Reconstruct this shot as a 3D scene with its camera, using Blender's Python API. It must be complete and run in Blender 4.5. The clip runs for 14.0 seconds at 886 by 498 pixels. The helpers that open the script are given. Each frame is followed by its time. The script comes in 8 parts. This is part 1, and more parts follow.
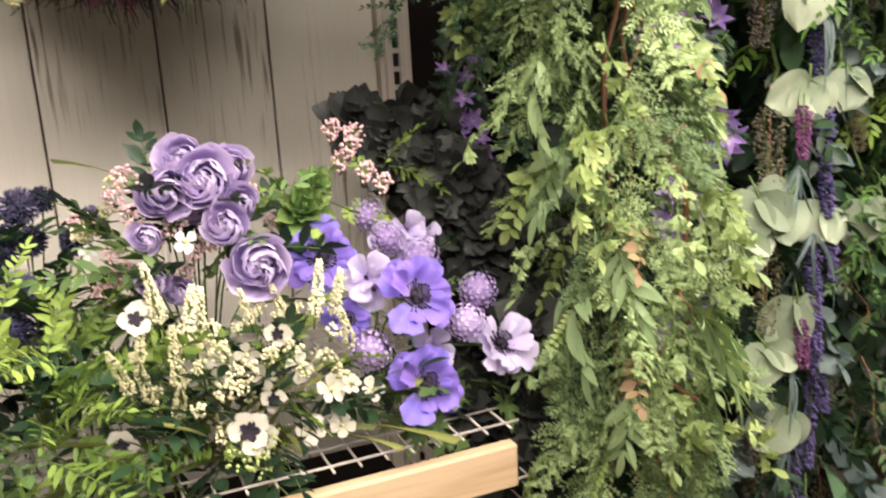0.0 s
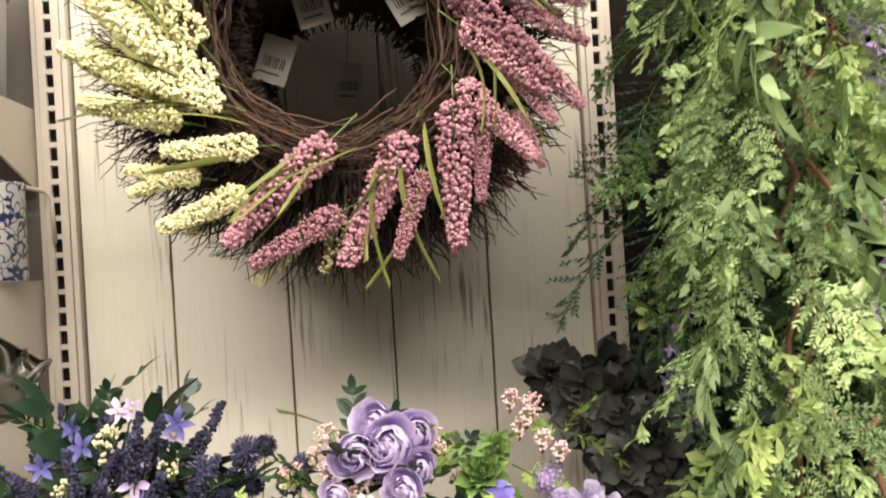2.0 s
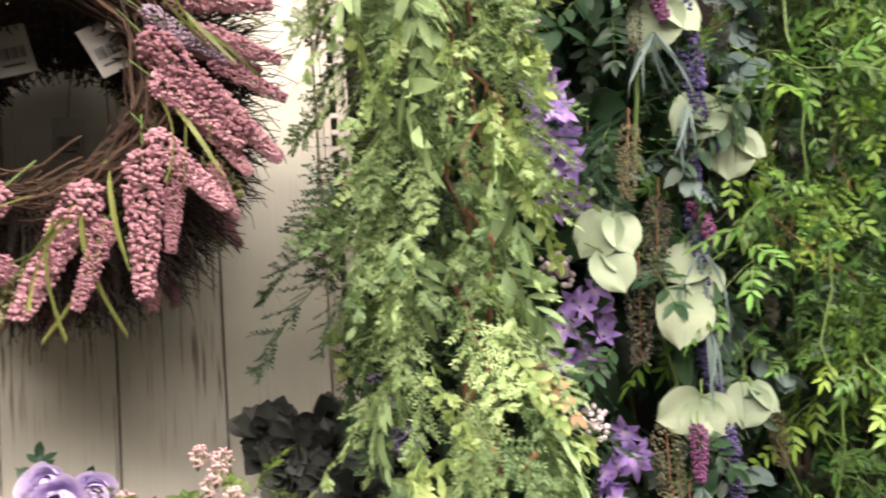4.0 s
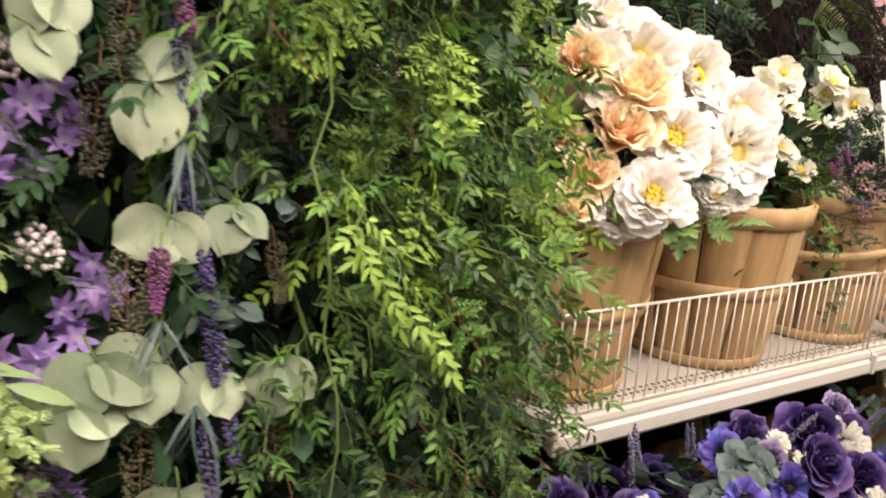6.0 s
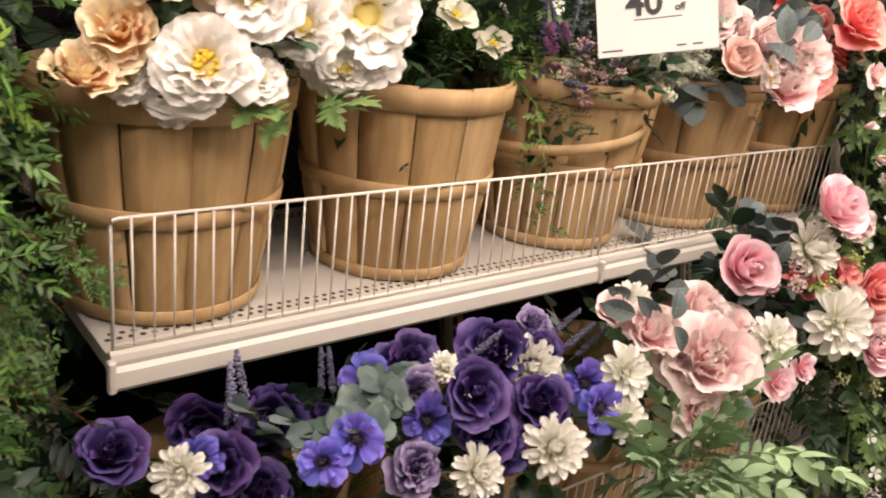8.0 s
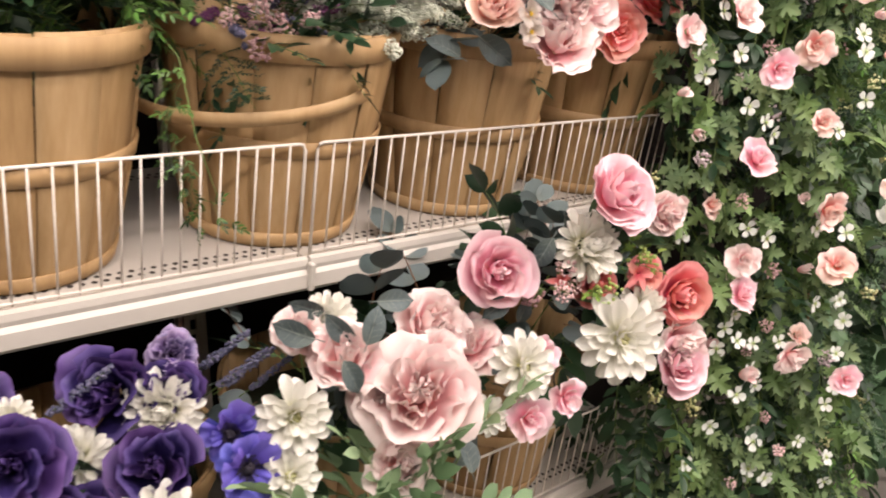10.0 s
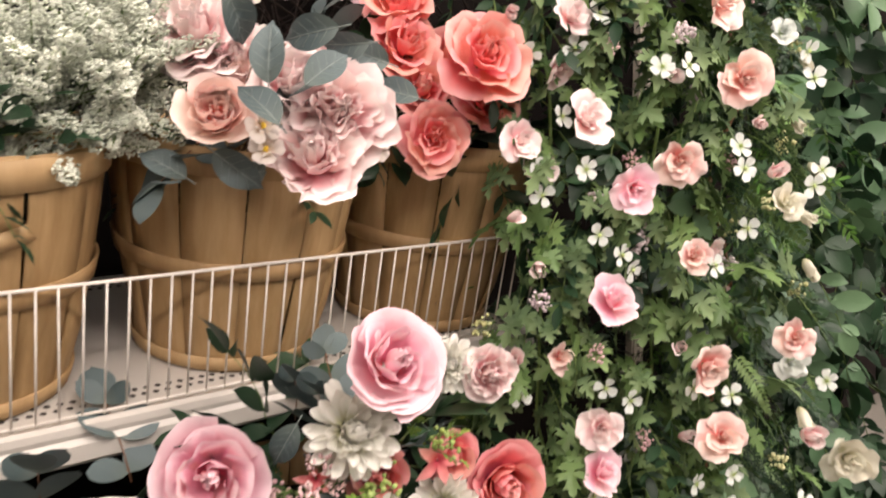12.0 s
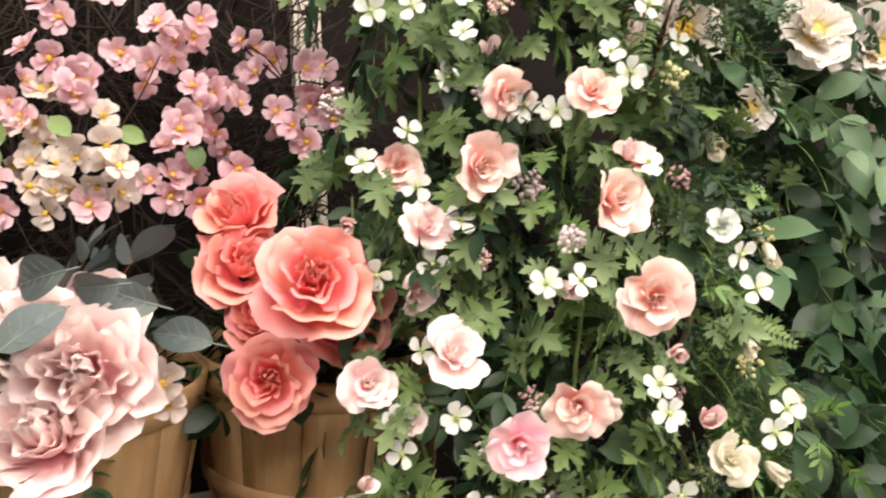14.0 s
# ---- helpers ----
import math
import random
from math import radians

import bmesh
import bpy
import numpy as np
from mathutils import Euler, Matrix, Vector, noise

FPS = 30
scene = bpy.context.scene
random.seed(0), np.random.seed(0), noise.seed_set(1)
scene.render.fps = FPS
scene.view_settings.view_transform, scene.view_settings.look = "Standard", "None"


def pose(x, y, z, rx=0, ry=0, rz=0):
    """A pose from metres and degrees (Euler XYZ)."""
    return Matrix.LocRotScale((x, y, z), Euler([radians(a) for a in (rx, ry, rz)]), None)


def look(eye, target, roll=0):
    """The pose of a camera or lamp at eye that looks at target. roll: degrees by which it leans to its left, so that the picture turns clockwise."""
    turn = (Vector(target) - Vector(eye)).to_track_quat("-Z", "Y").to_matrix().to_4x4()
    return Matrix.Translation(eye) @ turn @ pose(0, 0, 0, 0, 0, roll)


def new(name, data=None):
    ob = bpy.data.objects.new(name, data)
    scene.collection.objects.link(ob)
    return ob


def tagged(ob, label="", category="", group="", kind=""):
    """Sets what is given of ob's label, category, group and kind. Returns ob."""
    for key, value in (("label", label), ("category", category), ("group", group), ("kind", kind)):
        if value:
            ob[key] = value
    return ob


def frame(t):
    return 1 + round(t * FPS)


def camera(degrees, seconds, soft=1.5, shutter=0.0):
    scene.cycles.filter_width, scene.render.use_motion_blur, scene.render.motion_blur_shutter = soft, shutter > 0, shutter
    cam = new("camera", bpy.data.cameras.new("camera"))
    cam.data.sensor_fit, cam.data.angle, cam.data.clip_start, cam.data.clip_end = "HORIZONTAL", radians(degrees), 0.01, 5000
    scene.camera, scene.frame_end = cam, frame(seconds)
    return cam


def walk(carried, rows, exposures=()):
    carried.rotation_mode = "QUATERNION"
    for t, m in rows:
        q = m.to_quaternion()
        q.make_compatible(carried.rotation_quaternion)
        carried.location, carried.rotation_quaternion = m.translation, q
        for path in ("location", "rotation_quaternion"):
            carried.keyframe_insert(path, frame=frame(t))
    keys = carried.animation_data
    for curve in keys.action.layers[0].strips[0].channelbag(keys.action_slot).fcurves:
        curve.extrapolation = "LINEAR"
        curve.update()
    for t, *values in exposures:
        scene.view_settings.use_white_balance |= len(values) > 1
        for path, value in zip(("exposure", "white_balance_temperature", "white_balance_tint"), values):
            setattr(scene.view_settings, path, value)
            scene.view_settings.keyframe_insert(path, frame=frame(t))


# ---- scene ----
cam = camera(56.5, 14.0, 1.9, 0.3)
PATH = [
    (0, (0.033, 0.013, 1.501), (0.795, 1.807, 1.051), -3.3),
    (0.5, (0.069, 0.029, 1.525), (0.615, 1.921, 1.176), -3.2),
    (1, (0.12, 0.02, 1.555), (0.368, 1.991, 1.32), -3.7),
    (1.5, (0.142, -0.021, 1.58), (0.288, 1.971, 1.475), -3.7),
    (2, (0.142, -0.055, 1.601), (0.293, 1.94, 1.618), -3.4),
    (2.2, (0.137, -0.069, 1.608), (0.312, 1.923, 1.663), -3.2),
    (4.3, (0.315, -0.086, 1.527), (1.032, 1.771, 1.717), -4.1),
    (4.5, (0.332, -0.087, 1.507), (1.155, 1.727, 1.681), -3.7),
    (5, (0.393, -0.113, 1.493), (1.395, 1.616, 1.573), -3.1),
    (5.5, (0.477, -0.117, 1.471), (1.568, 1.56, 1.455), -2.7),
    (5.9, (0.584, -0.075, 1.45), (1.693, 1.587, 1.373), -2.2),
    (6, (0.617, -0.065, 1.447), (1.723, 1.598, 1.353), -2.2),
    (6.5, (0.75, -0.035, 1.429), (1.872, 1.611, 1.257), -2.2),
    (7, (0.867, -0.042, 1.41), (2.064, 1.54, 1.155), -2.9),
    (7.5, (1.035, -0.079, 1.4), (2.262, 1.469, 1.085), -2.2),
    (8, (1.174, -0.139, 1.403), (2.384, 1.416, 1.059), -1.6),
    (8.5, (1.268, -0.171, 1.408), (2.479, 1.381, 1.055), -2.5),
    (9, (1.424, -0.155, 1.394), (2.657, 1.373, 1.01), -1.9),
    (9.2, (1.492, -0.142, 1.386), (2.736, 1.37, 0.977), -1.7),
    (11.3, (2.052, -0.148, 1.423), (3.325, 1.328, 0.976), -0.1),
    (11.5, (2.09, -0.143, 1.432), (3.359, 1.35, 1.032), -0.4),
    (12, (2.224, -0.1, 1.447), (3.498, 1.417, 1.174), -0.2),
    (12.5, (2.346, -0.072, 1.488), (3.6, 1.478, 1.334), -1.0),
    (13, (2.432, -0.055, 1.507), (3.582, 1.581, 1.461), -2.2),
    (13.5, (2.549, -0.065, 1.526), (3.606, 1.633, 1.562), -2.0),
    (14, (2.64, -0.087, 1.539), (3.72, 1.594, 1.636), -2.4),
]
EXPOSURES = [(0.0, -0.30, 6500, 12), (1.0, -0.38, 6550, 11), (2.2, -0.42, 6600, 5), (4.5, -0.22, 6450, 10), (5.5, -0.63, 6600, 11), (6.5, -0.70, 7000, 11), (7.5, -0.88, 7050, 13), (9.0, -0.88, 6600, 13),
             (11.5, -0.94, 6500, 11), (12.5, -1.05, 6500, 10), (14.0, -0.84, 6600, 9)]
walk(cam, [(t, look(eye, target, roll)) for t, eye, target, roll in PATH], EXPOSURES)

# ---- world and lights ----
world = bpy.data.worlds.new("store_air")
scene.world = world
world.use_nodes = True
world.node_tree.nodes["Background"].inputs["Color"].default_value = (1.0, 0.95, 0.88, 1)
world.node_tree.nodes["Background"].inputs["Strength"].default_value = 0.02


def area_lamp(name, x, y, z, sx, sy, watts, colour):
    lamp = bpy.data.lights.new(name, "AREA")
    lamp.shape, lamp.size, lamp.size_y, lamp.energy, lamp.color = "RECTANGLE", sx, sy, watts, colour
    ob = new(name, lamp)
    ob.matrix_basis = pose(x, y, z)
    return ob


LAMP_Z = 4.10
TROFFERS = [(lx, ly) for ly in (-3.6, -1.6, -0.35) for lx in (-1.5, 1.0, 3.5, 6.0)]
WATTS = {-3.6: 305, -1.6: 135, -0.35: 48}
for lx, ly in TROFFERS:
    area_lamp("troffer_lamp", lx, ly, LAMP_Z - 0.03, 2.30, 0.52, WATTS[ly], (1.0, 0.872, 0.81))


# ---- materials ----
def material(name):
    m = bpy.data.materials.new(name)
    m.use_nodes = True
    nt = m.node_tree
    return m, nt.nodes, nt.links, nt.nodes["Principled BSDF"]


def mix_rgb(nodes, links, fac, a, b, mode="MIX"):
    n = nodes.new("ShaderNodeMix")
    n.data_type, n.blend_type = "RGBA", mode
    for socket, value in ((n.inputs[0], fac), (n.inputs[6], a), (n.inputs[7], b)):
        if isinstance(value, bpy.types.NodeSocket):
            links.new(value, socket)
        elif isinstance(value, (int, float)):
            socket.default_value = value
        else:
            socket.default_value = (*value[:3], 1)
    return n.outputs[2]


def maths(nodes, links, op, a, b=0.0, c=0.0):
    n = nodes.new("ShaderNodeMath")
    n.operation = op
    for socket, value in zip(n.inputs, (a, b, c)):
        if isinstance(value, bpy.types.NodeSocket):
            links.new(value, socket)
        else:
            socket.default_value = value
    return n.outputs[0]


def noise_tex(nodes, links, scale, detail=4.0, stretch=None, rough=0.55):
    co = nodes.new("ShaderNodeTexCoord").outputs["Object"]
    if stretch:
        mp = nodes.new("ShaderNodeMapping")
        mp.inputs["Scale"].default_value = stretch
        links.new(co, mp.inputs["Vector"])
        co = mp.outputs["Vector"]
    n = nodes.new("ShaderNodeTexNoise")
    n.inputs["Scale"].default_value, n.inputs["Detail"].default_value, n.inputs["Roughness"].default_value = scale, detail, rough
    links.new(co, n.inputs["Vector"])
    return n.outputs["Fac"]


def ramp(nodes, links, fac, stops):
    n = nodes.new("ShaderNodeValToRGB")
    while len(n.color_ramp.elements) < len(stops):
        n.color_ramp.elements.new(0.5)
    for e, (at, col) in zip(n.color_ramp.elements, stops):
        e.position, e.color = at, (*col, 1)
    links.new(fac, n.inputs["Fac"])
    return n.outputs["Color"]


def bump(nodes, links, height, strength, distance, bsdf):
    b = nodes.new("ShaderNodeBump")
    b.inputs["Strength"].default_value, b.inputs["Distance"].default_value = strength, distance
    links.new(height, b.inputs["Height"])
    links.new(b.outputs["Normal"], bsdf.inputs["Normal"])


def foliage(name, dark, light, tip=None, rough=0.5, thin=0.12, spread=0.35, start=0.35, base=None, fleck=70.0):
    """Moulded or printed leaf and petal stuff: colour runs from dark to light from piece to piece, and towards the tip."""
    m, nodes, links, bsdf = material(name)
    piece = nodes.new("ShaderNodeAttribute")
    piece.attribute_name = "tone"
    geo = piece.outputs["Fac"]
    obj = nodes.new("ShaderNodeObjectInfo").outputs["Random"]
    both = maths(nodes, links, "MULTIPLY_ADD", geo, 0.5, maths(nodes, links, "MULTIPLY", obj, 0.5))
    ease = nodes.new("ShaderNodeMapRange")
    ease.inputs["From Min"].default_value, ease.inputs["From Max"].default_value = 0.15, 0.85
    links.new(both, ease.inputs["Value"])
    col = mix_rgb(nodes, links, ease.outputs["Result"], dark, light)
    at = nodes.new("ShaderNodeAttribute")
    at.attribute_name = "along"
    if tip:
        mr = nodes.new("ShaderNodeMapRange")
        mr.inputs["From Min"].default_value = start
        links.new(at.outputs["Fac"], mr.inputs["Value"])
        col = mix_rgb(nodes, links, mr.outputs["Result"], col, tip)
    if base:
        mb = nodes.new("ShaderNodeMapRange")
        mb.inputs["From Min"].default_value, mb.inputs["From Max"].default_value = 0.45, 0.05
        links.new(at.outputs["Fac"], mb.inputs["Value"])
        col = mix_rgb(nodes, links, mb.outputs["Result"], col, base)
    hsv = nodes.new("ShaderNodeHueSaturation")
    links.new(col, hsv.inputs["Color"])
    links.new(maths(nodes, links, "MULTIPLY_ADD", obj, spread, 1.0 - spread / 2), hsv.inputs["Value"])
    links.new(maths(nodes, links, "MULTIPLY_ADD", geo, 0.03, 0.485), hsv.inputs["Hue"])
    grain = noise_tex(nodes, links, fleck, 3.0)
    col = mix_rgb(nodes, links, maths(nodes, links, "MULTIPLY_ADD", grain, 0.5, 0.0), hsv.outputs["Color"], (0.9, 0.9, 0.86), "MULTIPLY")
    links.new(col, bsdf.inputs["Base Color"])
    bsdf.inputs["Roughness"].default_value = rough
    bsdf.inputs["Specular IOR Level"].default_value = 0.35
    bump(nodes, links, noise_tex(nodes, links, 180.0, 2.0), 0.25, 0.002, bsdf)
    tl = nodes.new("ShaderNodeBsdfTranslucent")
    deep = nodes.new("ShaderNodeGamma")
    deep.inputs["Gamma"].default_value = 1.25
    links.new(col, deep.inputs["Color"])
    links.new(deep.outputs["Color"], tl.inputs["Color"])
    mx = nodes.new("ShaderNodeMixShader")
    mx.inputs[0].default_value = thin
    links.new(bsdf.outputs[0], mx.inputs[1])
    links.new(tl.outputs[0], mx.inputs[2])
    links.new(mx.outputs[0], nodes["Material Output"].inputs["Surface"])
    return m


def painted(name, a, b, rough=0.5, scale=6.0, metal=0.0, relief=0.1):
    m, nodes, links, bsdf = material(name)
    n1 = noise_tex(nodes, links, scale, 5.0)
    n2 = noise_tex(nodes, links, scale * 14, 3.0)
    f = maths(nodes, links, "MULTIPLY_ADD", n2, 0.35, maths(nodes, links, "MULTIPLY", n1, 0.75))
    links.new(mix_rgb(nodes, links, f, a, b), bsdf.inputs["Base Color"])
    links.new(maths(nodes, links, "MULTIPLY_ADD", n1, 0.25, rough - 0.12), bsdf.inputs["Roughness"])
    bsdf.inputs["Metallic"].default_value = metal
    bump(nodes, links, n2, relief, 0.002, bsdf)
    return m


def wood(name, a, b, c, along="z", rough=0.6, scale=9.0):
    m, nodes, links, bsdf = material(name)
    stretch = {"z": (7, 7, 0.5), "x": (0.5, 7, 7)}[along]
    obj = nodes.new("ShaderNodeObjectInfo").outputs["Random"]
    g = noise_tex(nodes, links, scale, 6.0, stretch, 0.65)
    big = noise_tex(nodes, links, 5.0, 2.0)
    f = maths(nodes, links, "ADD", g, maths(nodes, links, "MULTIPLY_ADD", obj, 0.3, -0.15))
    col = ramp(nodes, links, f, [(0.25, a), (0.5, b), (0.78, c)])
    col = mix_rgb(nodes, links, maths(nodes, links, "MULTIPLY", big, 0.5), col, (0.82, 0.74, 0.62), "MULTIPLY")
    links.new(col, bsdf.inputs["Base Color"])
    bsdf.inputs["Roughness"].default_value = rough
    bump(nodes, links, g, 0.3, 0.002, bsdf)
    return m


def plank_paint():
    """Whitewashed boards: pale paint worn through to grey-brown streaks along the grain."""
    m, nodes, links, bsdf = material("whitewashed_board")
    obj = nodes.new("ShaderNodeObjectInfo").outputs["Random"]
    co = nodes.new("ShaderNodeTexCoord").outputs["Object"]
    off = nodes.new("ShaderNodeCombineXYZ")
    links.new(maths(nodes, links, "MULTIPLY", obj, 40.0), off.inputs[0])
    links.new(maths(nodes, links, "MULTIPLY", obj, 23.0), off.inputs[2])
    add = nodes.new("ShaderNodeVectorMath")
    links.new(co, add.inputs[0]), links.new(off.outputs[0], add.inputs[1])

    def tex(scale, stretch, detail=6.0):
        mp = nodes.new("ShaderNodeMapping")
        mp.inputs["Scale"].default_value = stretch
        links.new(add.outputs[0], mp.inputs["Vector"])
        n = nodes.new("ShaderNodeTexNoise")
        n.inputs["Scale"].default_value, n.inputs["Detail"].default_value = scale, detail
        links.new(mp.outputs["Vector"], n.inputs["Vector"])
        return n.outputs["Fac"]

    fine = tex(11.0, (14, 1, 0.6))
    patch = tex(3.2, (1.6, 1, 0.7), 3.0)
    streak = ramp(nodes, links, fine, [(0.54, (0, 0, 0)), (0.63, (1, 1, 1))])
    where = ramp(nodes, links, patch, [(0.49, (0, 0, 0)), (0.60, (1, 1, 1))])
    wear = mix_rgb(nodes, links, 1.0, streak, where, "MULTIPLY")
    tone = mix_rgb(nodes, links, tex(2.0, (2, 1, 0.5), 3.0), (0.58, 0.565, 0.48), (0.76, 0.74, 0.655))
    tone = mix_rgb(nodes, links, maths(nodes, links, "MULTIPLY", fine, 0.35), tone, (0.72, 0.68, 0.58), "MULTIPLY")
    links.new(mix_rgb(nodes, links, wear, tone, (0.20, 0.165, 0.12)), bsdf.inputs["Base Color"])
    bsdf.inputs["Roughness"].default_value = 0.62
    bump(nodes, links, fine, 0.25, 0.002, bsdf)
    return m


WHITE_BOARD = plank_paint()
GROOVE = painted("groove_shadow_paint", (0.10, 0.08, 0.06), (0.16, 0.13, 0.10), 0.8)
RAIL_PAINT = painted("cream_enamel", (0.52, 0.47, 0.40), (0.60, 0.55, 0.47), 0.42, 4.0)
SLOT_DARK = painted("slot_void", (0.02, 0.018, 0.015), (0.04, 0.035, 0.03), 0.8)
SHELF_PAINT = painted("white_powder_coat", (0.46, 0.43, 0.385), (0.55, 0.52, 0.475), 0.38, 3.0, relief=0.05)
WIRE_PAINT = painted("white_wire_coat", (0.62, 0.57, 0.51), (0.72, 0.68, 0.62), 0.35, 20.0)
HOLE_DARK = painted("perforation_void", (0.03, 0.025, 0.02), (0.05, 0.04, 0.035), 0.9)
STAVE = wood("birch_stave", (0.315, 0.196, 0.085), (0.41, 0.270, 0.127), (0.49, 0.345, 0.183))
HOOP = wood("birch_hoop", (0.35, 0.222, 0.102), (0.45, 0.300, 0.147), (0.52, 0.37, 0.20), "z", scale=5.0)
PALE_WOOD = wood("pale_pine", (0.50, 0.36, 0.20), (0.64, 0.49, 0.31), (0.72, 0.58, 0.40), "x")
# grey-beige with the shadow behind the glassware shelves put into the colour
SHADED_PANEL = painted("shaded_beige_panel", (0.11, 0.10, 0.088), (0.16, 0.145, 0.128), 0.7)
# near-black, so the colour itself holds the shade behind garlands and baskets
DARK_PANEL = painted("shade_brown_panel", (0.007, 0.0055, 0.005), (0.015, 0.011, 0.010), 0.9)
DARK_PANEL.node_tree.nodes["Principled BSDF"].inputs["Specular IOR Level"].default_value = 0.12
BLACK_WIRE = painted("dark_wire", (0.02, 0.02, 0.02), (0.05, 0.05, 0.05), 0.5)
TWIG = foliage("brown_twig", (0.030, 0.017, 0.011), (0.092, 0.050, 0.029), rough=0.75, thin=0.0)
TWIG_DARK = foliage("dark_twig", (0.011, 0.008, 0.006), (0.036, 0.023, 0.017), rough=0.8, thin=0.0)
STEM = foliage("green_stem", (0.10, 0.17, 0.045), (0.18, 0.26, 0.08), rough=0.55, thin=0.0)
STEM_BROWN = foliage("reddish_stem", (0.17, 0.075, 0.04), (0.26, 0.13, 0.07), rough=0.6, thin=0.0)
LEAF_MID = foliage("mid_green_leaf", (0.085, 0.16, 0.050), (0.20, 0.30, 0.105), rough=0.45)
LEAF_JADE = foliage("jade_leaf", (0.032, 0.080, 0.042), (0.125, 0.215, 0.110), rough=0.45, thin=0.1)
LEAF_LIME = foliage("lime_leaf", (0.12, 0.235, 0.040), (0.34, 0.46, 0.105), rough=0.45, thin=0.2)
# near-black green; besides dark leaves it paints the shade in and behind garlands
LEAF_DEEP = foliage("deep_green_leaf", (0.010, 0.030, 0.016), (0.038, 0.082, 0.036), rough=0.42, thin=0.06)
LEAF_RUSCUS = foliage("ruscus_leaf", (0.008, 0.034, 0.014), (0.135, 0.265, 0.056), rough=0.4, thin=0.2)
# ruscus leaf again, with shade put into its colour for the dim garland parts
LEAF_SHADE = foliage("shaded_ruscus_leaf", (0.010, 0.034, 0.014), (0.062, 0.130, 0.036), rough=0.45, thin=0.12)
LEAF_RUSCUS_NEW = foliage("young_ruscus_leaf", (0.13, 0.28, 0.045), (0.33, 0.465, 0.090), rough=0.4, thin=0.25)
LEAF_SAGE = foliage("sage_leaf", (0.17, 0.285, 0.115), (0.42, 0.55, 0.28), rough=0.6, thin=0.25)
LEAF_FEATHER = foliage("feathery_leaf", (0.090, 0.172, 0.064), (0.43, 0.555, 0.250), rough=0.6, thin=0.28)
LEAF_OLIVE = foliage("olive_leaf", (0.14, 0.23, 0.060), (0.34, 0.43, 0.135), tip=(0.36, 0.45, 0.17), rough=0.5)
LEAF_RUST = foliage("rusty_leaf", (0.24, 0.145, 0.075), (0.38, 0.31, 0.15), rough=0.55)
LEAF_HAW = foliage("hawthorn_leaf", (0.045, 0.088, 0.034), (0.20, 0.285, 0.122), tip=(0.215, 0.30, 0.14), rough=0.6, thin=0.2, base=(0.07, 0.12, 0.045))
LEAF_EUC = foliage("eucalyptus_leaf", (0.235, 0.30, 0.20), (0.40, 0.455, 0.32), rough=0.65, thin=0.15, base=(0.20, 0.26, 0.16))
LEAF_EUC_BLUE = foliage("blue_eucalyptus_leaf", (0.058, 0.084, 0.088), (0.185, 0.235, 0.240), rough=0.45, base=(0.13, 0.165, 0.155), fleck=140.0)
LEAF_COIN = foliage("silver_dollar_leaf", (0.055, 0.095, 0.088), (0.155, 0.21, 0.195), rough=0.5)
LEAF_BLACK = foliage("dark_sedum_leaf", (0.020, 0.023, 0.021), (0.070, 0.076, 0.068), rough=0.5, thin=0.03)
LEAF_SUCC = foliage("green_rosette_leaf", (0.09, 0.20, 0.05), (0.20, 0.36, 0.10), tip=(0.30, 0.44, 0.14), rough=0.45)
LEAF_MINT = foliage("pale_mint_leaf", (0.15, 0.27, 0.135), (0.34, 0.46, 0.275), rough=0.6)
GRASS = foliage("grass_blade", (0.085, 0.115, 0.028), (0.235, 0.255, 0.075), rough=0.45)
MOSS = foliage("mossy_seed", (0.060, 0.050, 0.060), (0.20, 0.185, 0.095), rough=0.8, thin=0.05)
VIOLET = foliage("violet_petal", (0.22, 0.145, 0.64), (0.34, 0.25, 0.78), tip=(0.30, 0.215, 0.73), base=(0.48, 0.40, 0.78), thin=0.25, spread=0.2)
LAVENDER = foliage("lavender_petal", (0.60, 0.48, 0.80), (0.76, 0.65, 0.90), tip=(0.82, 0.75, 0.93), base=(0.44, 0.30, 0.66), thin=0.28, spread=0.12, start=0.55)
LILAC_PALE = foliage("pale_lilac_petal", (0.50, 0.43, 0.70), (0.66, 0.60, 0.80), tip=(0.64, 0.58, 0.80), base=(0.40, 0.30, 0.62), thin=0.25, spread=0.15)
LILAC_TINY = foliage("lilac_floret", (0.30, 0.20, 0.48), (0.54, 0.44, 0.68))
BELL = foliage("bellflower_petal", (0.38, 0.20, 0.74), (0.60, 0.40, 0.88), tip=(0.58, 0.41, 0.88), base=(0.80, 0.72, 0.84), thin=0.25, spread=0.2)
# dark heart and pale rim paint in the bloom's inner shade and edge highlights
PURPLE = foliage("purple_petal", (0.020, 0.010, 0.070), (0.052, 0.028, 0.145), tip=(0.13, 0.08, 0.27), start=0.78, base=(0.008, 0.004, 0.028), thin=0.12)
LILAC_DUSK = foliage("dusky_lilac_petal", (0.10, 0.065, 0.20), (0.20, 0.14, 0.33), tip=(0.42, 0.34, 0.56), start=0.7, base=(0.04, 0.02, 0.09), thin=0.1)
BLUEVIOLET = foliage("blue_violet_petal", (0.07, 0.05, 0.44), (0.15, 0.115, 0.60), tip=(0.20, 0.17, 0.66), base=(0.02, 0.015, 0.12), thin=0.2)
NAVY = foliage("navy_petal", (0.035, 0.038, 0.17), (0.12, 0.12, 0.36), tip=(0.17, 0.17, 0.42), rough=0.6, thin=0.2)
BLUE_DUSK = foliage("dusky_blue_floret", (0.022, 0.022, 0.055), (0.072, 0.072, 0.145), rough=0.7)
THISTLE = foliage("thistle_floret", (0.085, 0.085, 0.16), (0.23, 0.225, 0.35), rough=0.75)
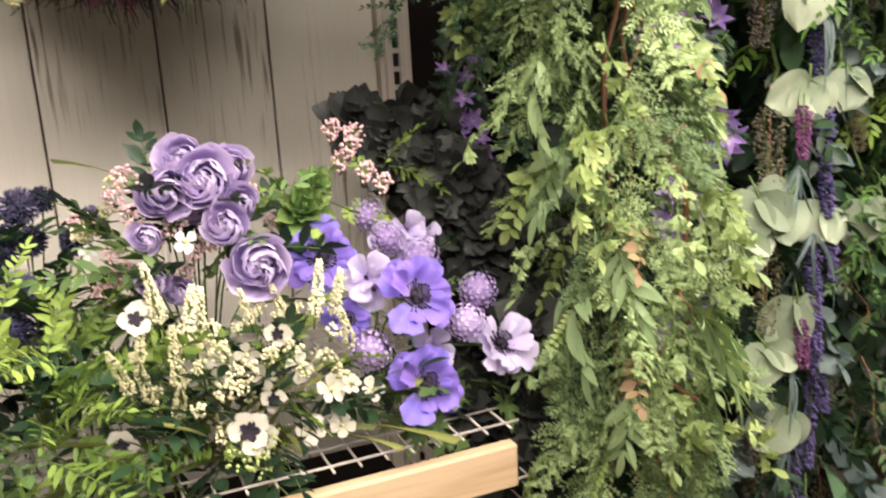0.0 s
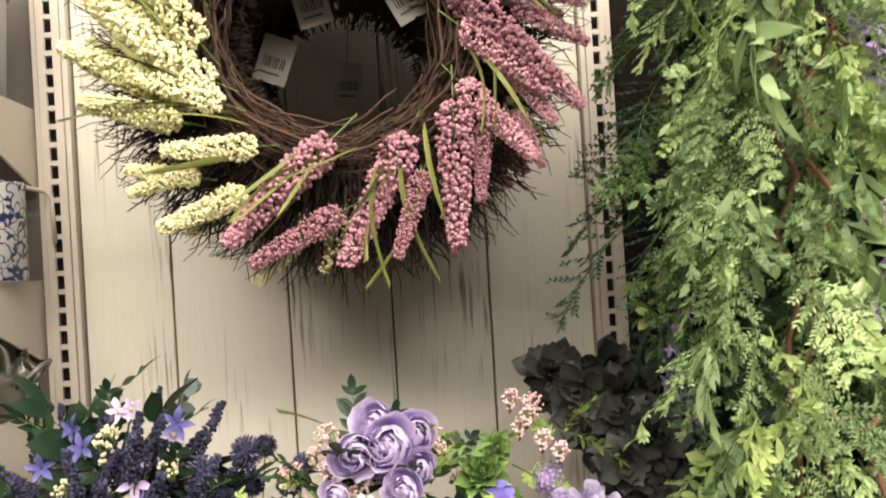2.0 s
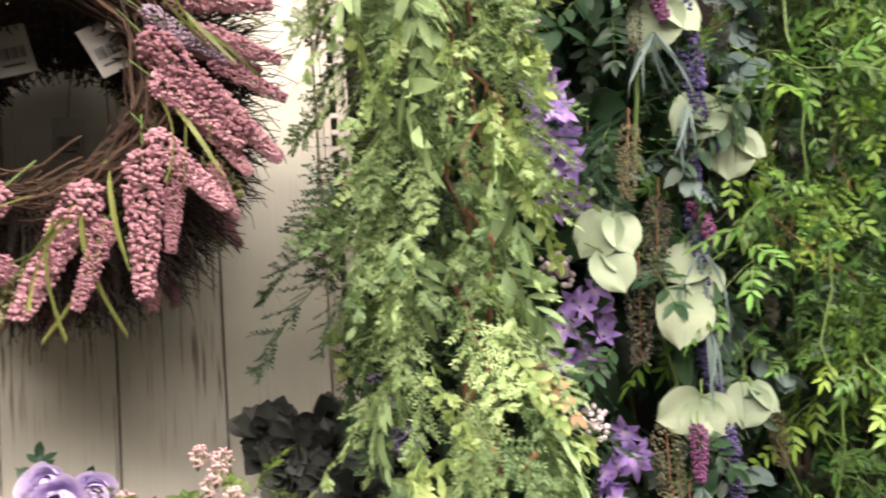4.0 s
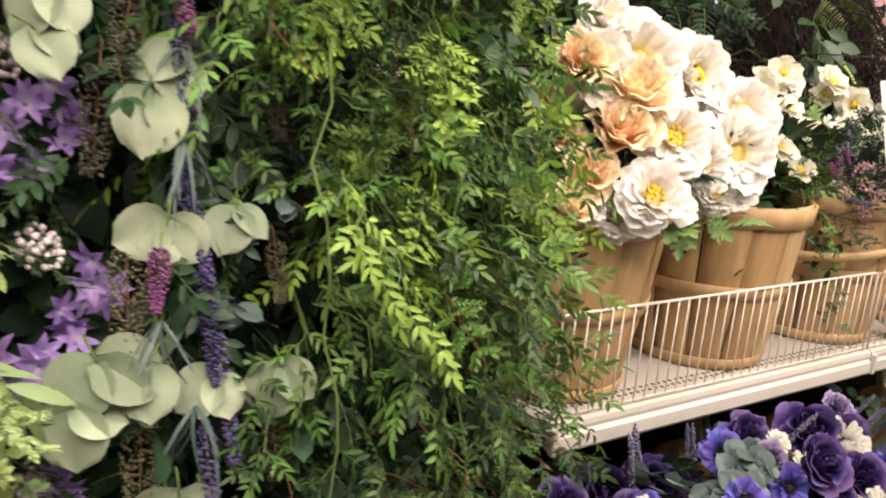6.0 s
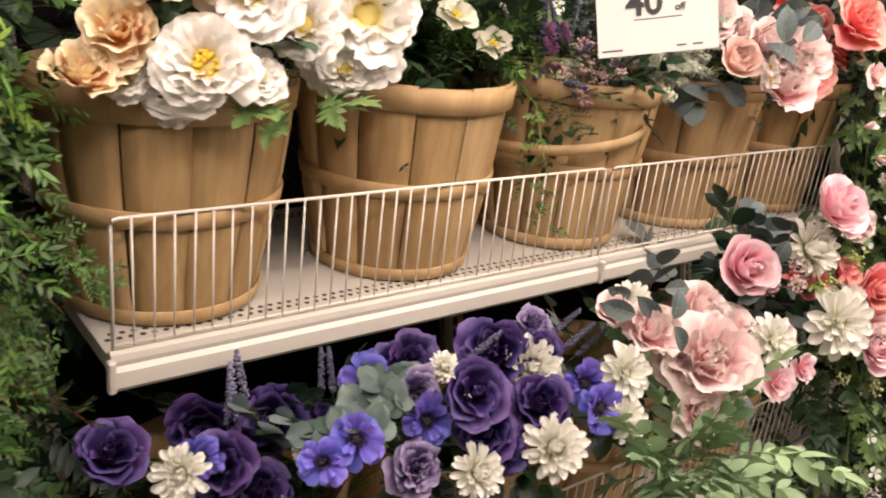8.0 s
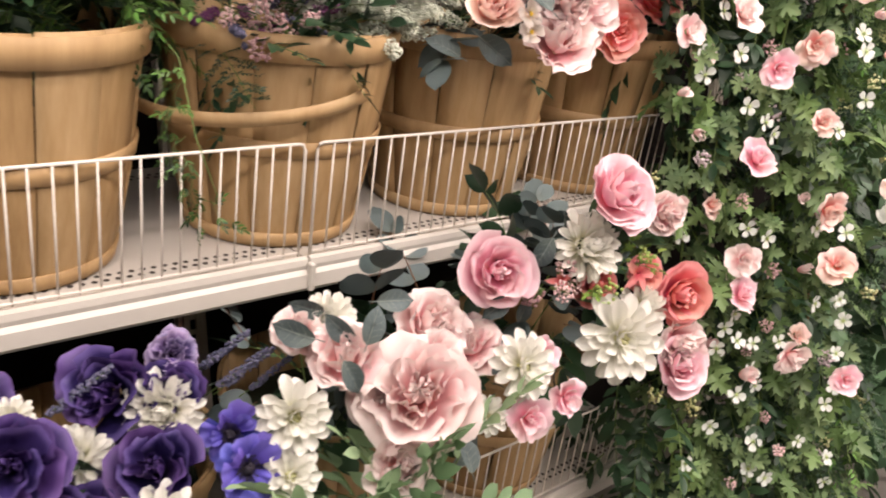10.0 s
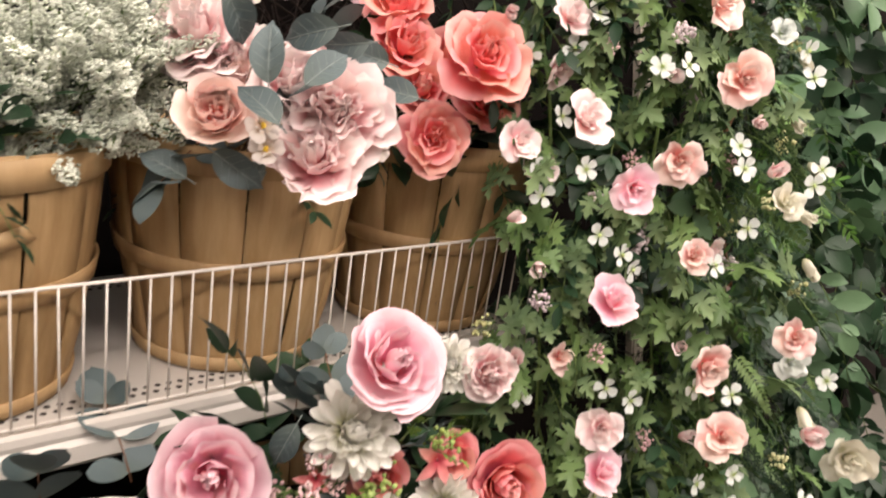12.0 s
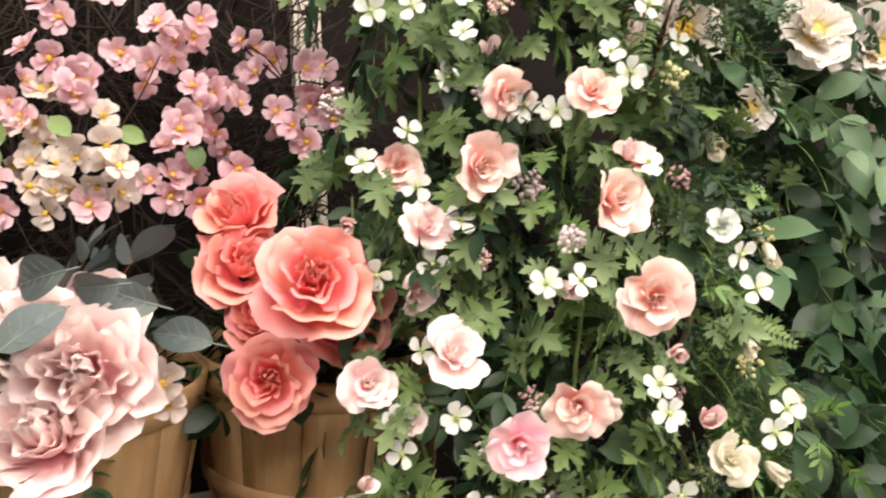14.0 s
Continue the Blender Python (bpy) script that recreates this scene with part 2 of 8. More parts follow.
CREAM = foliage("cream_petal", (0.80, 0.77, 0.63), (0.87, 0.85, 0.75), base=(0.74, 0.73, 0.48), thin=0.36, spread=0.12)
MUM_WHITE = foliage("ivory_petal", (0.86, 0.85, 0.77), (0.92, 0.91, 0.86), tip=(0.94, 0.93, 0.89), base=(0.82, 0.81, 0.60), thin=0.25, spread=0.08)
CREAM_BUD = foliage("cream_bud", (0.68, 0.66, 0.38), (0.82, 0.79, 0.56))
WHITE = foliage("white_petal", (0.72, 0.77, 0.74), (0.82, 0.86, 0.83), base=(0.58, 0.68, 0.42), thin=0.2, spread=0.08)
PEONY_CREAM = foliage("cream_peony_petal", (0.90, 0.83, 0.78), (0.92, 0.90, 0.86), tip=(0.92, 0.90, 0.87), base=(0.94, 0.80, 0.26), thin=0.26, spread=0.03)
PEONY_PEACH = foliage("peach_peony_petal", (0.98, 0.64, 0.34), (0.98, 0.80, 0.52), tip=(0.98, 0.88, 0.68), base=(0.97, 0.44, 0.15), thin=0.22, spread=0.06, start=0.5)
BLUSH = foliage("blush_petal", (0.98, 0.64, 0.64), (0.98, 0.80, 0.79), tip=(0.98, 0.87, 0.86), base=(0.98, 0.45, 0.46), thin=0.2, spread=0.04, start=0.45)
PINK = foliage("pink_petal", (0.96, 0.47, 0.57), (0.97, 0.62, 0.70), tip=(0.97, 0.77, 0.82), base=(0.94, 0.28, 0.38), thin=0.24, spread=0.08, start=0.5)
PEACH = foliage("peach_petal", (0.97, 0.56, 0.49), (0.97, 0.70, 0.63), tip=(0.97, 0.80, 0.75), base=(0.95, 0.34, 0.27), thin=0.2, spread=0.06, start=0.4)
CORAL = foliage("coral_petal", (0.96, 0.28, 0.25), (0.97, 0.38, 0.345), tip=(0.97, 0.54, 0.50), base=(0.94, 0.20, 0.19), thin=0.26, spread=0.08, start=0.6)
CORAL_PINK = foliage("coral_pink_petal", (0.90, 0.25, 0.25), (0.93, 0.35, 0.35), tip=(0.94, 0.48, 0.46), base=(0.68, 0.07, 0.11), thin=0.25, spread=0.12, start=0.55)
CHERRY = foliage("cherry_petal", (0.76, 0.43, 0.53), (0.88, 0.60, 0.68), tip=(0.88, 0.66, 0.73), base=(0.85, 0.42, 0.30), thin=0.3, spread=0.15)
CHERRY_WHITE = foliage("pale_cherry_petal", (0.72, 0.64, 0.56), (0.84, 0.77, 0.70), tip=(0.84, 0.76, 0.72), base=(0.80, 0.60, 0.42), thin=0.3)
HEATH_PINK = foliage("pink_heather_bud", (0.37, 0.165, 0.21), (0.59, 0.335, 0.39), rough=0.65, thin=0.08)
HEATH_YELLOW = foliage("yellow_heather_bud", (0.76, 0.73, 0.38), (0.88, 0.86, 0.58), rough=0.65, thin=0.08)
HEATH_GREY = foliage("mauve_heather_bud", (0.26, 0.19, 0.27), (0.42, 0.33, 0.42), rough=0.65, thin=0.08)
HEATH_DRY = foliage("dried_heather_bud", (0.26, 0.25, 0.12), (0.42, 0.40, 0.22), rough=0.75, thin=0.05)
LAV_BUD = foliage("lavender_bud", (0.055, 0.045, 0.145), (0.155, 0.125, 0.305), rough=0.75, thin=0.05)
MAGENTA_BUD = foliage("magenta_bud", (0.16, 0.045, 0.14), (0.34, 0.13, 0.29), rough=0.7, thin=0.05)
BERRY_PINK = foliage("pink_bud_cluster", (0.66, 0.40, 0.42), (0.82, 0.60, 0.61), rough=0.6, thin=0.05)
BERRY_LILAC = foliage("lilac_bud_cluster", (0.50, 0.39, 0.44), (0.84, 0.75, 0.78), rough=0.6, thin=0.05)
BERRY_YELLOW = foliage("yellow_green_bud", (0.52, 0.53, 0.24), (0.72, 0.71, 0.44), rough=0.6, thin=0.05)
BERRY_GREEN = foliage("green_bud", (0.34, 0.48, 0.12), (0.52, 0.62, 0.26), rough=0.55, thin=0.05)
STATICE = foliage("white_filler_bud", (0.58, 0.63, 0.51), (0.86, 0.88, 0.79), rough=0.7, thin=0.1)
YOLK = foliage("yellow_centre", (0.78, 0.50, 0.04), (0.84, 0.64, 0.10), rough=0.7, thin=0.0)
BLACK_EYE = foliage("black_centre", (0.008, 0.006, 0.012), (0.022, 0.016, 0.03), rough=0.7, thin=0.0)

# ---- geometry kit ----
class Geo:
    """Collects vertices, faces, material slots and the place along a petal or leaf, for one mesh."""

    def __init__(self):
        self.v, self.f, self.m, self.a, self.t, self.n = [], [], [], [], [], 0
        self.hue = random.Random(11)

    def add(self, verts, faces, slot=0, along=None, m=None):
        verts = np.asarray(verts, float)
        if m is not None:
            mm = np.array(m)
            verts = verts @ mm[:3, :3].T + mm[:3, 3]
        self.v.append(verts)
        self.f += [tuple(i + self.n for i in f) for f in faces]
        self.m += [slot] * len(faces)
        self.a.append(np.zeros(len(verts)) if along is None else np.asarray(along, float))
        self.t.append(np.full(len(verts), self.hue.random()))
        self.n += len(verts)

    def joined(self):
        """Ties the foot of each leaf or petal to the nearest point of the stem or heart, the first piece."""
        start = len(self.v[0])
        for piece in self.v[1:]:
            near = int(np.argmin(((self.v[0] - piece[0]) ** 2).sum(1)))
            self.f.append((near, start, start + 1))
            self.m.append(self.m[0])
            start += len(piece)
        return self

    def mesh(self, name, mats, smooth=True):
        me = bpy.data.meshes.new(name)
        me.from_pydata(np.vstack(self.v).tolist(), [], self.f)
        for mt in mats:
            me.materials.append(mt)
        me.polygons.foreach_set("material_index", self.m)
        me.polygons.foreach_set("use_smooth", [smooth] * len(self.f))
        at = me.attributes.new("along", "FLOAT", "POINT")
        at.data.foreach_set("value", np.concatenate(self.a))
        tone = me.attributes.new("tone", "FLOAT", "POINT")
        tone.data.foreach_set("value", np.concatenate(self.t))
        me.update()
        return me


def rot(axis, deg):
    return Matrix.Rotation(radians(deg), 4, axis)


def shift(x, y, z):
    return Matrix.Translation((x, y, z))


def scaled(s):
    return Matrix.Diagonal((s, s, s, 1))


def facing(p, d, size=1.0, spin=0.0):
    """A pose at p whose z axis looks along d."""
    q = Vector(d).normalized().to_track_quat("Z", "Y").to_matrix().to_4x4()
    return Matrix.Translation(p) @ q @ rot("Z", spin) @ scaled(size)


def growing(p, d, size=1.0, spin=0.0):
    """A pose at p whose y axis grows along d."""
    q = Vector(d).normalized().to_track_quat("Y", "Z").to_matrix().to_4x4()
    return Matrix.Translation(p) @ q @ rot("Y", spin) @ scaled(size)


def petal(g, m, length, width, cup=0.25, curl=0.0, ruffle=0.0, shape=1.2, power=0.6, slot=0, nu=4, nv=4, fold=0.0, lobes=0.0, phase=0.0, base=0.12, blunt=0.0):
    """One petal or leaf: it grows along y, its face looks along z. blunt: how far its tip is rounded off instead of pointed."""
    v = np.linspace(0, 1, nv + 1)[:, None]
    if blunt:
        v = 1 - (1 - v) ** 1.7
    u = np.linspace(-1, 1, nu + 1)[None, :]
    if blunt:
        peak = 0.62
        w = base + (1 - base) * np.sin(np.pi / 2 * np.clip(v / peak, 0, 1)) ** 0.85
        w = w * np.sqrt(1 - 0.93 * np.clip((v - peak) / (1 - peak), 0, 1) ** 2)
        y = length * (v - 0.35 * blunt * np.abs(u) ** 2.4 * v ** 2)
    else:
        w = np.sin(np.pi * np.clip(v, 0, 1) ** shape) ** power * (1 - base) + base * (1 - v)
        y = length * v * (1 - 0.06 * u * u * v) + 0 * u
    x = u * w * width / 2
    z = cup * width * (u * u) * w + curl * length * v * v + fold * np.abs(u) * w * width / 2
    z = z + ruffle * width * (np.sin(u * 4.2 + phase) + 0.5 * np.sin(u * 9.0 + 2 * phase)) * v ** 3
    verts = np.stack([x, y + 0 * x, z + 0 * x], -1).reshape(-1, 3)
    k = nu + 1
    faces = [(j * k + i, j * k + i + 1, (j + 1) * k + i + 1, (j + 1) * k + i) for j in range(nv) for i in range(nu)]
    g.add(verts, faces, slot, np.repeat(v[:, 0], k), m)


HALF_LEAF = ((0, 0), (0.10, 0.05), (0.32, 0.01), (0.27, 0.11), (0.46, 0.15), (0.31, 0.23), (0.17, 0.27), (0.34, 0.35), (0.52, 0.45), (0.36, 0.46), (0.41, 0.60), (0.24, 0.53),
             (0.12, 0.50), (0.19, 0.66), (0.27, 0.81), (0.14, 0.76), (0.10, 0.89), (0, 1.0))


def cut_leaf(g, m, length, rnd, slot=0):
    """A flat lobed and toothed leaf, folded along its middle vein and bent over towards the tip."""
    rim = list(HALF_LEAF) + [(-x, y) for x, y in HALF_LEAF[-2:0:-1]]
    wide, droop, fold, n = rnd.uniform(0.9, 1.15), rnd.uniform(0.1, 0.45), rnd.uniform(0.05, 0.35), len(rim)
    pts = [(0.0, 0.36)] + [(x * 0.55, 0.36 + (y - 0.36) * 0.55) for x, y in rim] + rim
    verts = [(x * wide * length, y * length, length * (fold * abs(x) - droop * y * y - 0.5 * droop * x * x + 0.02 * math.sin(9 * x + 7 * y))) for x, y in pts]
    faces = [(0, 1 + i, 1 + (i + 1) % n) for i in range(n)] + [(1 + i, 1 + n + i, 1 + n + (i + 1) % n, 1 + (i + 1) % n) for i in range(n)]
    verts = [verts[1 + n]] + verts
    g.add(verts, [tuple(k + 1 for k in f) for f in faces], slot, [0.0] + [max(0.0, min(1.0, y)) for x, y in pts], m)


def tube(g, pts, r0, r1=None, sides=5, slot=0):
    pts = [Vector(p) for p in pts]
    r1 = r0 if r1 is None else r1
    rings = []
    for i, p in enumerate(pts):
        d = (pts[min(i + 1, len(pts) - 1)] - pts[max(i - 1, 0)]).normalized()
        s = d.orthogonal().normalized() if abs(d.z) > 0.95 else d.cross(Vector((0, 0, 1))).normalized()
        t = d.cross(s)
        r = r0 + (r1 - r0) * i / (len(pts) - 1)
        rings += [p + r * (math.cos(a) * s + math.sin(a) * t) for a in [2 * math.pi * k / sides for k in range(sides)]]
    faces = [(i * sides + k, i * sides + (k + 1) % sides, (i + 1) * sides + (k + 1) % sides, (i + 1) * sides + k)
             for i in range(len(pts) - 1) for k in range(sides)]
    faces += [tuple(range(sides))[::-1], tuple(range((len(pts) - 1) * sides, len(pts) * sides))]
    g.add([tuple(p) for p in rings], faces, slot)


PHI = (1 + 5 ** 0.5) / 2
BALL_V = np.array([(-1, PHI, 0), (1, PHI, 0), (-1, -PHI, 0), (1, -PHI, 0), (0, -1, PHI), (0, 1, PHI), (0, -1, -PHI), (0, 1, -PHI),
                   (PHI, 0, -1), (PHI, 0, 1), (-PHI, 0, -1), (-PHI, 0, 1)]) / math.sqrt(1 + PHI * PHI)
BALL_F = [(a, b, c) for a in range(12) for b in range(a + 1, 12) for c in range(b + 1, 12)
          if max(np.linalg.norm(BALL_V[a] - BALL_V[b]), np.linalg.norm(BALL_V[b] - BALL_V[c]), np.linalg.norm(BALL_V[a] - BALL_V[c])) < 1.1]
BALL_F = [f if np.dot(np.cross(BALL_V[f[1]] - BALL_V[f[0]], BALL_V[f[2]] - BALL_V[f[0]]), BALL_V[f[0]]) > 0 else f[::-1] for f in BALL_F]


def ball(g, p, r, slot=0, squash=1.0, along=0.5):
    g.add(BALL_V * np.array([r, r, r * squash]) + np.array(p), BALL_F, slot, np.full(12, along))


def box(g, x0, x1, y0, y1, z0, z1, bevel=0.0, slot=0, m=None):
    bm = bmesh.new()
    bmesh.ops.create_cube(bm, size=1.0)
    for vert in bm.verts:
        vert.co = Vector(((x0 + x1) / 2 + vert.co.x * (x1 - x0), (y0 + y1) / 2 + vert.co.y * (y1 - y0), (z0 + z1) / 2 + vert.co.z * (z1 - z0)))
    if bevel:
        bmesh.ops.bevel(bm, geom=bm.edges[:], offset=bevel, segments=1, affect="EDGES")
    bm.verts.index_update()
    g.add([tuple(vert.co) for vert in bm.verts], [tuple(vert.index for vert in face.verts) for face in bm.faces], slot, None, m)
    bm.free()


def prism(g, outline, axis, a, b, slot=0, m=None):
    """An outline in the plane across an axis, drawn out from a to b."""
    n = len(outline)
    place = {"x": lambda p, t: (t, p[0], p[1]), "y": lambda p, t: (p[0], t, p[1]), "z": lambda p, t: (p[0], p[1], t)}[axis]
    verts = [place(p, a) for p in outline] + [place(p, b) for p in outline]
    faces = [tuple(range(n)), tuple(range(2 * n - 1, n - 1, -1))] + [(i, i + n, (i + 1) % n + n, (i + 1) % n) for i in range(n)]
    g.add(verts, faces, slot, None, m)


def turned(g, profile, sides=20, slot=0, m=None, caps=True):
    """A body of revolution about z from (radius, height) pairs."""
    verts = [(r * math.cos(2 * math.pi * k / sides), r * math.sin(2 * math.pi * k / sides), z) for r, z in profile for k in range(sides)]
    faces = [(i * sides + k, i * sides + (k + 1) % sides, (i + 1) * sides + (k + 1) % sides, (i + 1) * sides + k)
             for i in range(len(profile) - 1) for k in range(sides)]
    if caps:
        faces += [tuple(range(sides))[::-1], tuple(range((len(profile) - 1) * sides, len(profile) * sides))]
    g.add(verts, faces, slot, None, m)


WORLD = {}


def thing(name, at, label, category, group="", kind=""):
    ob = new(name)
    ob.empty_display_size = 0.05
    ob.matrix_basis = at if isinstance(at, Matrix) else shift(*at)
    WORLD[ob] = ob.matrix_basis.copy()
    return tagged(ob, label, category, group, kind)


def put(name, mesh, parent=None, m=None, label="", kind=""):
    """A mesh object under a thing or part, placed in the world by m."""
    ob = new(name, mesh)
    m = m.copy() if m is not None else Matrix.Identity(4)
    WORLD[ob] = m
    if parent:
        ob.parent = parent
        ob.matrix_basis = WORLD[parent].inverted() @ m
    else:
        ob.matrix_basis = m
    return tagged(ob, label=label, kind=kind)


def part(name, g, mats, parent, label="", smooth=True, kind=""):
    return put(name, g.mesh(name, mats if isinstance(mats, (list, tuple)) else [mats], smooth), parent, None, label, kind)


def setting(name, g, mat, label, category, smooth=False):
    ob = new(name, g.mesh(name, [mat], smooth))
    WORLD[ob] = Matrix.Identity(4)
    return tagged(ob, label, category, kind="structure")


# ---- flower heads (unit width, looking along z) ----
def whorls(g, layers, rnd, cup, ruffle, shape=1.25, power=0.55, slot=0, nu=6, nv=6, blunt=0.34, loose=1.0):
    """layers: petals in a ring, their tilt, length, width, ring radius, curl, height."""
    for count, tilt, length, width, r0, curl, z0 in layers:
        a0 = rnd.uniform(0, 360)
        for k in range(count):
            a = a0 + 360 * k / count + rnd.uniform(-9, 9) * loose
            s = 1 + rnd.uniform(-0.1, 0.1) * loose
            m = rot("Z", a) @ shift(0, r0, z0) @ rot("X", tilt + rnd.uniform(-7, 7) * loose) @ rot("Y", rnd.uniform(-8, 8) * loose)
            petal(g, m, length * s, width * s, cup, curl + rnd.uniform(-0.05, 0.05), ruffle, shape, power, slot, nu, nv, phase=rnd.uniform(0, 6), blunt=blunt, base=0.22)


def spoon(g, m, length, width, curl):
    """A narrow petal with a rounded, slightly cupped end."""
    w = np.array([0.34, 0.62, 0.86, 1.0, 0.90, 0.58])[:, None]
    v = np.array([0.0, 0.25, 0.5, 0.74, 0.92, 1.0])[:, None]
    u = np.array([-1.0, -0.5, 0.0, 0.5, 1.0])[None, :]
    x = u * w * width / 2
    y = length * (v - 0.05 * u * u * v ** 3)
    z = 0.34 * width * u * u * w + curl * length * v * v
    verts = np.stack([x, y, z + 0 * x], -1).reshape(-1, 3)
    g.add(verts, [(j * 5 + i, j * 5 + i + 1, j * 5 + i + 6, j * 5 + i + 5) for j in range(5) for i in range(4)], 0, np.repeat(v[:, 0], 5), m)


def wrap_petal(g, turn, length, span, f0, f1, lip=0.0, rb=0.02, zb=0.0, ruffle=0.0, rounding=0.3, skew=0.0, notch=0.0, flat=0.0, rnd=None, nu=7, nv=6, slot=0, twist=0.0):
    """A petal that wraps round the bloom's axis: it leaves the heart at f0 degrees from the axis and ends at f1,
    its rim rolled out by lip; span is its angle round the axis, rounding how far its upper corners are cut back."""
    u = np.linspace(-1, 1, nu + 1)[None, :]
    v = np.linspace(0, 1, nv + 1)[:, None]
    ph = [rnd.uniform(0, 6.28) for _ in range(4)]
    cut = 1 - rounding * np.abs(u) ** 2.6 - notch * np.exp(-(u * 4) ** 2) + 0.5 * ruffle * np.sin(5.1 * u + ph[0]) + 0.45 * ruffle * np.sin(12.3 * u + ph[3])
    fi = np.radians(f0 + (f1 - f0) * v ** 0.8 + lip * np.clip((v - 0.62) / 0.38, 0, 1) ** 1.6)
    ds = np.diff(np.concatenate([[[0.0]], v]), axis=0) * length
    r = np.cumsum(np.sin(fi) * ds, 0)
    z = np.cumsum(np.cos(fi) * ds, 0)
    rim = np.ones_like(v) * u
    r = rb + r * (1 + (cut - 1) * v) + skew * u * v
    z = zb + z * (1 + (cut - 1) * v)
    wave = ruffle * v ** 2.2 * (np.sin(3.3 * rim + ph[1]) + 0.6 * np.sin(7.5 * rim + ph[2]))
    r = r + wave * np.cos(fi)
    z = z - wave * np.sin(fi)
    th = np.radians(span / 2) * u * (1 - 0.10 * v * v) + np.radians(twist) * v
    x = r * ((1 - flat) * np.sin(th) + flat * th)
    y = r * ((1 - flat) * np.cos(th) + flat)
    c, q = math.cos(math.radians(turn)), math.sin(math.radians(turn))
    verts = np.stack([x * c - y * q, x * q + y * c, z + 0 * x], -1).reshape(-1, 3)
    k = nu + 1
    faces = [(j * k + i, j * k + i + 1, (j + 1) * k + i + 1, (j + 1) * k + i) for j in range(nv) for i in range(nu)]
    g.add(verts, faces, slot, np.repeat(v[:, 0], k))


def bloom(g, layers, rnd, ruffle=0.03, rounding=0.3, loose=1.0, nu=7, nv=6, flat=0.0, notch=0.0, skew=0.02):
    """layers: petals in a ring, their span, length, first and last angle, rolled rim, ring radius, height."""
    for count, span, length, f0, f1, lip, rb, zb in layers:
        a0 = rnd.uniform(0, 360)
        for k in range(count):
            s = 1 + rnd.uniform(-0.09, 0.09) * loose
            tip = rnd.uniform(-9, 9) * loose
            wrap_petal(g, a0 + 360 * k / count + rnd.uniform(-10, 10) * loose, length * s, span * rnd.uniform(0.88, 1.12), f0 + tip * 0.5, f1 + tip,
                       lip * rnd.uniform(0.6, 1.3), rb, zb + rnd.uniform(-0.01, 0.01) * loose, ruffle * rnd.uniform(0.6, 1.4), rounding, skew, notch, flat, rnd, nu, nv)


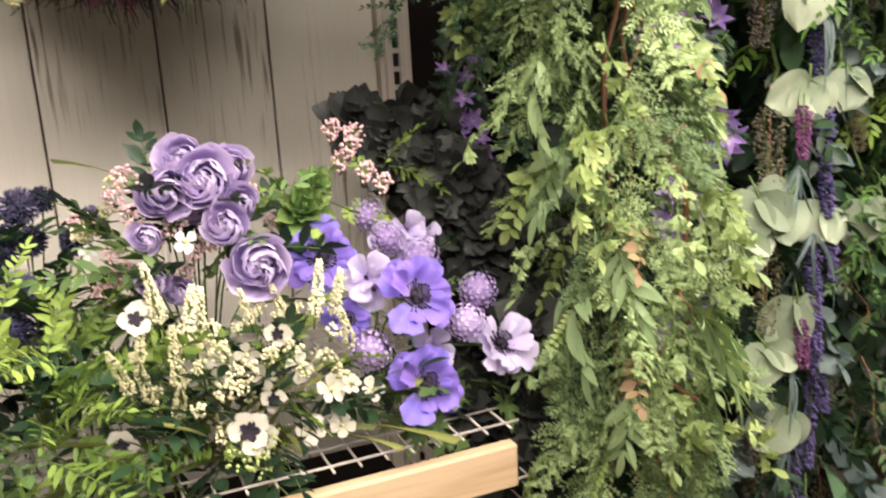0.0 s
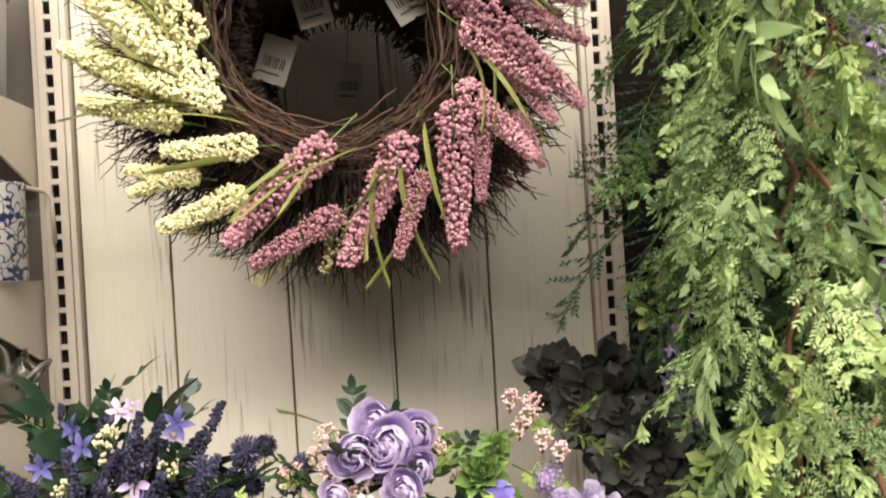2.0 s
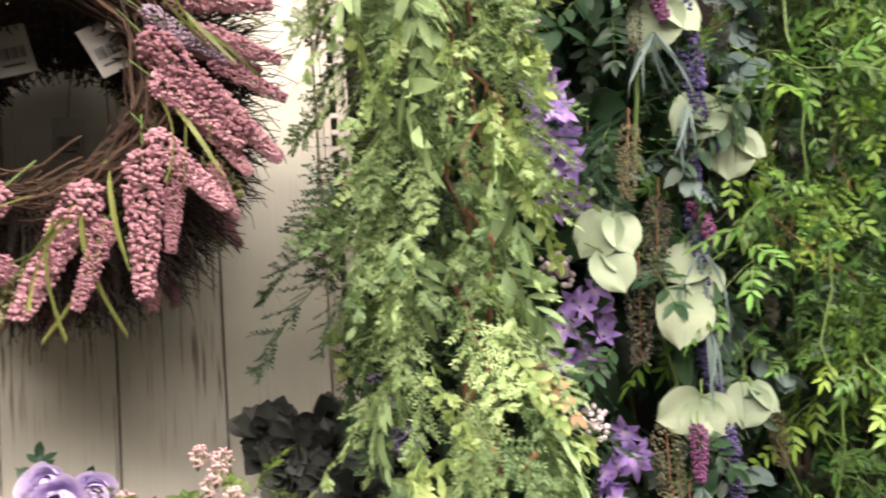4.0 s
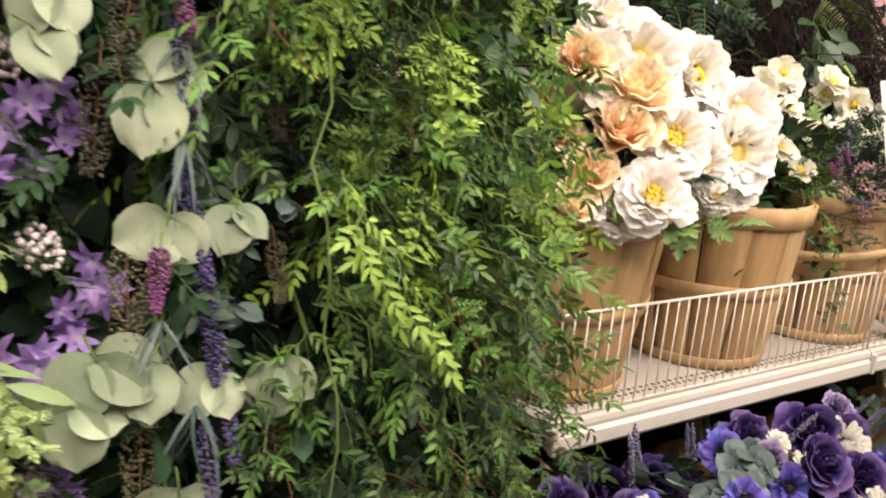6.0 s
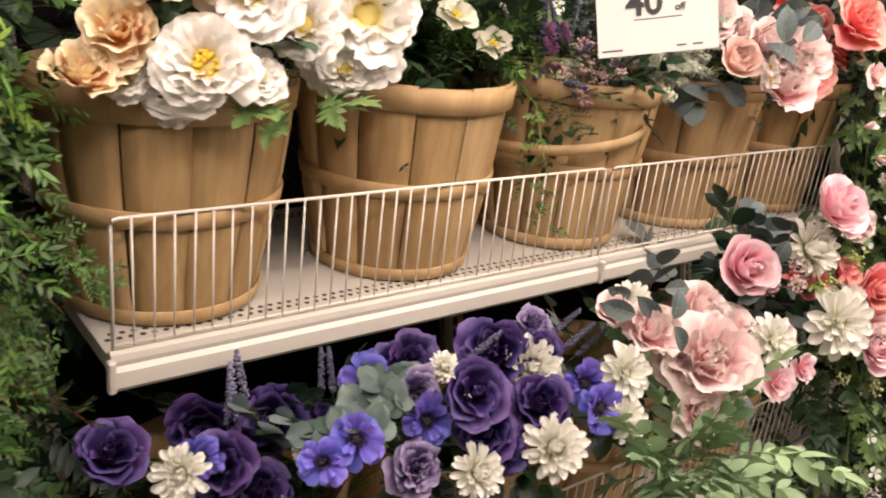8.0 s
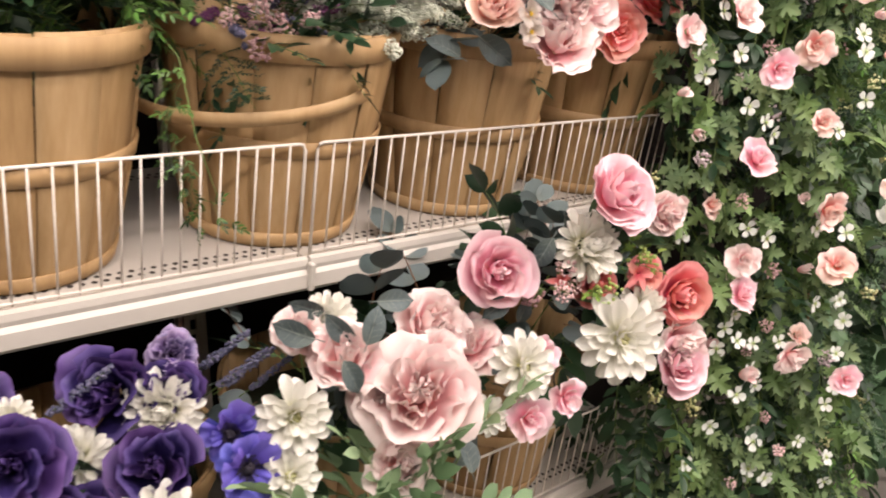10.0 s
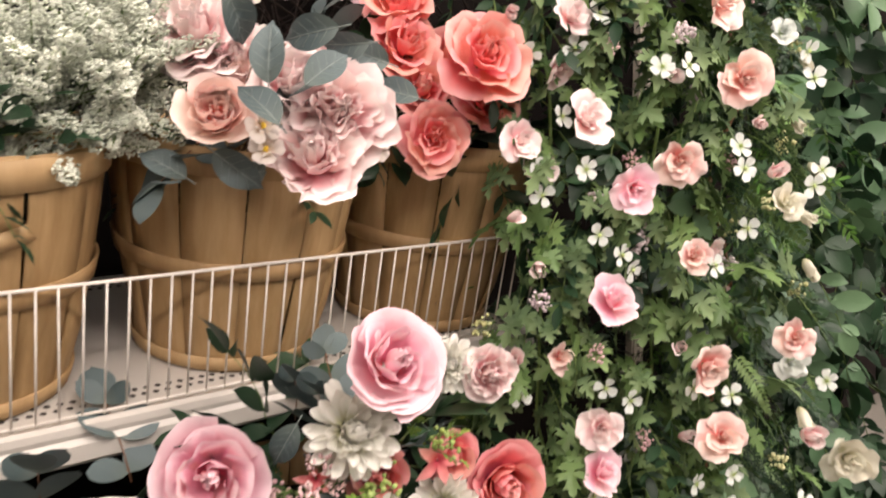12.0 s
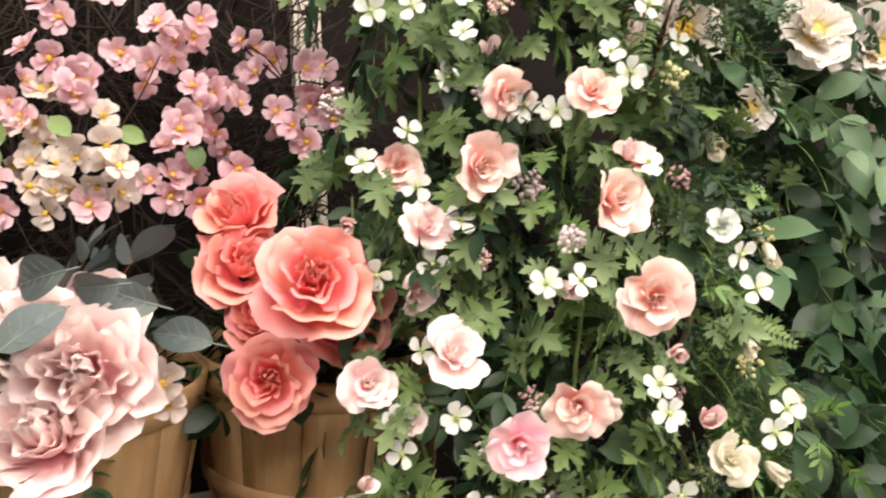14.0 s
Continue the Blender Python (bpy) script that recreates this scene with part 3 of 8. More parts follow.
def flower(kind, seed, mat, centre=None):
    """Returns the petals' mesh and, where the flower has one of another colour, its centre's mesh."""
    rnd, g, c = random.Random(seed), Geo(), Geo()
    if kind == "rose":
        bloom(g, [(3, 150, 0.22, 34, -56, 2, 0.01, 0.27), (3, 150, 0.28, 42, -46, 8, 0.025, 0.22), (4, 140, 0.33, 50, -36, 14, 0.04, 0.16), (4, 135, 0.38, 60, -22, 26, 0.055, 0.10),
                  (5, 125, 0.43, 70, -8, 40, 0.065, 0.05), (5, 122, 0.47, 80, 4, 46, 0.07, 0.0), (5, 118, 0.49, 90, 18, 48, 0.06, -0.03)], rnd, 0.026, 0.13, 1.4, 12, 9, skew=0.045)
    elif kind == "wide_rose":
        bloom(g, [(3, 140, 0.22, 32, -52, 4, 0.012, 0.22), (3, 145, 0.30, 44, -36, 16, 0.03, 0.16), (4, 125, 0.36, 54, -18, 32, 0.05, 0.09), (4, 122, 0.42, 64, -2, 46, 0.07, 0.04),
                  (5, 106, 0.47, 76, 12, 50, 0.08, -0.01), (5, 104, 0.49, 88, 30, 50, 0.07, -0.04)], rnd, 0.044, 0.2, 1.8, 12, 8, skew=0.04)
    elif kind == "garden_rose":
        for k in range(22):
            a = rnd.uniform(0, 360)
            wrap_petal(g, a, rnd.uniform(0.24, 0.30), rnd.uniform(70, 130), rnd.uniform(4, 14), rnd.uniform(-14, 8), 10, rnd.uniform(0.03, 0.20), 0.02, 0.02, 0.18, rnd.uniform(-0.06, 0.06), rnd=rnd, nu=6, nv=5)
        bloom(g, [(6, 95, 0.47, 82, -12, 10, 0.04, 0.0), (6, 96, 0.51, 90, -6, 22, 0.05, -0.02), (5, 100, 0.52, 98, 10, 34, 0.05, -0.04)], rnd, 0.02, 0.2, 1.0, 8, 8)
    elif kind == "wild_rose":
        bloom(g, [(2, 190, 0.22, 24, -16, 8, 0.012, 0.06), (3, 150, 0.27, 34, -8, 18, 0.02, 0.05), (3, 130, 0.33, 46, 4, 34, 0.03, 0.03), (3, 120, 0.37, 58, 16, 44, 0.03, 0.01)], rnd, 0.030, 0.25, 1.7, 8, 7, skew=0.04)
        n, a0 = rnd.choice((4, 5)), rnd.uniform(0, 360)
        for k in range(n):
            wrap_petal(g, a0 + 360 * k / n + rnd.uniform(-16, 16), rnd.uniform(0.42, 0.54), rnd.uniform(90, 118), rnd.uniform(66, 88), rnd.uniform(10, 66), rnd.uniform(10, 70), 0.03, 0.0, 0.045, 0.24, rnd.uniform(-0.05, 0.05), 0.06, 0.15, rnd, 9, 8, 0, rnd.uniform(-14, 14))
    elif kind == "rosebud":
        bloom(g, [(2, 200, 0.62, 24, -22, 10, 0.02, 0.0), (3, 150, 0.62, 36, -20, 16, 0.03, 0.0), (3, 140, 0.56, 50, -22, 50, 0.03, 0.0)], rnd, 0.025, 0.3, 1.4, 8, 8)
    elif kind == "peony":
        bloom(g, [(3, 150, 0.26, 20, -10, 10, 0.02, 0.06), (5, 100, 0.30, 34, 0, 20, 0.05, 0.05), (6, 90, 0.34, 48, 12, 30, 0.06, 0.03), (7, 80, 0.40, 62, 26, 40, 0.06, 0.01),
                  (7, 78, 0.45, 76, 44, 40, 0.06, -0.02), (6, 86, 0.48, 90, 72, 30, 0.05, -0.04)], rnd, 0.05, 0.2, 1.8, 9, 7, notch=0.04)
    elif kind == "soft_peony":
        bloom(g, [(4, 130, 0.24, 36, -50, 6, 0.012, 0.26), (5, 120, 0.32, 48, -36, 16, 0.03, 0.19), (6, 104, 0.38, 58, -18, 28, 0.05, 0.11), (6, 100, 0.43, 70, -2, 38, 0.06, 0.05),
                  (6, 98, 0.47, 80, 12, 44, 0.07, 0.0), (6, 98, 0.49, 92, 26, 46, 0.06, -0.03)], rnd, 0.046, 0.17, 1.8, 12, 8, notch=0.06, skew=0.03)
    elif kind == "open_peony":
        bloom(g, [(6, 74, 0.26, 52, 8, 26, 0.09, 0.02), (8, 66, 0.33, 64, 18, 34, 0.10, 0.0), (9, 64, 0.39, 76, 34, 34, 0.10, -0.01), (9, 64, 0.44, 86, 52, 32, 0.08, -0.03), (9, 64, 0.46, 96, 72, 30, 0.07, -0.05)], rnd, 0.032, 0.16, 2.0, 12, 7, notch=0.08)
        ball(g, (0, 0, 0.0), 0.16, 0, 0.5, 0.0)
    elif kind == "ranunculus":
        bloom(g, [(3, 150, 0.18, 30, -40, 0, 0.01, 0.14), (4, 130, 0.24, 42, -40, 4, 0.03, 0.11), (5, 118, 0.29, 54, -38, 6, 0.05, 0.08), (5, 116, 0.34, 64, -34, 8, 0.07, 0.05),
                  (6, 104, 0.38, 74, -28, 10, 0.09, 0.02), (6, 104, 0.42, 84, -22, 12, 0.11, -0.02), (6, 100, 0.44, 94, -10, 18, 0.12, -0.05)], rnd, 0.016, 0.15, 1.6, 10, 8, skew=0.05)
    elif kind == "anemone":
        bloom(g, [(4, 66, 0.38, 68, 36, 30, 0.06, 0.03), (5, 68, 0.44, 78, 54, 30, 0.06, 0.01), (4, 70, 0.46, 88, 76, 24, 0.06, -0.01)], rnd, 0.040, 0.22, 1.9, 11, 7, 0.35, 0.05)
    elif kind == "mum":
        for count, tilt, length, width, r0, curl, z0 in ((7, 118, 0.15, 0.11, 0.03, 0.15, 0.20), (10, 102, 0.21, 0.12, 0.05, 0.14, 0.15), (13, 84, 0.27, 0.13, 0.08, 0.10, 0.10), (15, 66, 0.32, 0.135, 0.10, 0.07, 0.06),
                                                         (16, 48, 0.36, 0.14, 0.12, 0.04, 0.03), (17, 28, 0.37, 0.145, 0.13, 0.0, 0.01), (15, 8, 0.37, 0.145, 0.13, -0.10, 0.0)):
            a0 = rnd.uniform(0, 360)
            for k in range(count):
                spoon(g, rot("Z", a0 + 360 * k / count + rnd.uniform(-12, 12)) @ shift(0, r0, z0) @ rot("X", tilt + rnd.uniform(-10, 10)) @ rot("Y", rnd.uniform(-12, 12)), length * rnd.uniform(0.88, 1.1), width * 0.9, curl + rnd.uniform(-0.06, 0.06))
        ball(g, (0, 0, 0.13), 0.13, 0, 0.9)
    elif kind == "dahlia":
        for count, tilt, length, width, r0, curl, z0 in ((7, 66, 0.20, 0.11, 0.05, 0.1, 0.05), (10, 46, 0.32, 0.15, 0.05, 0.04, 0.04), (13, 26, 0.41, 0.17, 0.06, -0.03, 0.02), (13, 6, 0.45, 0.18, 0.06, -0.12, 0.0)):
            a0 = rnd.uniform(0, 360)
            for k in range(count):
                spoon(g, rot("Z", a0 + 360 * k / count + rnd.uniform(-9, 9)) @ shift(0, r0, z0) @ rot("X", tilt + rnd.uniform(-9, 9)) @ rot("Y", rnd.uniform(-14, 14)), length * rnd.uniform(0.9, 1.08), width, curl + rnd.uniform(-0.07, 0.07))
    elif kind == "blossom":
        bloom(g, [(rnd.choice((4, 5, 5)), 76, 0.46, 84, 66, 18, 0.04, 0.0)], rnd, 0.016, 0.38, 1.2, 8, 7, 0.6, 0.04)
    elif kind == "double_blossom":
        bloom(g, [(3, 80, 0.26, 60, 30, 20, 0.05, 0.03), (5, 74, 0.46, 80, 50, 30, 0.05, 0.0)], rnd, 0.03, 0.24, 1.8, 7, 6, 0.35, 0.05)
    elif kind == "cosmos":
        whorls(g, [(6, 36, 0.38, 0.34, 0.06, -0.06, 0.01), (6, 18, 0.44, 0.40, 0.06, -0.12, 0.0)], rnd, 0.12, 0.05, nu=4, nv=5, blunt=0.2)
    elif kind == "star":
        whorls(g, [(5, 22, 0.48, 0.24, 0.03, -0.2, 0.0)], rnd, 0.2, 0.02, 1.0, 0.7, nu=3, nv=5, blunt=0)
    elif kind == "bell":
        whorls(g, [(6, 46, 0.50, 0.25, 0.05, -0.42, 0.0)], rnd, 0.25, 0.02, 1.0, 0.65, nu=3, nv=5, blunt=0)
        ball(g, (0, 0, 0.01), 0.075)
    elif kind == "pansy":
        whorls(g, [(2, 12, 0.46, 0.46, 0.02, 0, 0.02), (3, 6, 0.46, 0.48, 0.02, 0, 0.0)], rnd, 0.06, 0.06, nu=5, nv=5)
    elif kind == "rosette":
        whorls(g, [(4, 80, 0.2, 0.14, 0.02, 0.1, 0.12), (6, 62, 0.3, 0.2, 0.04, 0.1, 0.08), (8, 44, 0.38, 0.24, 0.06, 0.1, 0.04), (8, 24, 0.44, 0.27, 0.07, 0.1, 0.0)], rnd, 0.3, 0.0, nu=4, nv=4)
    elif kind == "sedum":
        whorls(g, [(3, 74, 0.30, 0.22, 0.02, 0.10, 0.12), (4, 54, 0.42, 0.31, 0.04, 0.08, 0.08), (5, 30, 0.50, 0.36, 0.05, 0.02, 0.03), (5, 4, 0.52, 0.38, 0.05, -0.1, -0.02)], rnd, 0.14, 0.0, nu=4, nv=5, blunt=0.36, loose=2.0)
    if centre and kind == "anemone":
        for k in range(16):
            a = rnd.uniform(0, 6.28)
            ball(c, (0.07 * math.cos(a) * rnd.random(), 0.07 * math.sin(a) * rnd.random(), 0.07 + 0.03 * rnd.random()), 0.042)
        for k in range(26):
            a, r = 6.283 * k / 26, rnd.uniform(0.13, 0.20)
            tube(c, [(0.05 * math.cos(a), 0.05 * math.sin(a), 0.04), (r * math.cos(a), r * math.sin(a), 0.11)], 0.009, sides=3)
            ball(c, (r * math.cos(a), r * math.sin(a), 0.115), 0.018)
    elif centre and kind == "pansy":
        for k in range(5):
            petal(c, rot("Z", 72 * k + 20) @ shift(0, 0.01, 0.045) @ rot("X", 9), 0.24, 0.18, 0.1, 0, 0.08, 1.3)
        ball(c, (0, 0, 0.05), 0.03)
    elif centre:
        wide = {"open_peony": 0.13, "blossom": 0.055, "double_blossom": 0.065}.get(kind, 0.10)
        for k in range(26):
            a, r = rnd.uniform(0, 6.28), wide * math.sqrt(rnd.random())
            ball(c, (r * math.cos(a), r * math.sin(a), 0.07 + 0.06 * (1 - r / wide)), 0.03)
    return g.joined().mesh(kind, [mat]), (c.mesh(kind + "_centre", [centre]) if centre else None)


# ---- sprigs, spikes and clusters (metres, growing along y) ----
def leafy(seed, mat, stem, n, leaf, width, length, droop=0.3, splay=55, pairs=True, lobes=0.0, curl=-0.12, fold=0.25, shape=1.0, power=0.8, end=True, nv=4):
    rnd, g = random.Random(seed), Geo()
    pts = [Vector((0.02 * length * math.sin(3 * k / 6 + seed), length * k / 6, -droop * length * (k / 6) ** 2)) for k in range(7)]
    tube(g, pts, 0.0012, 0.0006, 3, 1)
    for k in range(n):
        t = 0.12 + 0.86 * k / max(1, n - 1)
        i = min(5, int(t * 6))
        p = pts[i].lerp(pts[i + 1], t * 6 - i)
        for side in ((-1, 1) if pairs else ((-1) ** k,)):
            s = rnd.uniform(0.75, 1.15) * (0.75 + 0.5 * math.sin(math.pi * min(1, t + 0.1)))
            m = Matrix.Translation(p) @ rot("Z", -side * (splay + rnd.uniform(-14, 14))) @ rot("Y", rnd.uniform(-35, 35)) @ rot("X", rnd.uniform(-25, 15))
            petal(g, m, leaf * s, width * s, 0.0, curl + rnd.uniform(-0.1, 0.1), 0, shape, power, 0, 2, nv, fold, lobes)
    if end:
        petal(g, Matrix.Translation(pts[-1]) @ rot("X", -20), leaf, width, 0.0, curl, 0, shape, power, 0, 2, nv, fold, lobes)
    return g.joined().mesh("leaf_sprig", [mat, stem])


def bushy(seed, mat, stem, leaf=0.021, width=0.0062, length=0.075, n=5):
    """A forked sprig: a main shoot and three side shoots set with narrow leaves, with a tuft at each end."""
    rnd, g = random.Random(seed), Geo()
    for shoot in range(4):
        t0 = 0.0 if shoot == 0 else 0.15 + 0.2 * shoot
        ln = length if shoot == 0 else length * rnd.uniform(0.4, 0.6)
        base = Matrix.Identity(4) if shoot == 0 else shift(0, length * t0, 0) @ rot("Y", rnd.uniform(0, 360)) @ rot("Z", rnd.uniform(28, 55))
        pts = [base @ Vector((0.004 * math.sin(2 * k + seed), ln * k / 4, -0.12 * ln * (k / 4) ** 2)) for k in range(5)]
        tube(g, pts, 0.0009, 0.0005, 3, 1)
        m = n if shoot == 0 else 3
        for k in range(m):
            t = (0.25 + 0.7 * k / m) * 4
            i = min(3, int(t))
            p = pts[i].lerp(pts[i + 1], t - i)
            for side in (-1, 1):
                s = rnd.uniform(0.7, 1.15)
                lm = Matrix.Translation(p) @ base.to_3x3().to_4x4() @ rot("Y", rnd.uniform(0, 180)) @ rot("Z", -side * rnd.uniform(28, 62)) @ rot("X", rnd.uniform(-20, 10))
                petal(g, lm, leaf * s, width * s, 0, -0.15, 0, 0.95, 0.8, 0, 2, 3, 0.25)
        for k in range(3):
            petal(g, Matrix.Translation(pts[-1]) @ base.to_3x3().to_4x4() @ rot("Z", rnd.uniform(-35, 35)) @ rot("X", rnd.uniform(-30, 20)), leaf, width, 0, -0.1, 0, 0.95, 0.8, 0, 2, 3, 0.25)
    return g.joined().mesh("leaf_sprig", [mat, stem])


def cut_sprig(seed, mat, stem, leaf=0.050):
    rnd, g = random.Random(seed), Geo()
    tube(g, [(0, 0, 0), (0.002, 0.02, -0.001), (0, 0.042, -0.006)], 0.0011, 0.0007, 3, 1)
    for a, y, s in ((-58, 0.016, 0.85), (55, 0.024, 0.9), (4, 0.040, 1.0)):
        cut_leaf(g, shift(0, y, -0.002) @ rot("Z", a + rnd.uniform(-12, 12)) @ rot("Y", rnd.uniform(-25, 25)) @ rot("X", rnd.uniform(-25, 5)), leaf * s * rnd.uniform(0.85, 1.15), rnd)
    return g.joined().mesh("leaf_sprig", [mat, stem])


def feathery(seed, mat, stem, length=0.11, twigs=9, droop=0.35, fine=0.006):
    rnd, g = random.Random(seed), Geo()
    pts = [Vector((0, length * k / 6, -droop * length * (k / 6) ** 2)) for k in range(7)]
    tube(g, pts, 0.001, 0.0005, 3, 1)
    for k in range(twigs):
        t = 0.1 + 0.9 * k / twigs
        i = min(5, int(t * 6))
        p = pts[i].lerp(pts[i + 1], t * 6 - i)
        for side in (-1, 1):
            m = Matrix.Translation(p) @ rot("Z", -side * rnd.uniform(38, 60)) @ rot("X", rnd.uniform(-25, 25))
            ln = length * 0.36 * (1.15 - 0.7 * t) * rnd.uniform(0.8, 1.2)
            for j in range(6):
                for sd in (-1, 1):
                    petal(g, m @ shift(0, ln * (j + 0.5) / 6, 0) @ rot("Z", -sd * 42) @ rot("Y", rnd.uniform(-40, 40)), fine * rnd.uniform(1.0, 1.8), fine * 0.55, 0, 0, 0, 1.2, 0.6, 0, 1, 2)
            petal(g, m, ln, 0.0022, 0, 0, 0, 1.0, 0.5, 0, 1, 2)
    return g.joined().mesh("feathery_sprig", [mat, stem])


def lobed(seed, mat, stem, length=0.10, n=7, leaflet=0.020, droop=0.35):
    """A soft sprig of small rounded, lobed leaflets set loosely on a bent stem."""
    rnd, g = random.Random(seed), Geo()
    pts = [Vector((0.012 * math.sin(k + seed), length * k / 6, -droop * length * (k / 6) ** 2 + 0.004 * math.sin(2 * k + seed))) for k in range(7)]
    tube(g, pts, 0.0011, 0.0005, 3, 1)
    for k in range(n):
        t = 0.1 + 0.9 * k / n
        i = min(5, int(t * 6))
        p = pts[i].lerp(pts[i + 1], t * 6 - i)
        for side in (-1, 1):
            m = Matrix.Translation(p) @ rot("Y", rnd.uniform(-70, 70)) @ rot("Z", -side * rnd.uniform(30, 65)) @ rot("X", rnd.uniform(-35, 15))
            s = leaflet * rnd.uniform(0.7, 1.25)
            petal(g, m, s, s * 0.42, 0.1, -0.2, 0, 1.2, 0.6, 0, 2, 3)
            for y, a in ((0.3, 48), (0.3, -48), (0.58, 42), (0.58, -42)):
                petal(g, m @ shift(0, s * y, 0) @ rot("Z", a + rnd.uniform(-10, 10)) @ rot("X", rnd.uniform(-25, 10)), s * (0.62 - 0.3 * y), s * 0.26, 0.1, -0.1, 0, 1.35, 0.5, 0, 2, 2)
    petal(g, Matrix.Translation(pts[-1]), leaflet, leaflet * 0.4, 0.1, -0.2, 0, 1.2, 0.6, 0, 2, 3)
    return g.joined().mesh("leaf_sprig", [mat, stem])


def coin(g, m, s, seed):
    """One broad round leaf, almost as wide as long, a little folded and waved."""
    v = np.linspace(0, 1, 9)[:, None]
    u = np.linspace(-1, 1, 9)[None, :]
    w = (0.16 + 0.84 * np.sin(np.pi * np.clip(v, 0, 1) ** 0.9) ** 0.55) * np.where(v > 0.97, 0.45, 1.0)
    x = u * w * s * 0.52
    y = s * (v - 0.10 * u * u * (1 - v) - 0.05 * u * u * v)
    z = s * (0.10 * np.abs(u) * w - 0.16 * v * v + 0.02 * np.sin(5 * u + 4 * v + seed))
    g.add(np.stack([x, y, z], -1).reshape(-1, 3), [(j * 9 + i, j * 9 + i + 1, j * 9 + i + 10, j * 9 + i + 9) for j in range(8) for i in range(8)], 0, np.repeat(v[:, 0], 9), m)


def coin_leaves(seed, mat, stem, leaf=0.062):
    """Two or three broad round leaves side by side at the end of a short stalk."""
    rnd, g = random.Random(seed), Geo()
    tube(g, [(0, -0.03, 0), (0, -0.01, 0.002), (0, 0.004, 0)], 0.0016, 0.0012, 4, 1)
    for a in ((-40, 34) if seed % 2 else (-52, 8, 58)):
        coin(g, rot("Z", a + rnd.uniform(-10, 10)) @ rot("X", rnd.uniform(-22, 14)) @ rot("Y", rnd.uniform(-20, 20)), leaf * rnd.uniform(0.85, 1.15), seed)
    return g.joined().mesh("eucalyptus_leaf", [mat, stem])


def coin_sprig(seed, mat, stem, leaf=0.024, length=0.065):
    """A short twig with pairs of round leaves."""
    rnd, g = random.Random(seed), Geo()
    tube(g, [(0, 0, 0), (0.003, length / 2, -0.004), (0, length, -0.014)], 0.0011, 0.0006, 4, 1)
    for k in range(4):
        y = length * (0.2 + 0.24 * k)
        for side in (-1, 1):
            coin(g, shift(0, y, -0.2 * y * y / length) @ rot("Y", rnd.uniform(-60, 60)) @ rot("Z", -side * rnd.uniform(50, 80)) @ rot("X", rnd.uniform(-30, 10)), leaf * rnd.uniform(0.75, 1.15), k + seed)
    coin(g, shift(0, length, -0.014), leaf, seed)
    return g.joined().mesh("leaf_sprig", [mat, stem])


def compound(seed, mat, stem, length=0.11, leaves=5, leaflet=0.026, width=0.0062):
    """A shoot with alternate feathered leaves, each of five or seven narrow pointed leaflets."""
    rnd, g = random.Random(seed), Geo()
    pts = [Vector((0.008 * math.sin(1.3 * k + seed), length * k / 6, -0.22 * length * (k / 6) ** 2)) for k in range(7)]
    tube(g, pts, 0.0010, 0.0005, 3, 1)
    for k in range(leaves):
        t = 0.12 + 0.88 * k / (leaves - 1)
        i = min(5, int(t * 6))
        p = pts[i].lerp(pts[i + 1], t * 6 - i)
        last = k == leaves - 1
        m = Matrix.Translation(p) @ rot("Y", rnd.uniform(-60, 60)) @ rot("Z", 0 if last else (-1) ** k * rnd.uniform(35, 65)) @ rot("X", rnd.uniform(-30, 12))
        ln = leaflet * rnd.uniform(1.2, 1.8)
        petal(g, m, ln, 0.0012, 0, -0.1, 0, 0.9, 0.4, 1, 1, 3)
        for j in range(3):
            y = ln * (0.25 + 0.32 * j)
            for side in (-1, 1):
                petal(g, m @ shift(0, y, -0.1 * y * y / ln) @ rot("Z", -side * rnd.uniform(34, 56)) @ rot("X", rnd.uniform(-25, 10)), leaflet * rnd.uniform(0.75, 1.05) * (1 - 0.12 * j), width, 0, -0.15, 0, 0.9, 0.75, 0, 2, 3, 0.22)
        petal(g, m @ shift(0, ln, -0.1 * ln), leaflet, width, 0, -0.15, 0, 0.9, 0.75, 0, 2, 3, 0.22)
    return g.joined().mesh("leaf_sprig", [mat, stem])


def frond(seed, mat, stem, length=0.16, n=15, width=0.06, droop=0.35):
    rnd, g = random.Random(seed), Geo()
    pts = [Vector((0, length * k / 6, -droop * length * (k / 6) ** 2)) for k in range(7)]
    tube(g, pts, 0.0012, 0.0005, 3, 1)
    for k in range(n):
        t = 0.08 + 0.9 * k / n
        i = min(5, int(t * 6))
        p = pts[i].lerp(pts[i + 1], t * 6 - i)
        for side in (-1, 1):
            ln = width / 2 * math.sin(math.pi * (0.25 + 0.72 * t)) * rnd.uniform(0.9, 1.1)
            petal(g, Matrix.Translation(p) @ rot("Z", -side * 66) @ rot("X", rnd.uniform(-14, 6)), ln + 0.004, length / n * 0.95, 0, -0.15, 0, 0.9, 0.7, 0, 2, 3, 0.2, 0)
    return g.joined().mesh("fern_frond", [mat, stem])


def bud_spike(seed, mat, stem, n=120, length=0.15, radius=0.017, bud=0.0042, taper=0.35, squash=1.0):
    rnd, g = random.Random(seed), Geo()
    tube(g, [(0, -0.25 * length, 0), (0, length * 0.95, 0)], 0.0011, 0.0008, 4, 1)
    for k in range(n):
        t = (k + rnd.random()) / n
        r = radius * (taper + (1 - taper) * (1 - t) ** 0.7) * rnd.uniform(0.55, 1.05) * min(1, 0.5 + 4 * t)
        a = rnd.uniform(0, 6.2832)
        ball(g, (r * math.cos(a), length * t, r * math.sin(a)), bud * rnd.uniform(0.7, 1.2), 0, squash, rnd.random())
    return g.mesh("bud_spike", [mat, stem])


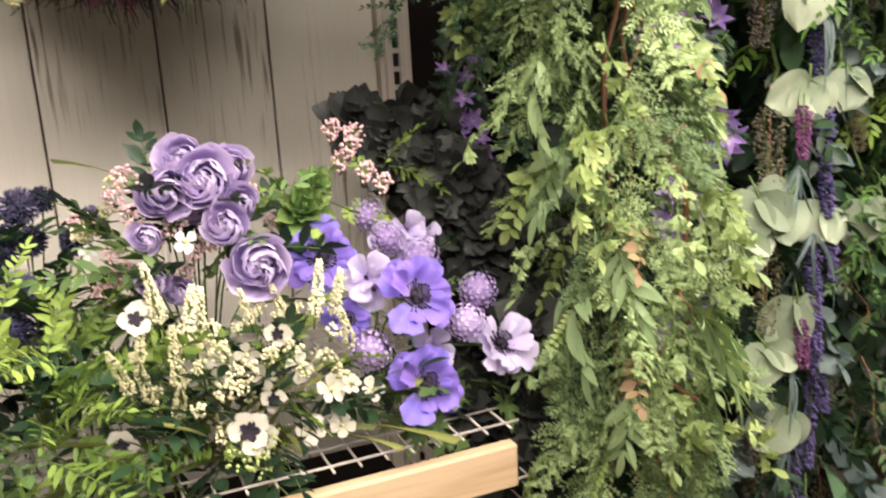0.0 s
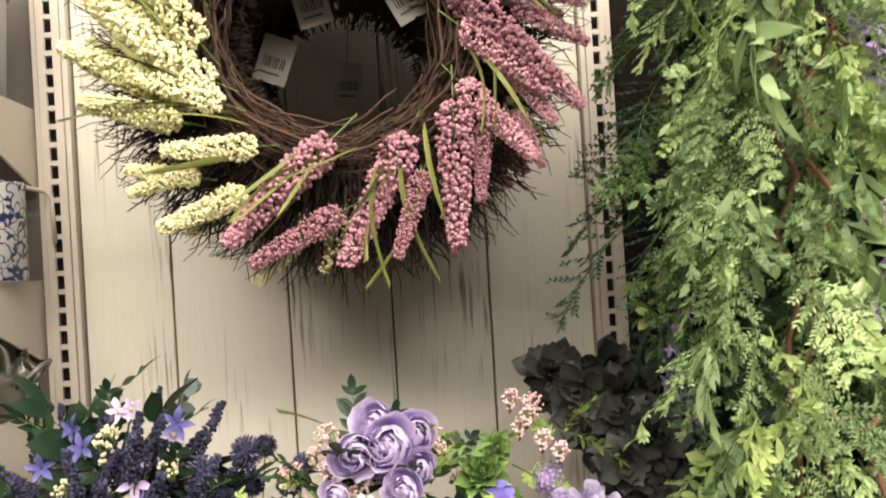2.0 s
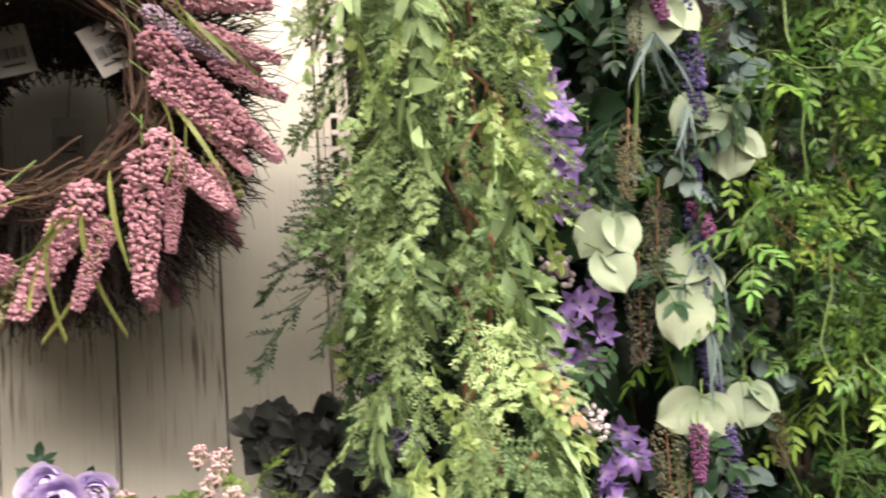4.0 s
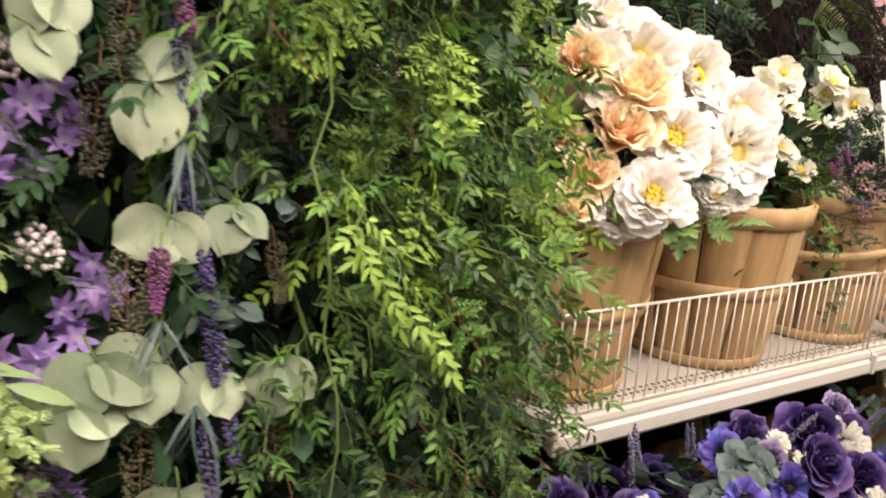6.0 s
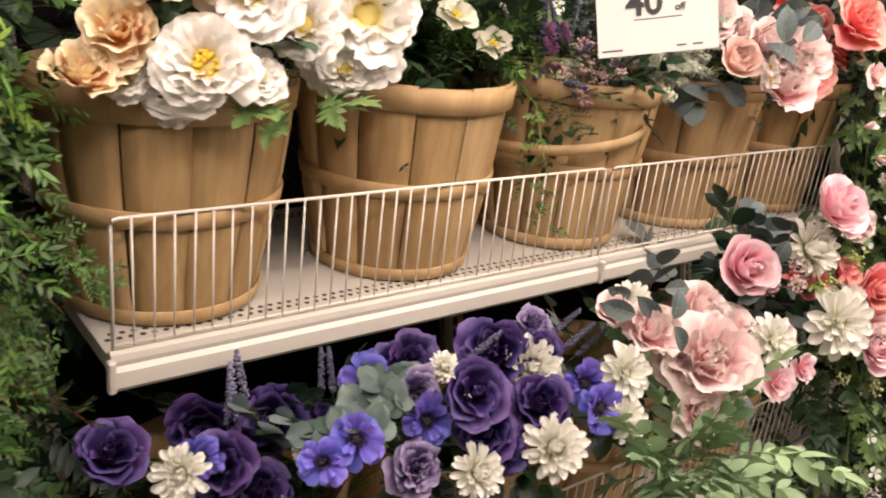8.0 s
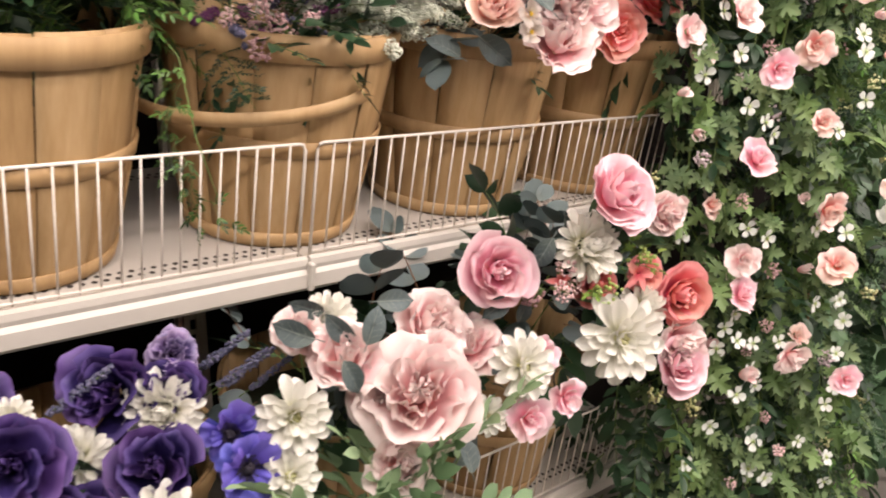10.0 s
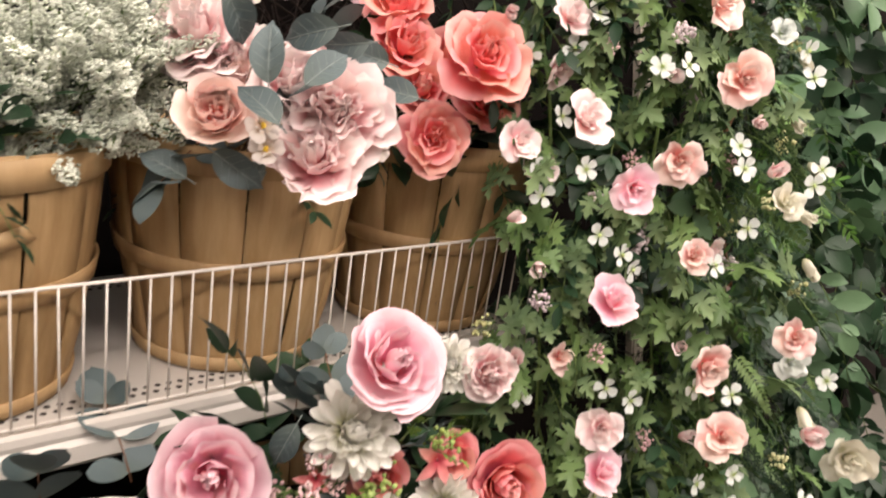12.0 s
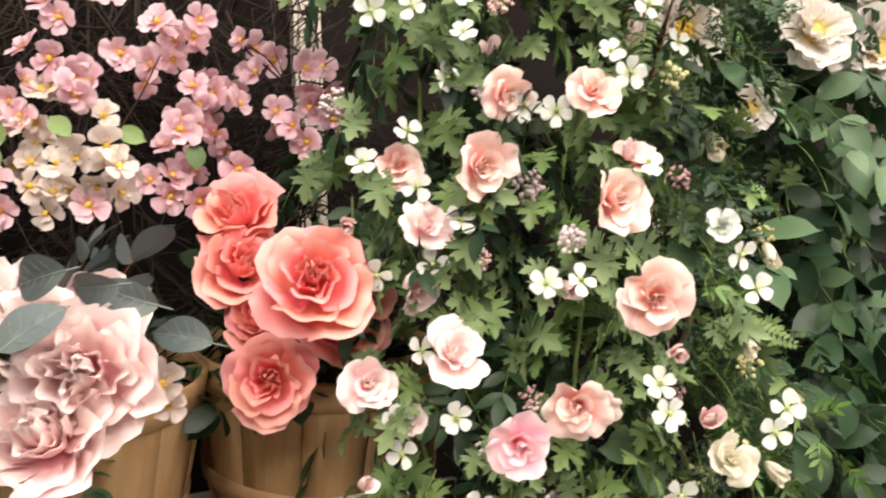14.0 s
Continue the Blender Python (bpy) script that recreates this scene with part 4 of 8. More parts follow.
def bud_cluster(seed, mat, stem, n=26, radius=0.018, bud=0.0035, length=0.02):
    rnd, g = random.Random(seed), Geo()
    for k in range(n):
        d = Vector((rnd.gauss(0, 1), rnd.gauss(0.2, 1), rnd.gauss(0.2, 1))).normalized()
        p = Vector((0, length, 0)) + d * radius * rnd.uniform(0.5, 1.0)
        ball(g, p, bud * rnd.uniform(0.7, 1.2), 0, 1.0, rnd.random())
        if k % 3 == 0:
            tube(g, [(0, 0, 0), p], 0.0006, 0.0005, 3, 1)
    return g.mesh("bud_cluster", [mat, stem])


def floret_ball(seed, mat, stem, n=70, radius=0.5, size=0.16, pointed=False):
    """A round head of many four-petalled florets or of spines, one wide, about the origin."""
    rnd, g = random.Random(seed), Geo()
    ball(g, (0, 0, 0), radius * 0.72, 1)
    for k in range(n):
        z = 1 - 2 * (k + 0.5) / n
        a = k * 2.39996
        d = Vector((math.sqrt(1 - z * z) * math.cos(a), math.sqrt(1 - z * z) * math.sin(a), z))
        m = facing(d * radius * (0.55 if pointed else rnd.uniform(0.8, 0.95)), d, 1, rnd.uniform(0, 90))
        if pointed:
            for j in range(2):
                petal(g, m @ rot("Z", 180 * j + rnd.uniform(0, 90)) @ rot("X", rnd.uniform(70, 88)), radius * 0.5, size * 0.35, 0.2, 0, 0, 0.8, 0.6, 0, 1, 2)
        else:
            for j in range(4):
                petal(g, m @ rot("Z", 90 * j) @ rot("X", rnd.uniform(10, 30)), size * 0.55, size * 0.5, 0.1, 0, 0, 1.5, 0.5, 0, 1, 2)
    return g.mesh("floret_head", [mat, stem])


def curls(seed, mat, n=9, length=0.05):
    """A tuft of strap-like curling leaves."""
    rnd, g = random.Random(seed), Geo()
    for k in range(n):
        petal(g, rot("Z", rnd.uniform(-34, 34)) @ rot("Y", rnd.uniform(-80, 80)) @ rot("X", rnd.uniform(0, 40)), length * rnd.uniform(0.8, 1.3), 0.0032, 0, rnd.uniform(-1.0, -0.3), 0, 0.8, 0.4, 0, 1, 8)
    return g.joined().mesh("curling_tuft", [mat])


def blade(seed, mat, length=0.2, width=0.012, bend=-0.5):
    g = Geo()
    petal(g, Matrix.Identity(4), length, width, 0, bend, 0, 0.8, 0.45, 0, 2, 9, 0.3)
    return g.mesh("grass_blade", [mat])


def twigs_into(g, m, seed, n, length, spread, r=0.0016):
    """A loose sheaf of crooked twigs, set by m."""
    rnd = random.Random(seed)
    for k in range(n):
        p, d = Vector((rnd.gauss(0, spread), 0, rnd.gauss(0, spread))), Vector((rnd.gauss(0, 0.35), 1, rnd.gauss(0, 0.35)))
        pts = [p.copy()]
        for j in range(6):
            d = (d + Vector((rnd.gauss(0, 0.35), 0, rnd.gauss(0, 0.35)))).normalized()
            p = p + d * length / 6
            pts.append(p.copy())
        tube(g, [m @ q for q in pts], r * rnd.uniform(0.7, 1.3), r * 0.4, 4)

# ---- flower and leaf stock ----
def stock(kind, mat, centre=None, n=3, seed=1):
    return [flower(kind, seed * 31 + k, mat, centre) for k in range(n)]


HEADS = {
    "ranunculus": stock("ranunculus", LAVENDER), "anemone": stock("anemone", VIOLET, BLACK_EYE), "pale_anemone": stock("anemone", LILAC_PALE, BLACK_EYE, 2, 5),
    "pale_open": stock("double_blossom", LILAC_PALE, None, 2, 6), "pansy": stock("pansy", CREAM, BLACK_EYE, 2), "white_blossom": stock("blossom", WHITE, BERRY_GREEN),
    "cream_blossom": stock("blossom", CREAM, BERRY_YELLOW, 2, 45), "star": stock("star", LAVENDER, CREAM_BUD, 2), "blue_star": stock("star", NAVY, None, 2), "bell": stock("bell", BELL, None, 3),
    "white_peony": stock("open_peony", PEONY_CREAM, YOLK, 3) + stock("open_peony", PEONY_CREAM, None, 3, 27), "peach_peony": stock("soft_peony", PEONY_PEACH, None, 3), "cosmos": stock("cosmos", CREAM, YOLK),
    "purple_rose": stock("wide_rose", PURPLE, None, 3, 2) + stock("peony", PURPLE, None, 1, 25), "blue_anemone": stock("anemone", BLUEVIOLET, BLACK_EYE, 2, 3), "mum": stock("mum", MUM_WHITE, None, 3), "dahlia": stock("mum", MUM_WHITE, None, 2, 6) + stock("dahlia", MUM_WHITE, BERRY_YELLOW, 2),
    "lilac_mum": stock("peony", LILAC_DUSK, None, 2, 8), "blush_peony": stock("soft_peony", BLUSH, None, 4, 4), "pink_rose": stock("rose", PINK, None, 2, 7),
    "coral_rose": stock("rose", CORAL, None, 2, 9) + stock("wide_rose", CORAL, None, 2, 41), "coral_pink_rose": stock("rose", CORAL_PINK, None, 2, 10), "peach_rose": stock("garden_rose", PEACH, None, 3, 11),
    "wild_rose": stock("wild_rose", PEACH, None, 5, 12), "pink_wild_rose": stock("wild_rose", PINK, None, 2, 13), "blush_wild_rose": stock("wild_rose", BLUSH, None, 5, 14),
    "pink_bud": stock("rosebud", BLUSH, None, 2, 15), "white_bud": stock("rosebud", CREAM, None, 2, 16), "cream_wild_rose": stock("wild_rose", CREAM, None, 2, 46), "white_rose": stock("wild_rose", WHITE, None, 2, 17),
    "cherry": stock("double_blossom", CHERRY, YOLK, 3, 18), "pale_cherry": stock("double_blossom", CHERRY_WHITE, YOLK, 2, 19), "rosette": stock("rosette", LEAF_SUCC, None, 2, 20),
    "sedum": stock("sedum", LEAF_BLACK, None, 3, 21), "ruffled_star": stock("star", CORAL_PINK, None, 1, 22), "tulip_bud": stock("rosebud", LILAC_PALE, None, 2, 23),
}
LILAC_HEADS = [floret_ball(k, LILAC_TINY, LILAC_TINY, 130, 0.5, 0.13) for k in range(2)]
THISTLE_HEADS = [floret_ball(k, THISTLE, BLUE_DUSK, 130, 0.5, 0.3, True) for k in range(2)]
DUSK_HEADS = [floret_ball(9 + k, BLUE_DUSK, BLUE_DUSK, 110, 0.5, 0.3, True) for k in range(2)]
ASH = [leafy(k, LEAF_LIME, STEM, 9, 0.022, 0.0075, 0.095) for k in range(3)]
ASH_MID = [leafy(10 + k, LEAF_MID, STEM, 8, 0.023, 0.008, 0.09) for k in range(3)]
RUSCUS = [compound(20 + k, LEAF_RUSCUS, STEM, 0.085, 4, 0.023) for k in range(5)]
RUSCUS_SHADED = [compound(150 + k, LEAF_SHADE, STEM_BROWN, 0.11, 5, 0.022) for k in range(4)]
SPRAY = [compound(26 + k, LEAF_RUSCUS, STEM, 0.13, 6, 0.025) for k in range(4)]
PLUME = [feathery(34 + k, LEAF_RUSCUS, STEM_BROWN, 0.13, 9, 0.45, 0.0075) for k in range(3)]
PLUME_LIME = [feathery(38 + k, LEAF_RUSCUS_NEW, STEM, 0.11, 8, 0.45, 0.0075) for k in range(2)]
RUSCUS_NEW = [compound(30 + k, LEAF_RUSCUS_NEW, STEM, 0.08, 4, 0.024, 0.0068) for k in range(3)]
WILLOW = [leafy(40 + k, LEAF_SAGE, STEM, 6, 0.050, 0.0120, 0.085, 0.45, 36, True, 0.0, -0.30, 0.25, 0.95, 0.75, True, 6) for k in range(3)]
OLIVE = [leafy(50 + k, LEAF_OLIVE, STEM, 7, 0.019, 0.011, 0.08, 0.45, 60) for k in range(3)]
RUSTY = [leafy(54 + k, LEAF_RUST, STEM_BROWN, 5, 0.022, 0.013, 0.07, 0.4, 62) for k in range(2)]
FEATHER = [feathery(60 + k, LEAF_FEATHER, STEM) for k in range(3)]
FEATHER_MID = [feathery(74 + k, LEAF_MID, STEM, 0.10) for k in range(2)]
FEATHER_DEEP = [feathery(67 + k, LEAF_DEEP, STEM, 0.13) for k in range(2)]
PARSLEY = [cut_sprig(70 + k, LEAF_LIME, STEM, 0.024) for k in range(2)]
FERN = [frond(80 + k, LEAF_MID, STEM) for k in range(2)]
FERN_LIME = [frond(84 + k, LEAF_OLIVE, STEM, 0.17, 16, 0.045) for k in range(2)]
FERN_DEEP = [frond(88 + k, LEAF_DEEP, STEM, 0.22, 18, 0.07) for k in range(2)]
HAW = [cut_sprig(90 + k, LEAF_HAW, STEM) for k in range(4)]
HAW_MID = [cut_sprig(96 + k, LEAF_MID, STEM) for k in range(2)]
EUC = [coin_leaves(100 + k, LEAF_EUC, STEM) for k in range(4)]
SOFT = [lobed(140 + k, LEAF_FEATHER, STEM) for k in range(4)]
SOFT_OLIVE = [lobed(146 + k, LEAF_OLIVE, STEM, 0.09, 6, 0.022) for k in range(2)]
EUC_SMALL = [coin_sprig(104 + k, LEAF_COIN, STEM, 0.025, 0.07) for k in range(2)]
EUC_BLUE = [leafy(108 + k, LEAF_EUC_BLUE, STEM_BROWN, 3, 0.050, 0.040, 0.09, 0.1, 55, True, 0.0, -0.1, 0.1, 1.2, 0.55, True, 9) for k in range(3)]
EUC_COIN = [coin_sprig(112 + k, LEAF_COIN, STEM, 0.028) for k in range(3)]
BROAD = [leafy(116 + k, LEAF_DEEP, STEM, 3, 0.060, 0.034, 0.10, 0.4, 55, True, 0.0, -0.2, 0.25, 1.1, 0.65, True, 5) for k in range(3)]
BROAD_MID = [leafy(120 + k, LEAF_JADE, STEM, 3, 0.055, 0.032, 0.09, 0.4, 55, True, 0.0, -0.2, 0.25, 1.1, 0.65, True, 5) for k in range(2)]
MINT = [leafy(124 + k, LEAF_MINT, STEM, 5, 0.048, 0.022, 0.12, 0.3, 50, True, 0.0, -0.2, 0.25, 1.0, 0.7, True, 5) for k in range(2)]
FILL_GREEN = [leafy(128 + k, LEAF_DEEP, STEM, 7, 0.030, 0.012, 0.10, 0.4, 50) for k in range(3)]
H_PINK = [bud_spike(k, HEATH_PINK, STEM, 800, 0.20, 0.029, 0.0034, 0.34) for k in range(3)]
H_YELLOW = [bud_spike(10 + k, HEATH_YELLOW, STEM, 800, 0.20, 0.032, 0.0038, 0.4) for k in range(3)]
H_GREY = [bud_spike(20 + k, HEATH_GREY, STEM, 400, 0.18, 0.022, 0.0034, 0.3) for k in range(2)]
H_DRY = [bud_spike(24 + k, HEATH_DRY, STEM, 90, 0.10, 0.019, 0.0042) for k in range(2)]
NAVY_SPIKES = [bud_spike(33 + k, BLUE_DUSK, STEM, 120, 0.09, 0.009, 0.0026, 0.4, 1.6) for k in range(2)]
LAVENDERS = [bud_spike(30 + k, LAV_BUD, STEM, 340, 0.13, 0.0105, 0.0017, 0.45, 1.8) for k in range(3)]
MOSSY = [bud_spike(36 + k, MOSS, STEM_BROWN, 420, 0.11, 0.021, 0.0016, 0.5) for k in range(3)]
MAGENTAS = [bud_spike(40 + k, MAGENTA_BUD, STEM, 260, 0.065, 0.012, 0.0017, 0.4, 1.8) for k in range(2)]
CREAM_SPIKES = [bud_spike(44 + k, CREAM_BUD, STEM, 190, 0.055, 0.0080, 0.0015, 0.2) for k in range(3)]
SILVER_SPIKES = [bud_spike(48 + k, THISTLE, STEM, 130, 0.10, 0.0075, 0.0022, 0.4, 1.6) for k in range(2)]
STATICES = [bud_spike(52 + k, STATICE, STEM, 240, 0.075, 0.016, 0.0018, 0.4) for k in range(3)]
B_PINK = [bud_cluster(k, BERRY_PINK, STEM, 46, 0.018, 0.0026) for k in range(2)]
B_LILAC = [bud_cluster(4 + k, BERRY_LILAC, STEM, 44, 0.022) for k in range(2)]
B_YELLOW = [bud_cluster(8 + k, BERRY_YELLOW, STEM, 24, 0.018) for k in range(2)]
B_GREEN = [bud_cluster(12 + k, BERRY_GREEN, STEM, 24, 0.026, 0.0038) for k in range(2)]
B_PINK_LOOSE = [bud_cluster(16 + k, BERRY_PINK, STEM, 44, 0.014, 0.0023) for k in range(2)]
B_CREAM = [bud_cluster(20 + k, CREAM_BUD, STEM, 26, 0.014, 0.0028) for k in range(2)]
CURLS = [curls(k, LEAF_COIN, 8) for k in range(2)]
BLADES = [blade(k, GRASS, 0.2, 0.013, -0.55 + 0.3 * k) for k in range(3)]

VIEW = Vector((-0.25, -1.0, 0.22))
dice = random.Random(7)


def head(parent, key, x, y, z, size, toward=None, wild=0.28, name="flower_head"):
    """A flower head of a given width under a bouquet or garland, with its centre as a piece of its own."""
    petals, centre = dice.choice(HEADS[key])
    d = Vector(toward) if toward else VIEW.copy()
    d = d.normalized() + Vector((dice.uniform(-wild, wild), dice.uniform(-wild, wild) * 0.5, dice.uniform(-wild, wild)))
    m = facing((x, y, z), d, size, dice.uniform(0, 360))
    ob = put(name, petals, parent, m)
    if centre:
        put("flower_centre", centre, ob, m)
    return ob


def heads(parent, key, rows, toward=None, wild=0.28, grow=1.0):
    for x, y, z, size in rows:
        head(parent, key, x, y, z, size * grow, toward, wild)


def stems(parent, foot, tips, mat=STEM, r=0.0016, sag=0.02):
    """One thin stem from the foot of a bunch up to each head."""
    f = Vector(foot)
    for tip in tips:
        t = Vector(tip[:3])
        g = Geo()
        mid = f.lerp(t, 0.55) + Vector((0, 0.02, sag))
        tube(g, [f, f.lerp(mid, 0.5) + Vector((0, 0.01, 0)), mid, t], r, r * 0.7, 4)
        part("stem", g, mat, parent)


def fill(parent, meshes, n, centre, radii, name="leaf_sprig", up=0.35, size=(0.8, 1.25), shell=0.4, seed=1, forward=0.35):
    """Sprigs through a round mass, growing outwards from it."""
    rnd = random.Random(seed)
    c = Vector(centre)
    for k in range(n):
        d = Vector((rnd.gauss(0, 1), rnd.gauss(-forward, 1), rnd.gauss(0, 1))).normalized()
        p = c + Vector((d.x * radii[0], d.y * radii[1], d.z * radii[2])) * rnd.uniform(shell, 1.0)
        g = d + Vector((rnd.gauss(0, 0.35), rnd.gauss(0, 0.35), up + rnd.gauss(0, 0.35)))
        put(name, rnd.choice(meshes), parent, growing(p, g, rnd.uniform(*size), rnd.uniform(-50, 50)))


def strand(parent, meshes, n, axis, radius, name="leaf_sprig", hang=0.7, size=(0.8, 1.25), inner=0.2, seed=1, forward=0.5):
    """Sprigs along a hanging line (x, y, top, bottom), growing outwards and down."""
    rnd = random.Random(seed)
    x, y, top, bottom = axis
    for k in range(n):
        a = rnd.uniform(0, 2 * math.pi)
        o = Vector((math.cos(a), math.sin(a), 0))
        if o.y > 0.2 and rnd.random() < forward:
            o.y = -o.y
        z = top + (bottom - top) * (k + rnd.random()) / n
        p = Vector((x, y, z)) + o * radius * rnd.uniform(inner, 1.0)
        d = o * rnd.uniform(0.35, 1.0) + Vector((rnd.gauss(0, 0.3), rnd.gauss(0, 0.3), -hang * rnd.uniform(0.3, 1.3)))
        put(name, rnd.choice(meshes), parent, growing(p, d, rnd.uniform(*size), rnd.uniform(-60, 60)))


def vine(parent, axis, mat=STEM_BROWN, r=0.0035, wobble=0.012, seed=0, name="vine"):
    rnd, g = random.Random(seed), Geo()
    x, y, top, bottom = axis
    tube(g, [(x + rnd.uniform(-wobble, wobble), y + rnd.uniform(-wobble, wobble), top + (bottom - top) * k / 24) for k in range(25)], r, r * 0.7, 6)
    part(name, g, mat, parent)


# ---- the store round the aisle ----
g = Geo()
box(g, -5, 9, -6, 1.6, -0.1, 0.0)
setting("floor", g, painted("vinyl_tile", (0.20, 0.185, 0.165), (0.28, 0.26, 0.235), 0.35, 2.0), "pale polished vinyl store floor", "floor")
g = Geo()
box(g, -5, 9, -6, 1.6, LAMP_Z + 0.05, LAMP_Z + 0.15)
setting("ceiling", g, painted("ceiling_board", (0.36, 0.35, 0.33), (0.44, 0.43, 0.41), 0.9), "grey mineral-fibre store ceiling", "ceiling")
for nm, b in (("wall_north", (-5, 9, 1.5, 1.6)), ("wall_south", (-5, 9, -6.1, -6)), ("wall_west", (-5.1, -5, -6, 1.6)), ("wall_east", (9, 9.1, -6, 1.6))):
    g = Geo()
    box(g, b[0], b[1], b[2], b[3], 0, LAMP_Z + 0.05)
    setting(nm, g, painted(nm + "_paint", (0.26, 0.24, 0.21), (0.34, 0.315, 0.28), 0.8, 2.0), "plain painted store wall", "wall")
# added out of view: height and end are chosen to block lamp light low down
g = Geo()
box(g, -4.5, 2.7, -1.75, -1.30, 0.0, 2.55, 0.01)
setting("shelf_back", g, painted("shading_shelf_paint", (0.12, 0.11, 0.10), (0.20, 0.185, 0.17), 0.7, 1.5), "unseen plain shelving across the aisle, sized to shade the lower shelves", "shelving")

GLOW, gn, gl, gb = material("lamp_diffuser")
gb.inputs["Emission Color"].default_value, gb.inputs["Emission Strength"].default_value = (1.0, 0.90, 0.76, 1), 6.0
for lx, ly in TROFFERS:
    lamp = thing("ceiling_light", (lx, ly, LAMP_Z), "white recessed ceiling light with a glowing diffuser", "ceiling light", "ceiling lights over the aisle")
    g = Geo()
    for a, b in (((-1.22, -1.18), (-0.32, 0.32)), ((1.18, 1.22), (-0.32, 0.32)), ((-1.18, 1.18), (-0.32, -0.28)), ((-1.18, 1.18), (0.28, 0.32))):
        box(g, lx + a[0], lx + a[1], ly + b[0], ly + b[1], LAMP_Z - 0.02, LAMP_Z + 0.05)
    part("frame", g, SHELF_PAINT, lamp, smooth=False)
    g = Geo()
    box(g, lx - 1.18, lx + 1.18, ly - 0.28, ly + 0.28, LAMP_Z + 0.01, LAMP_Z + 0.015)
    part("diffuser", g, GLOW, lamp, "glowing white diffuser", smooth=False)

# ---- the shelving run: uprights, boards, panels ----
WALL_Y = 1.373
UPRIGHTS = (-0.388, 0.537, 1.452, 2.366, 3.28, 4.2)
for ux in UPRIGHTS:
    up = thing("slotted_upright", (ux, WALL_Y, 0), "cream enamelled steel upright with a ladder of slots", "shelf upright", "shelf uprights")
    g = Geo()
    for s in (-1, 1):
        box(g, ux + s * 0.0125 - 0.0065, ux + s * 0.0125 + 0.0065, WALL_Y - 0.020, WALL_Y - 0.012, 0.05, 2.5, 0.001)
        box(g, ux + s * 0.024 - 0.004, ux + s * 0.024 + 0.004, WALL_Y - 0.016, WALL_Y + 0.02, 0.05, 2.5)
    k = 0
    while 0.05 + k * 0.0305 < 2.49:
        z = 0.05 + k * 0.0305
        box(g, ux - 0.0062, ux + 0.0062, WALL_Y - 0.0195, WALL_Y - 0.012, z, z + 0.0085)
        k += 1
    part("slotted_face", g, RAIL_PAINT, up, smooth=False)
    g = Geo()
    box(g, ux - 0.0195, ux + 0.0195, WALL_Y + 0.004, WALL_Y + 0.02, 0.05, 2.5)
    part("channel", g, SLOT_DARK, up, "dark hollow channel", smooth=False)

g = Geo()
box(g, -0.36, 0.51, WALL_Y + 0.012, WALL_Y + 0.03, 0.3, 2.5)
board_wall = setting("wall_panel", g, GROOVE, "whitewashed plank back panel with worn grain", "back panel")
edges = (-0.358, -0.212, -0.019, 0.157, 0.327, 0.508)
for a, b in zip(edges, edges[1:]):
    g = Geo()
    box(g, a + 0.0016, b - 0.0016, WALL_Y, WALL_Y + 0.014, 0.3, 2.5, 0.0012)
    part("plank", g, WHITE_BOARD, board_wall, smooth=False)
# panels past the glassware bay are darkened to stand for shade behind the goods
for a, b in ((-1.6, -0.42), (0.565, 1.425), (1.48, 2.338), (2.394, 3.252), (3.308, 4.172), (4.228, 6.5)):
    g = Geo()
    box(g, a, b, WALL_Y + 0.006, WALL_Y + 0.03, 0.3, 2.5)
    setting("wall_panel", g, SHADED_PANEL if a < 0 else DARK_PANEL,
            "grey-beige back panel behind glassware, darkened for the shelves' shade" if a < 0 else ("back panel coloured dark for the shade behind hanging garlands" if a < 1 else "dark brown back panel, deepened for the shade behind the flowers"), "back panel")

SLOPE = 13.0
LIP_Y = 0.905


def shelf_pose(z, x=0.0):
    return shift(x, LIP_Y, z) @ rot("X", SLOPE)


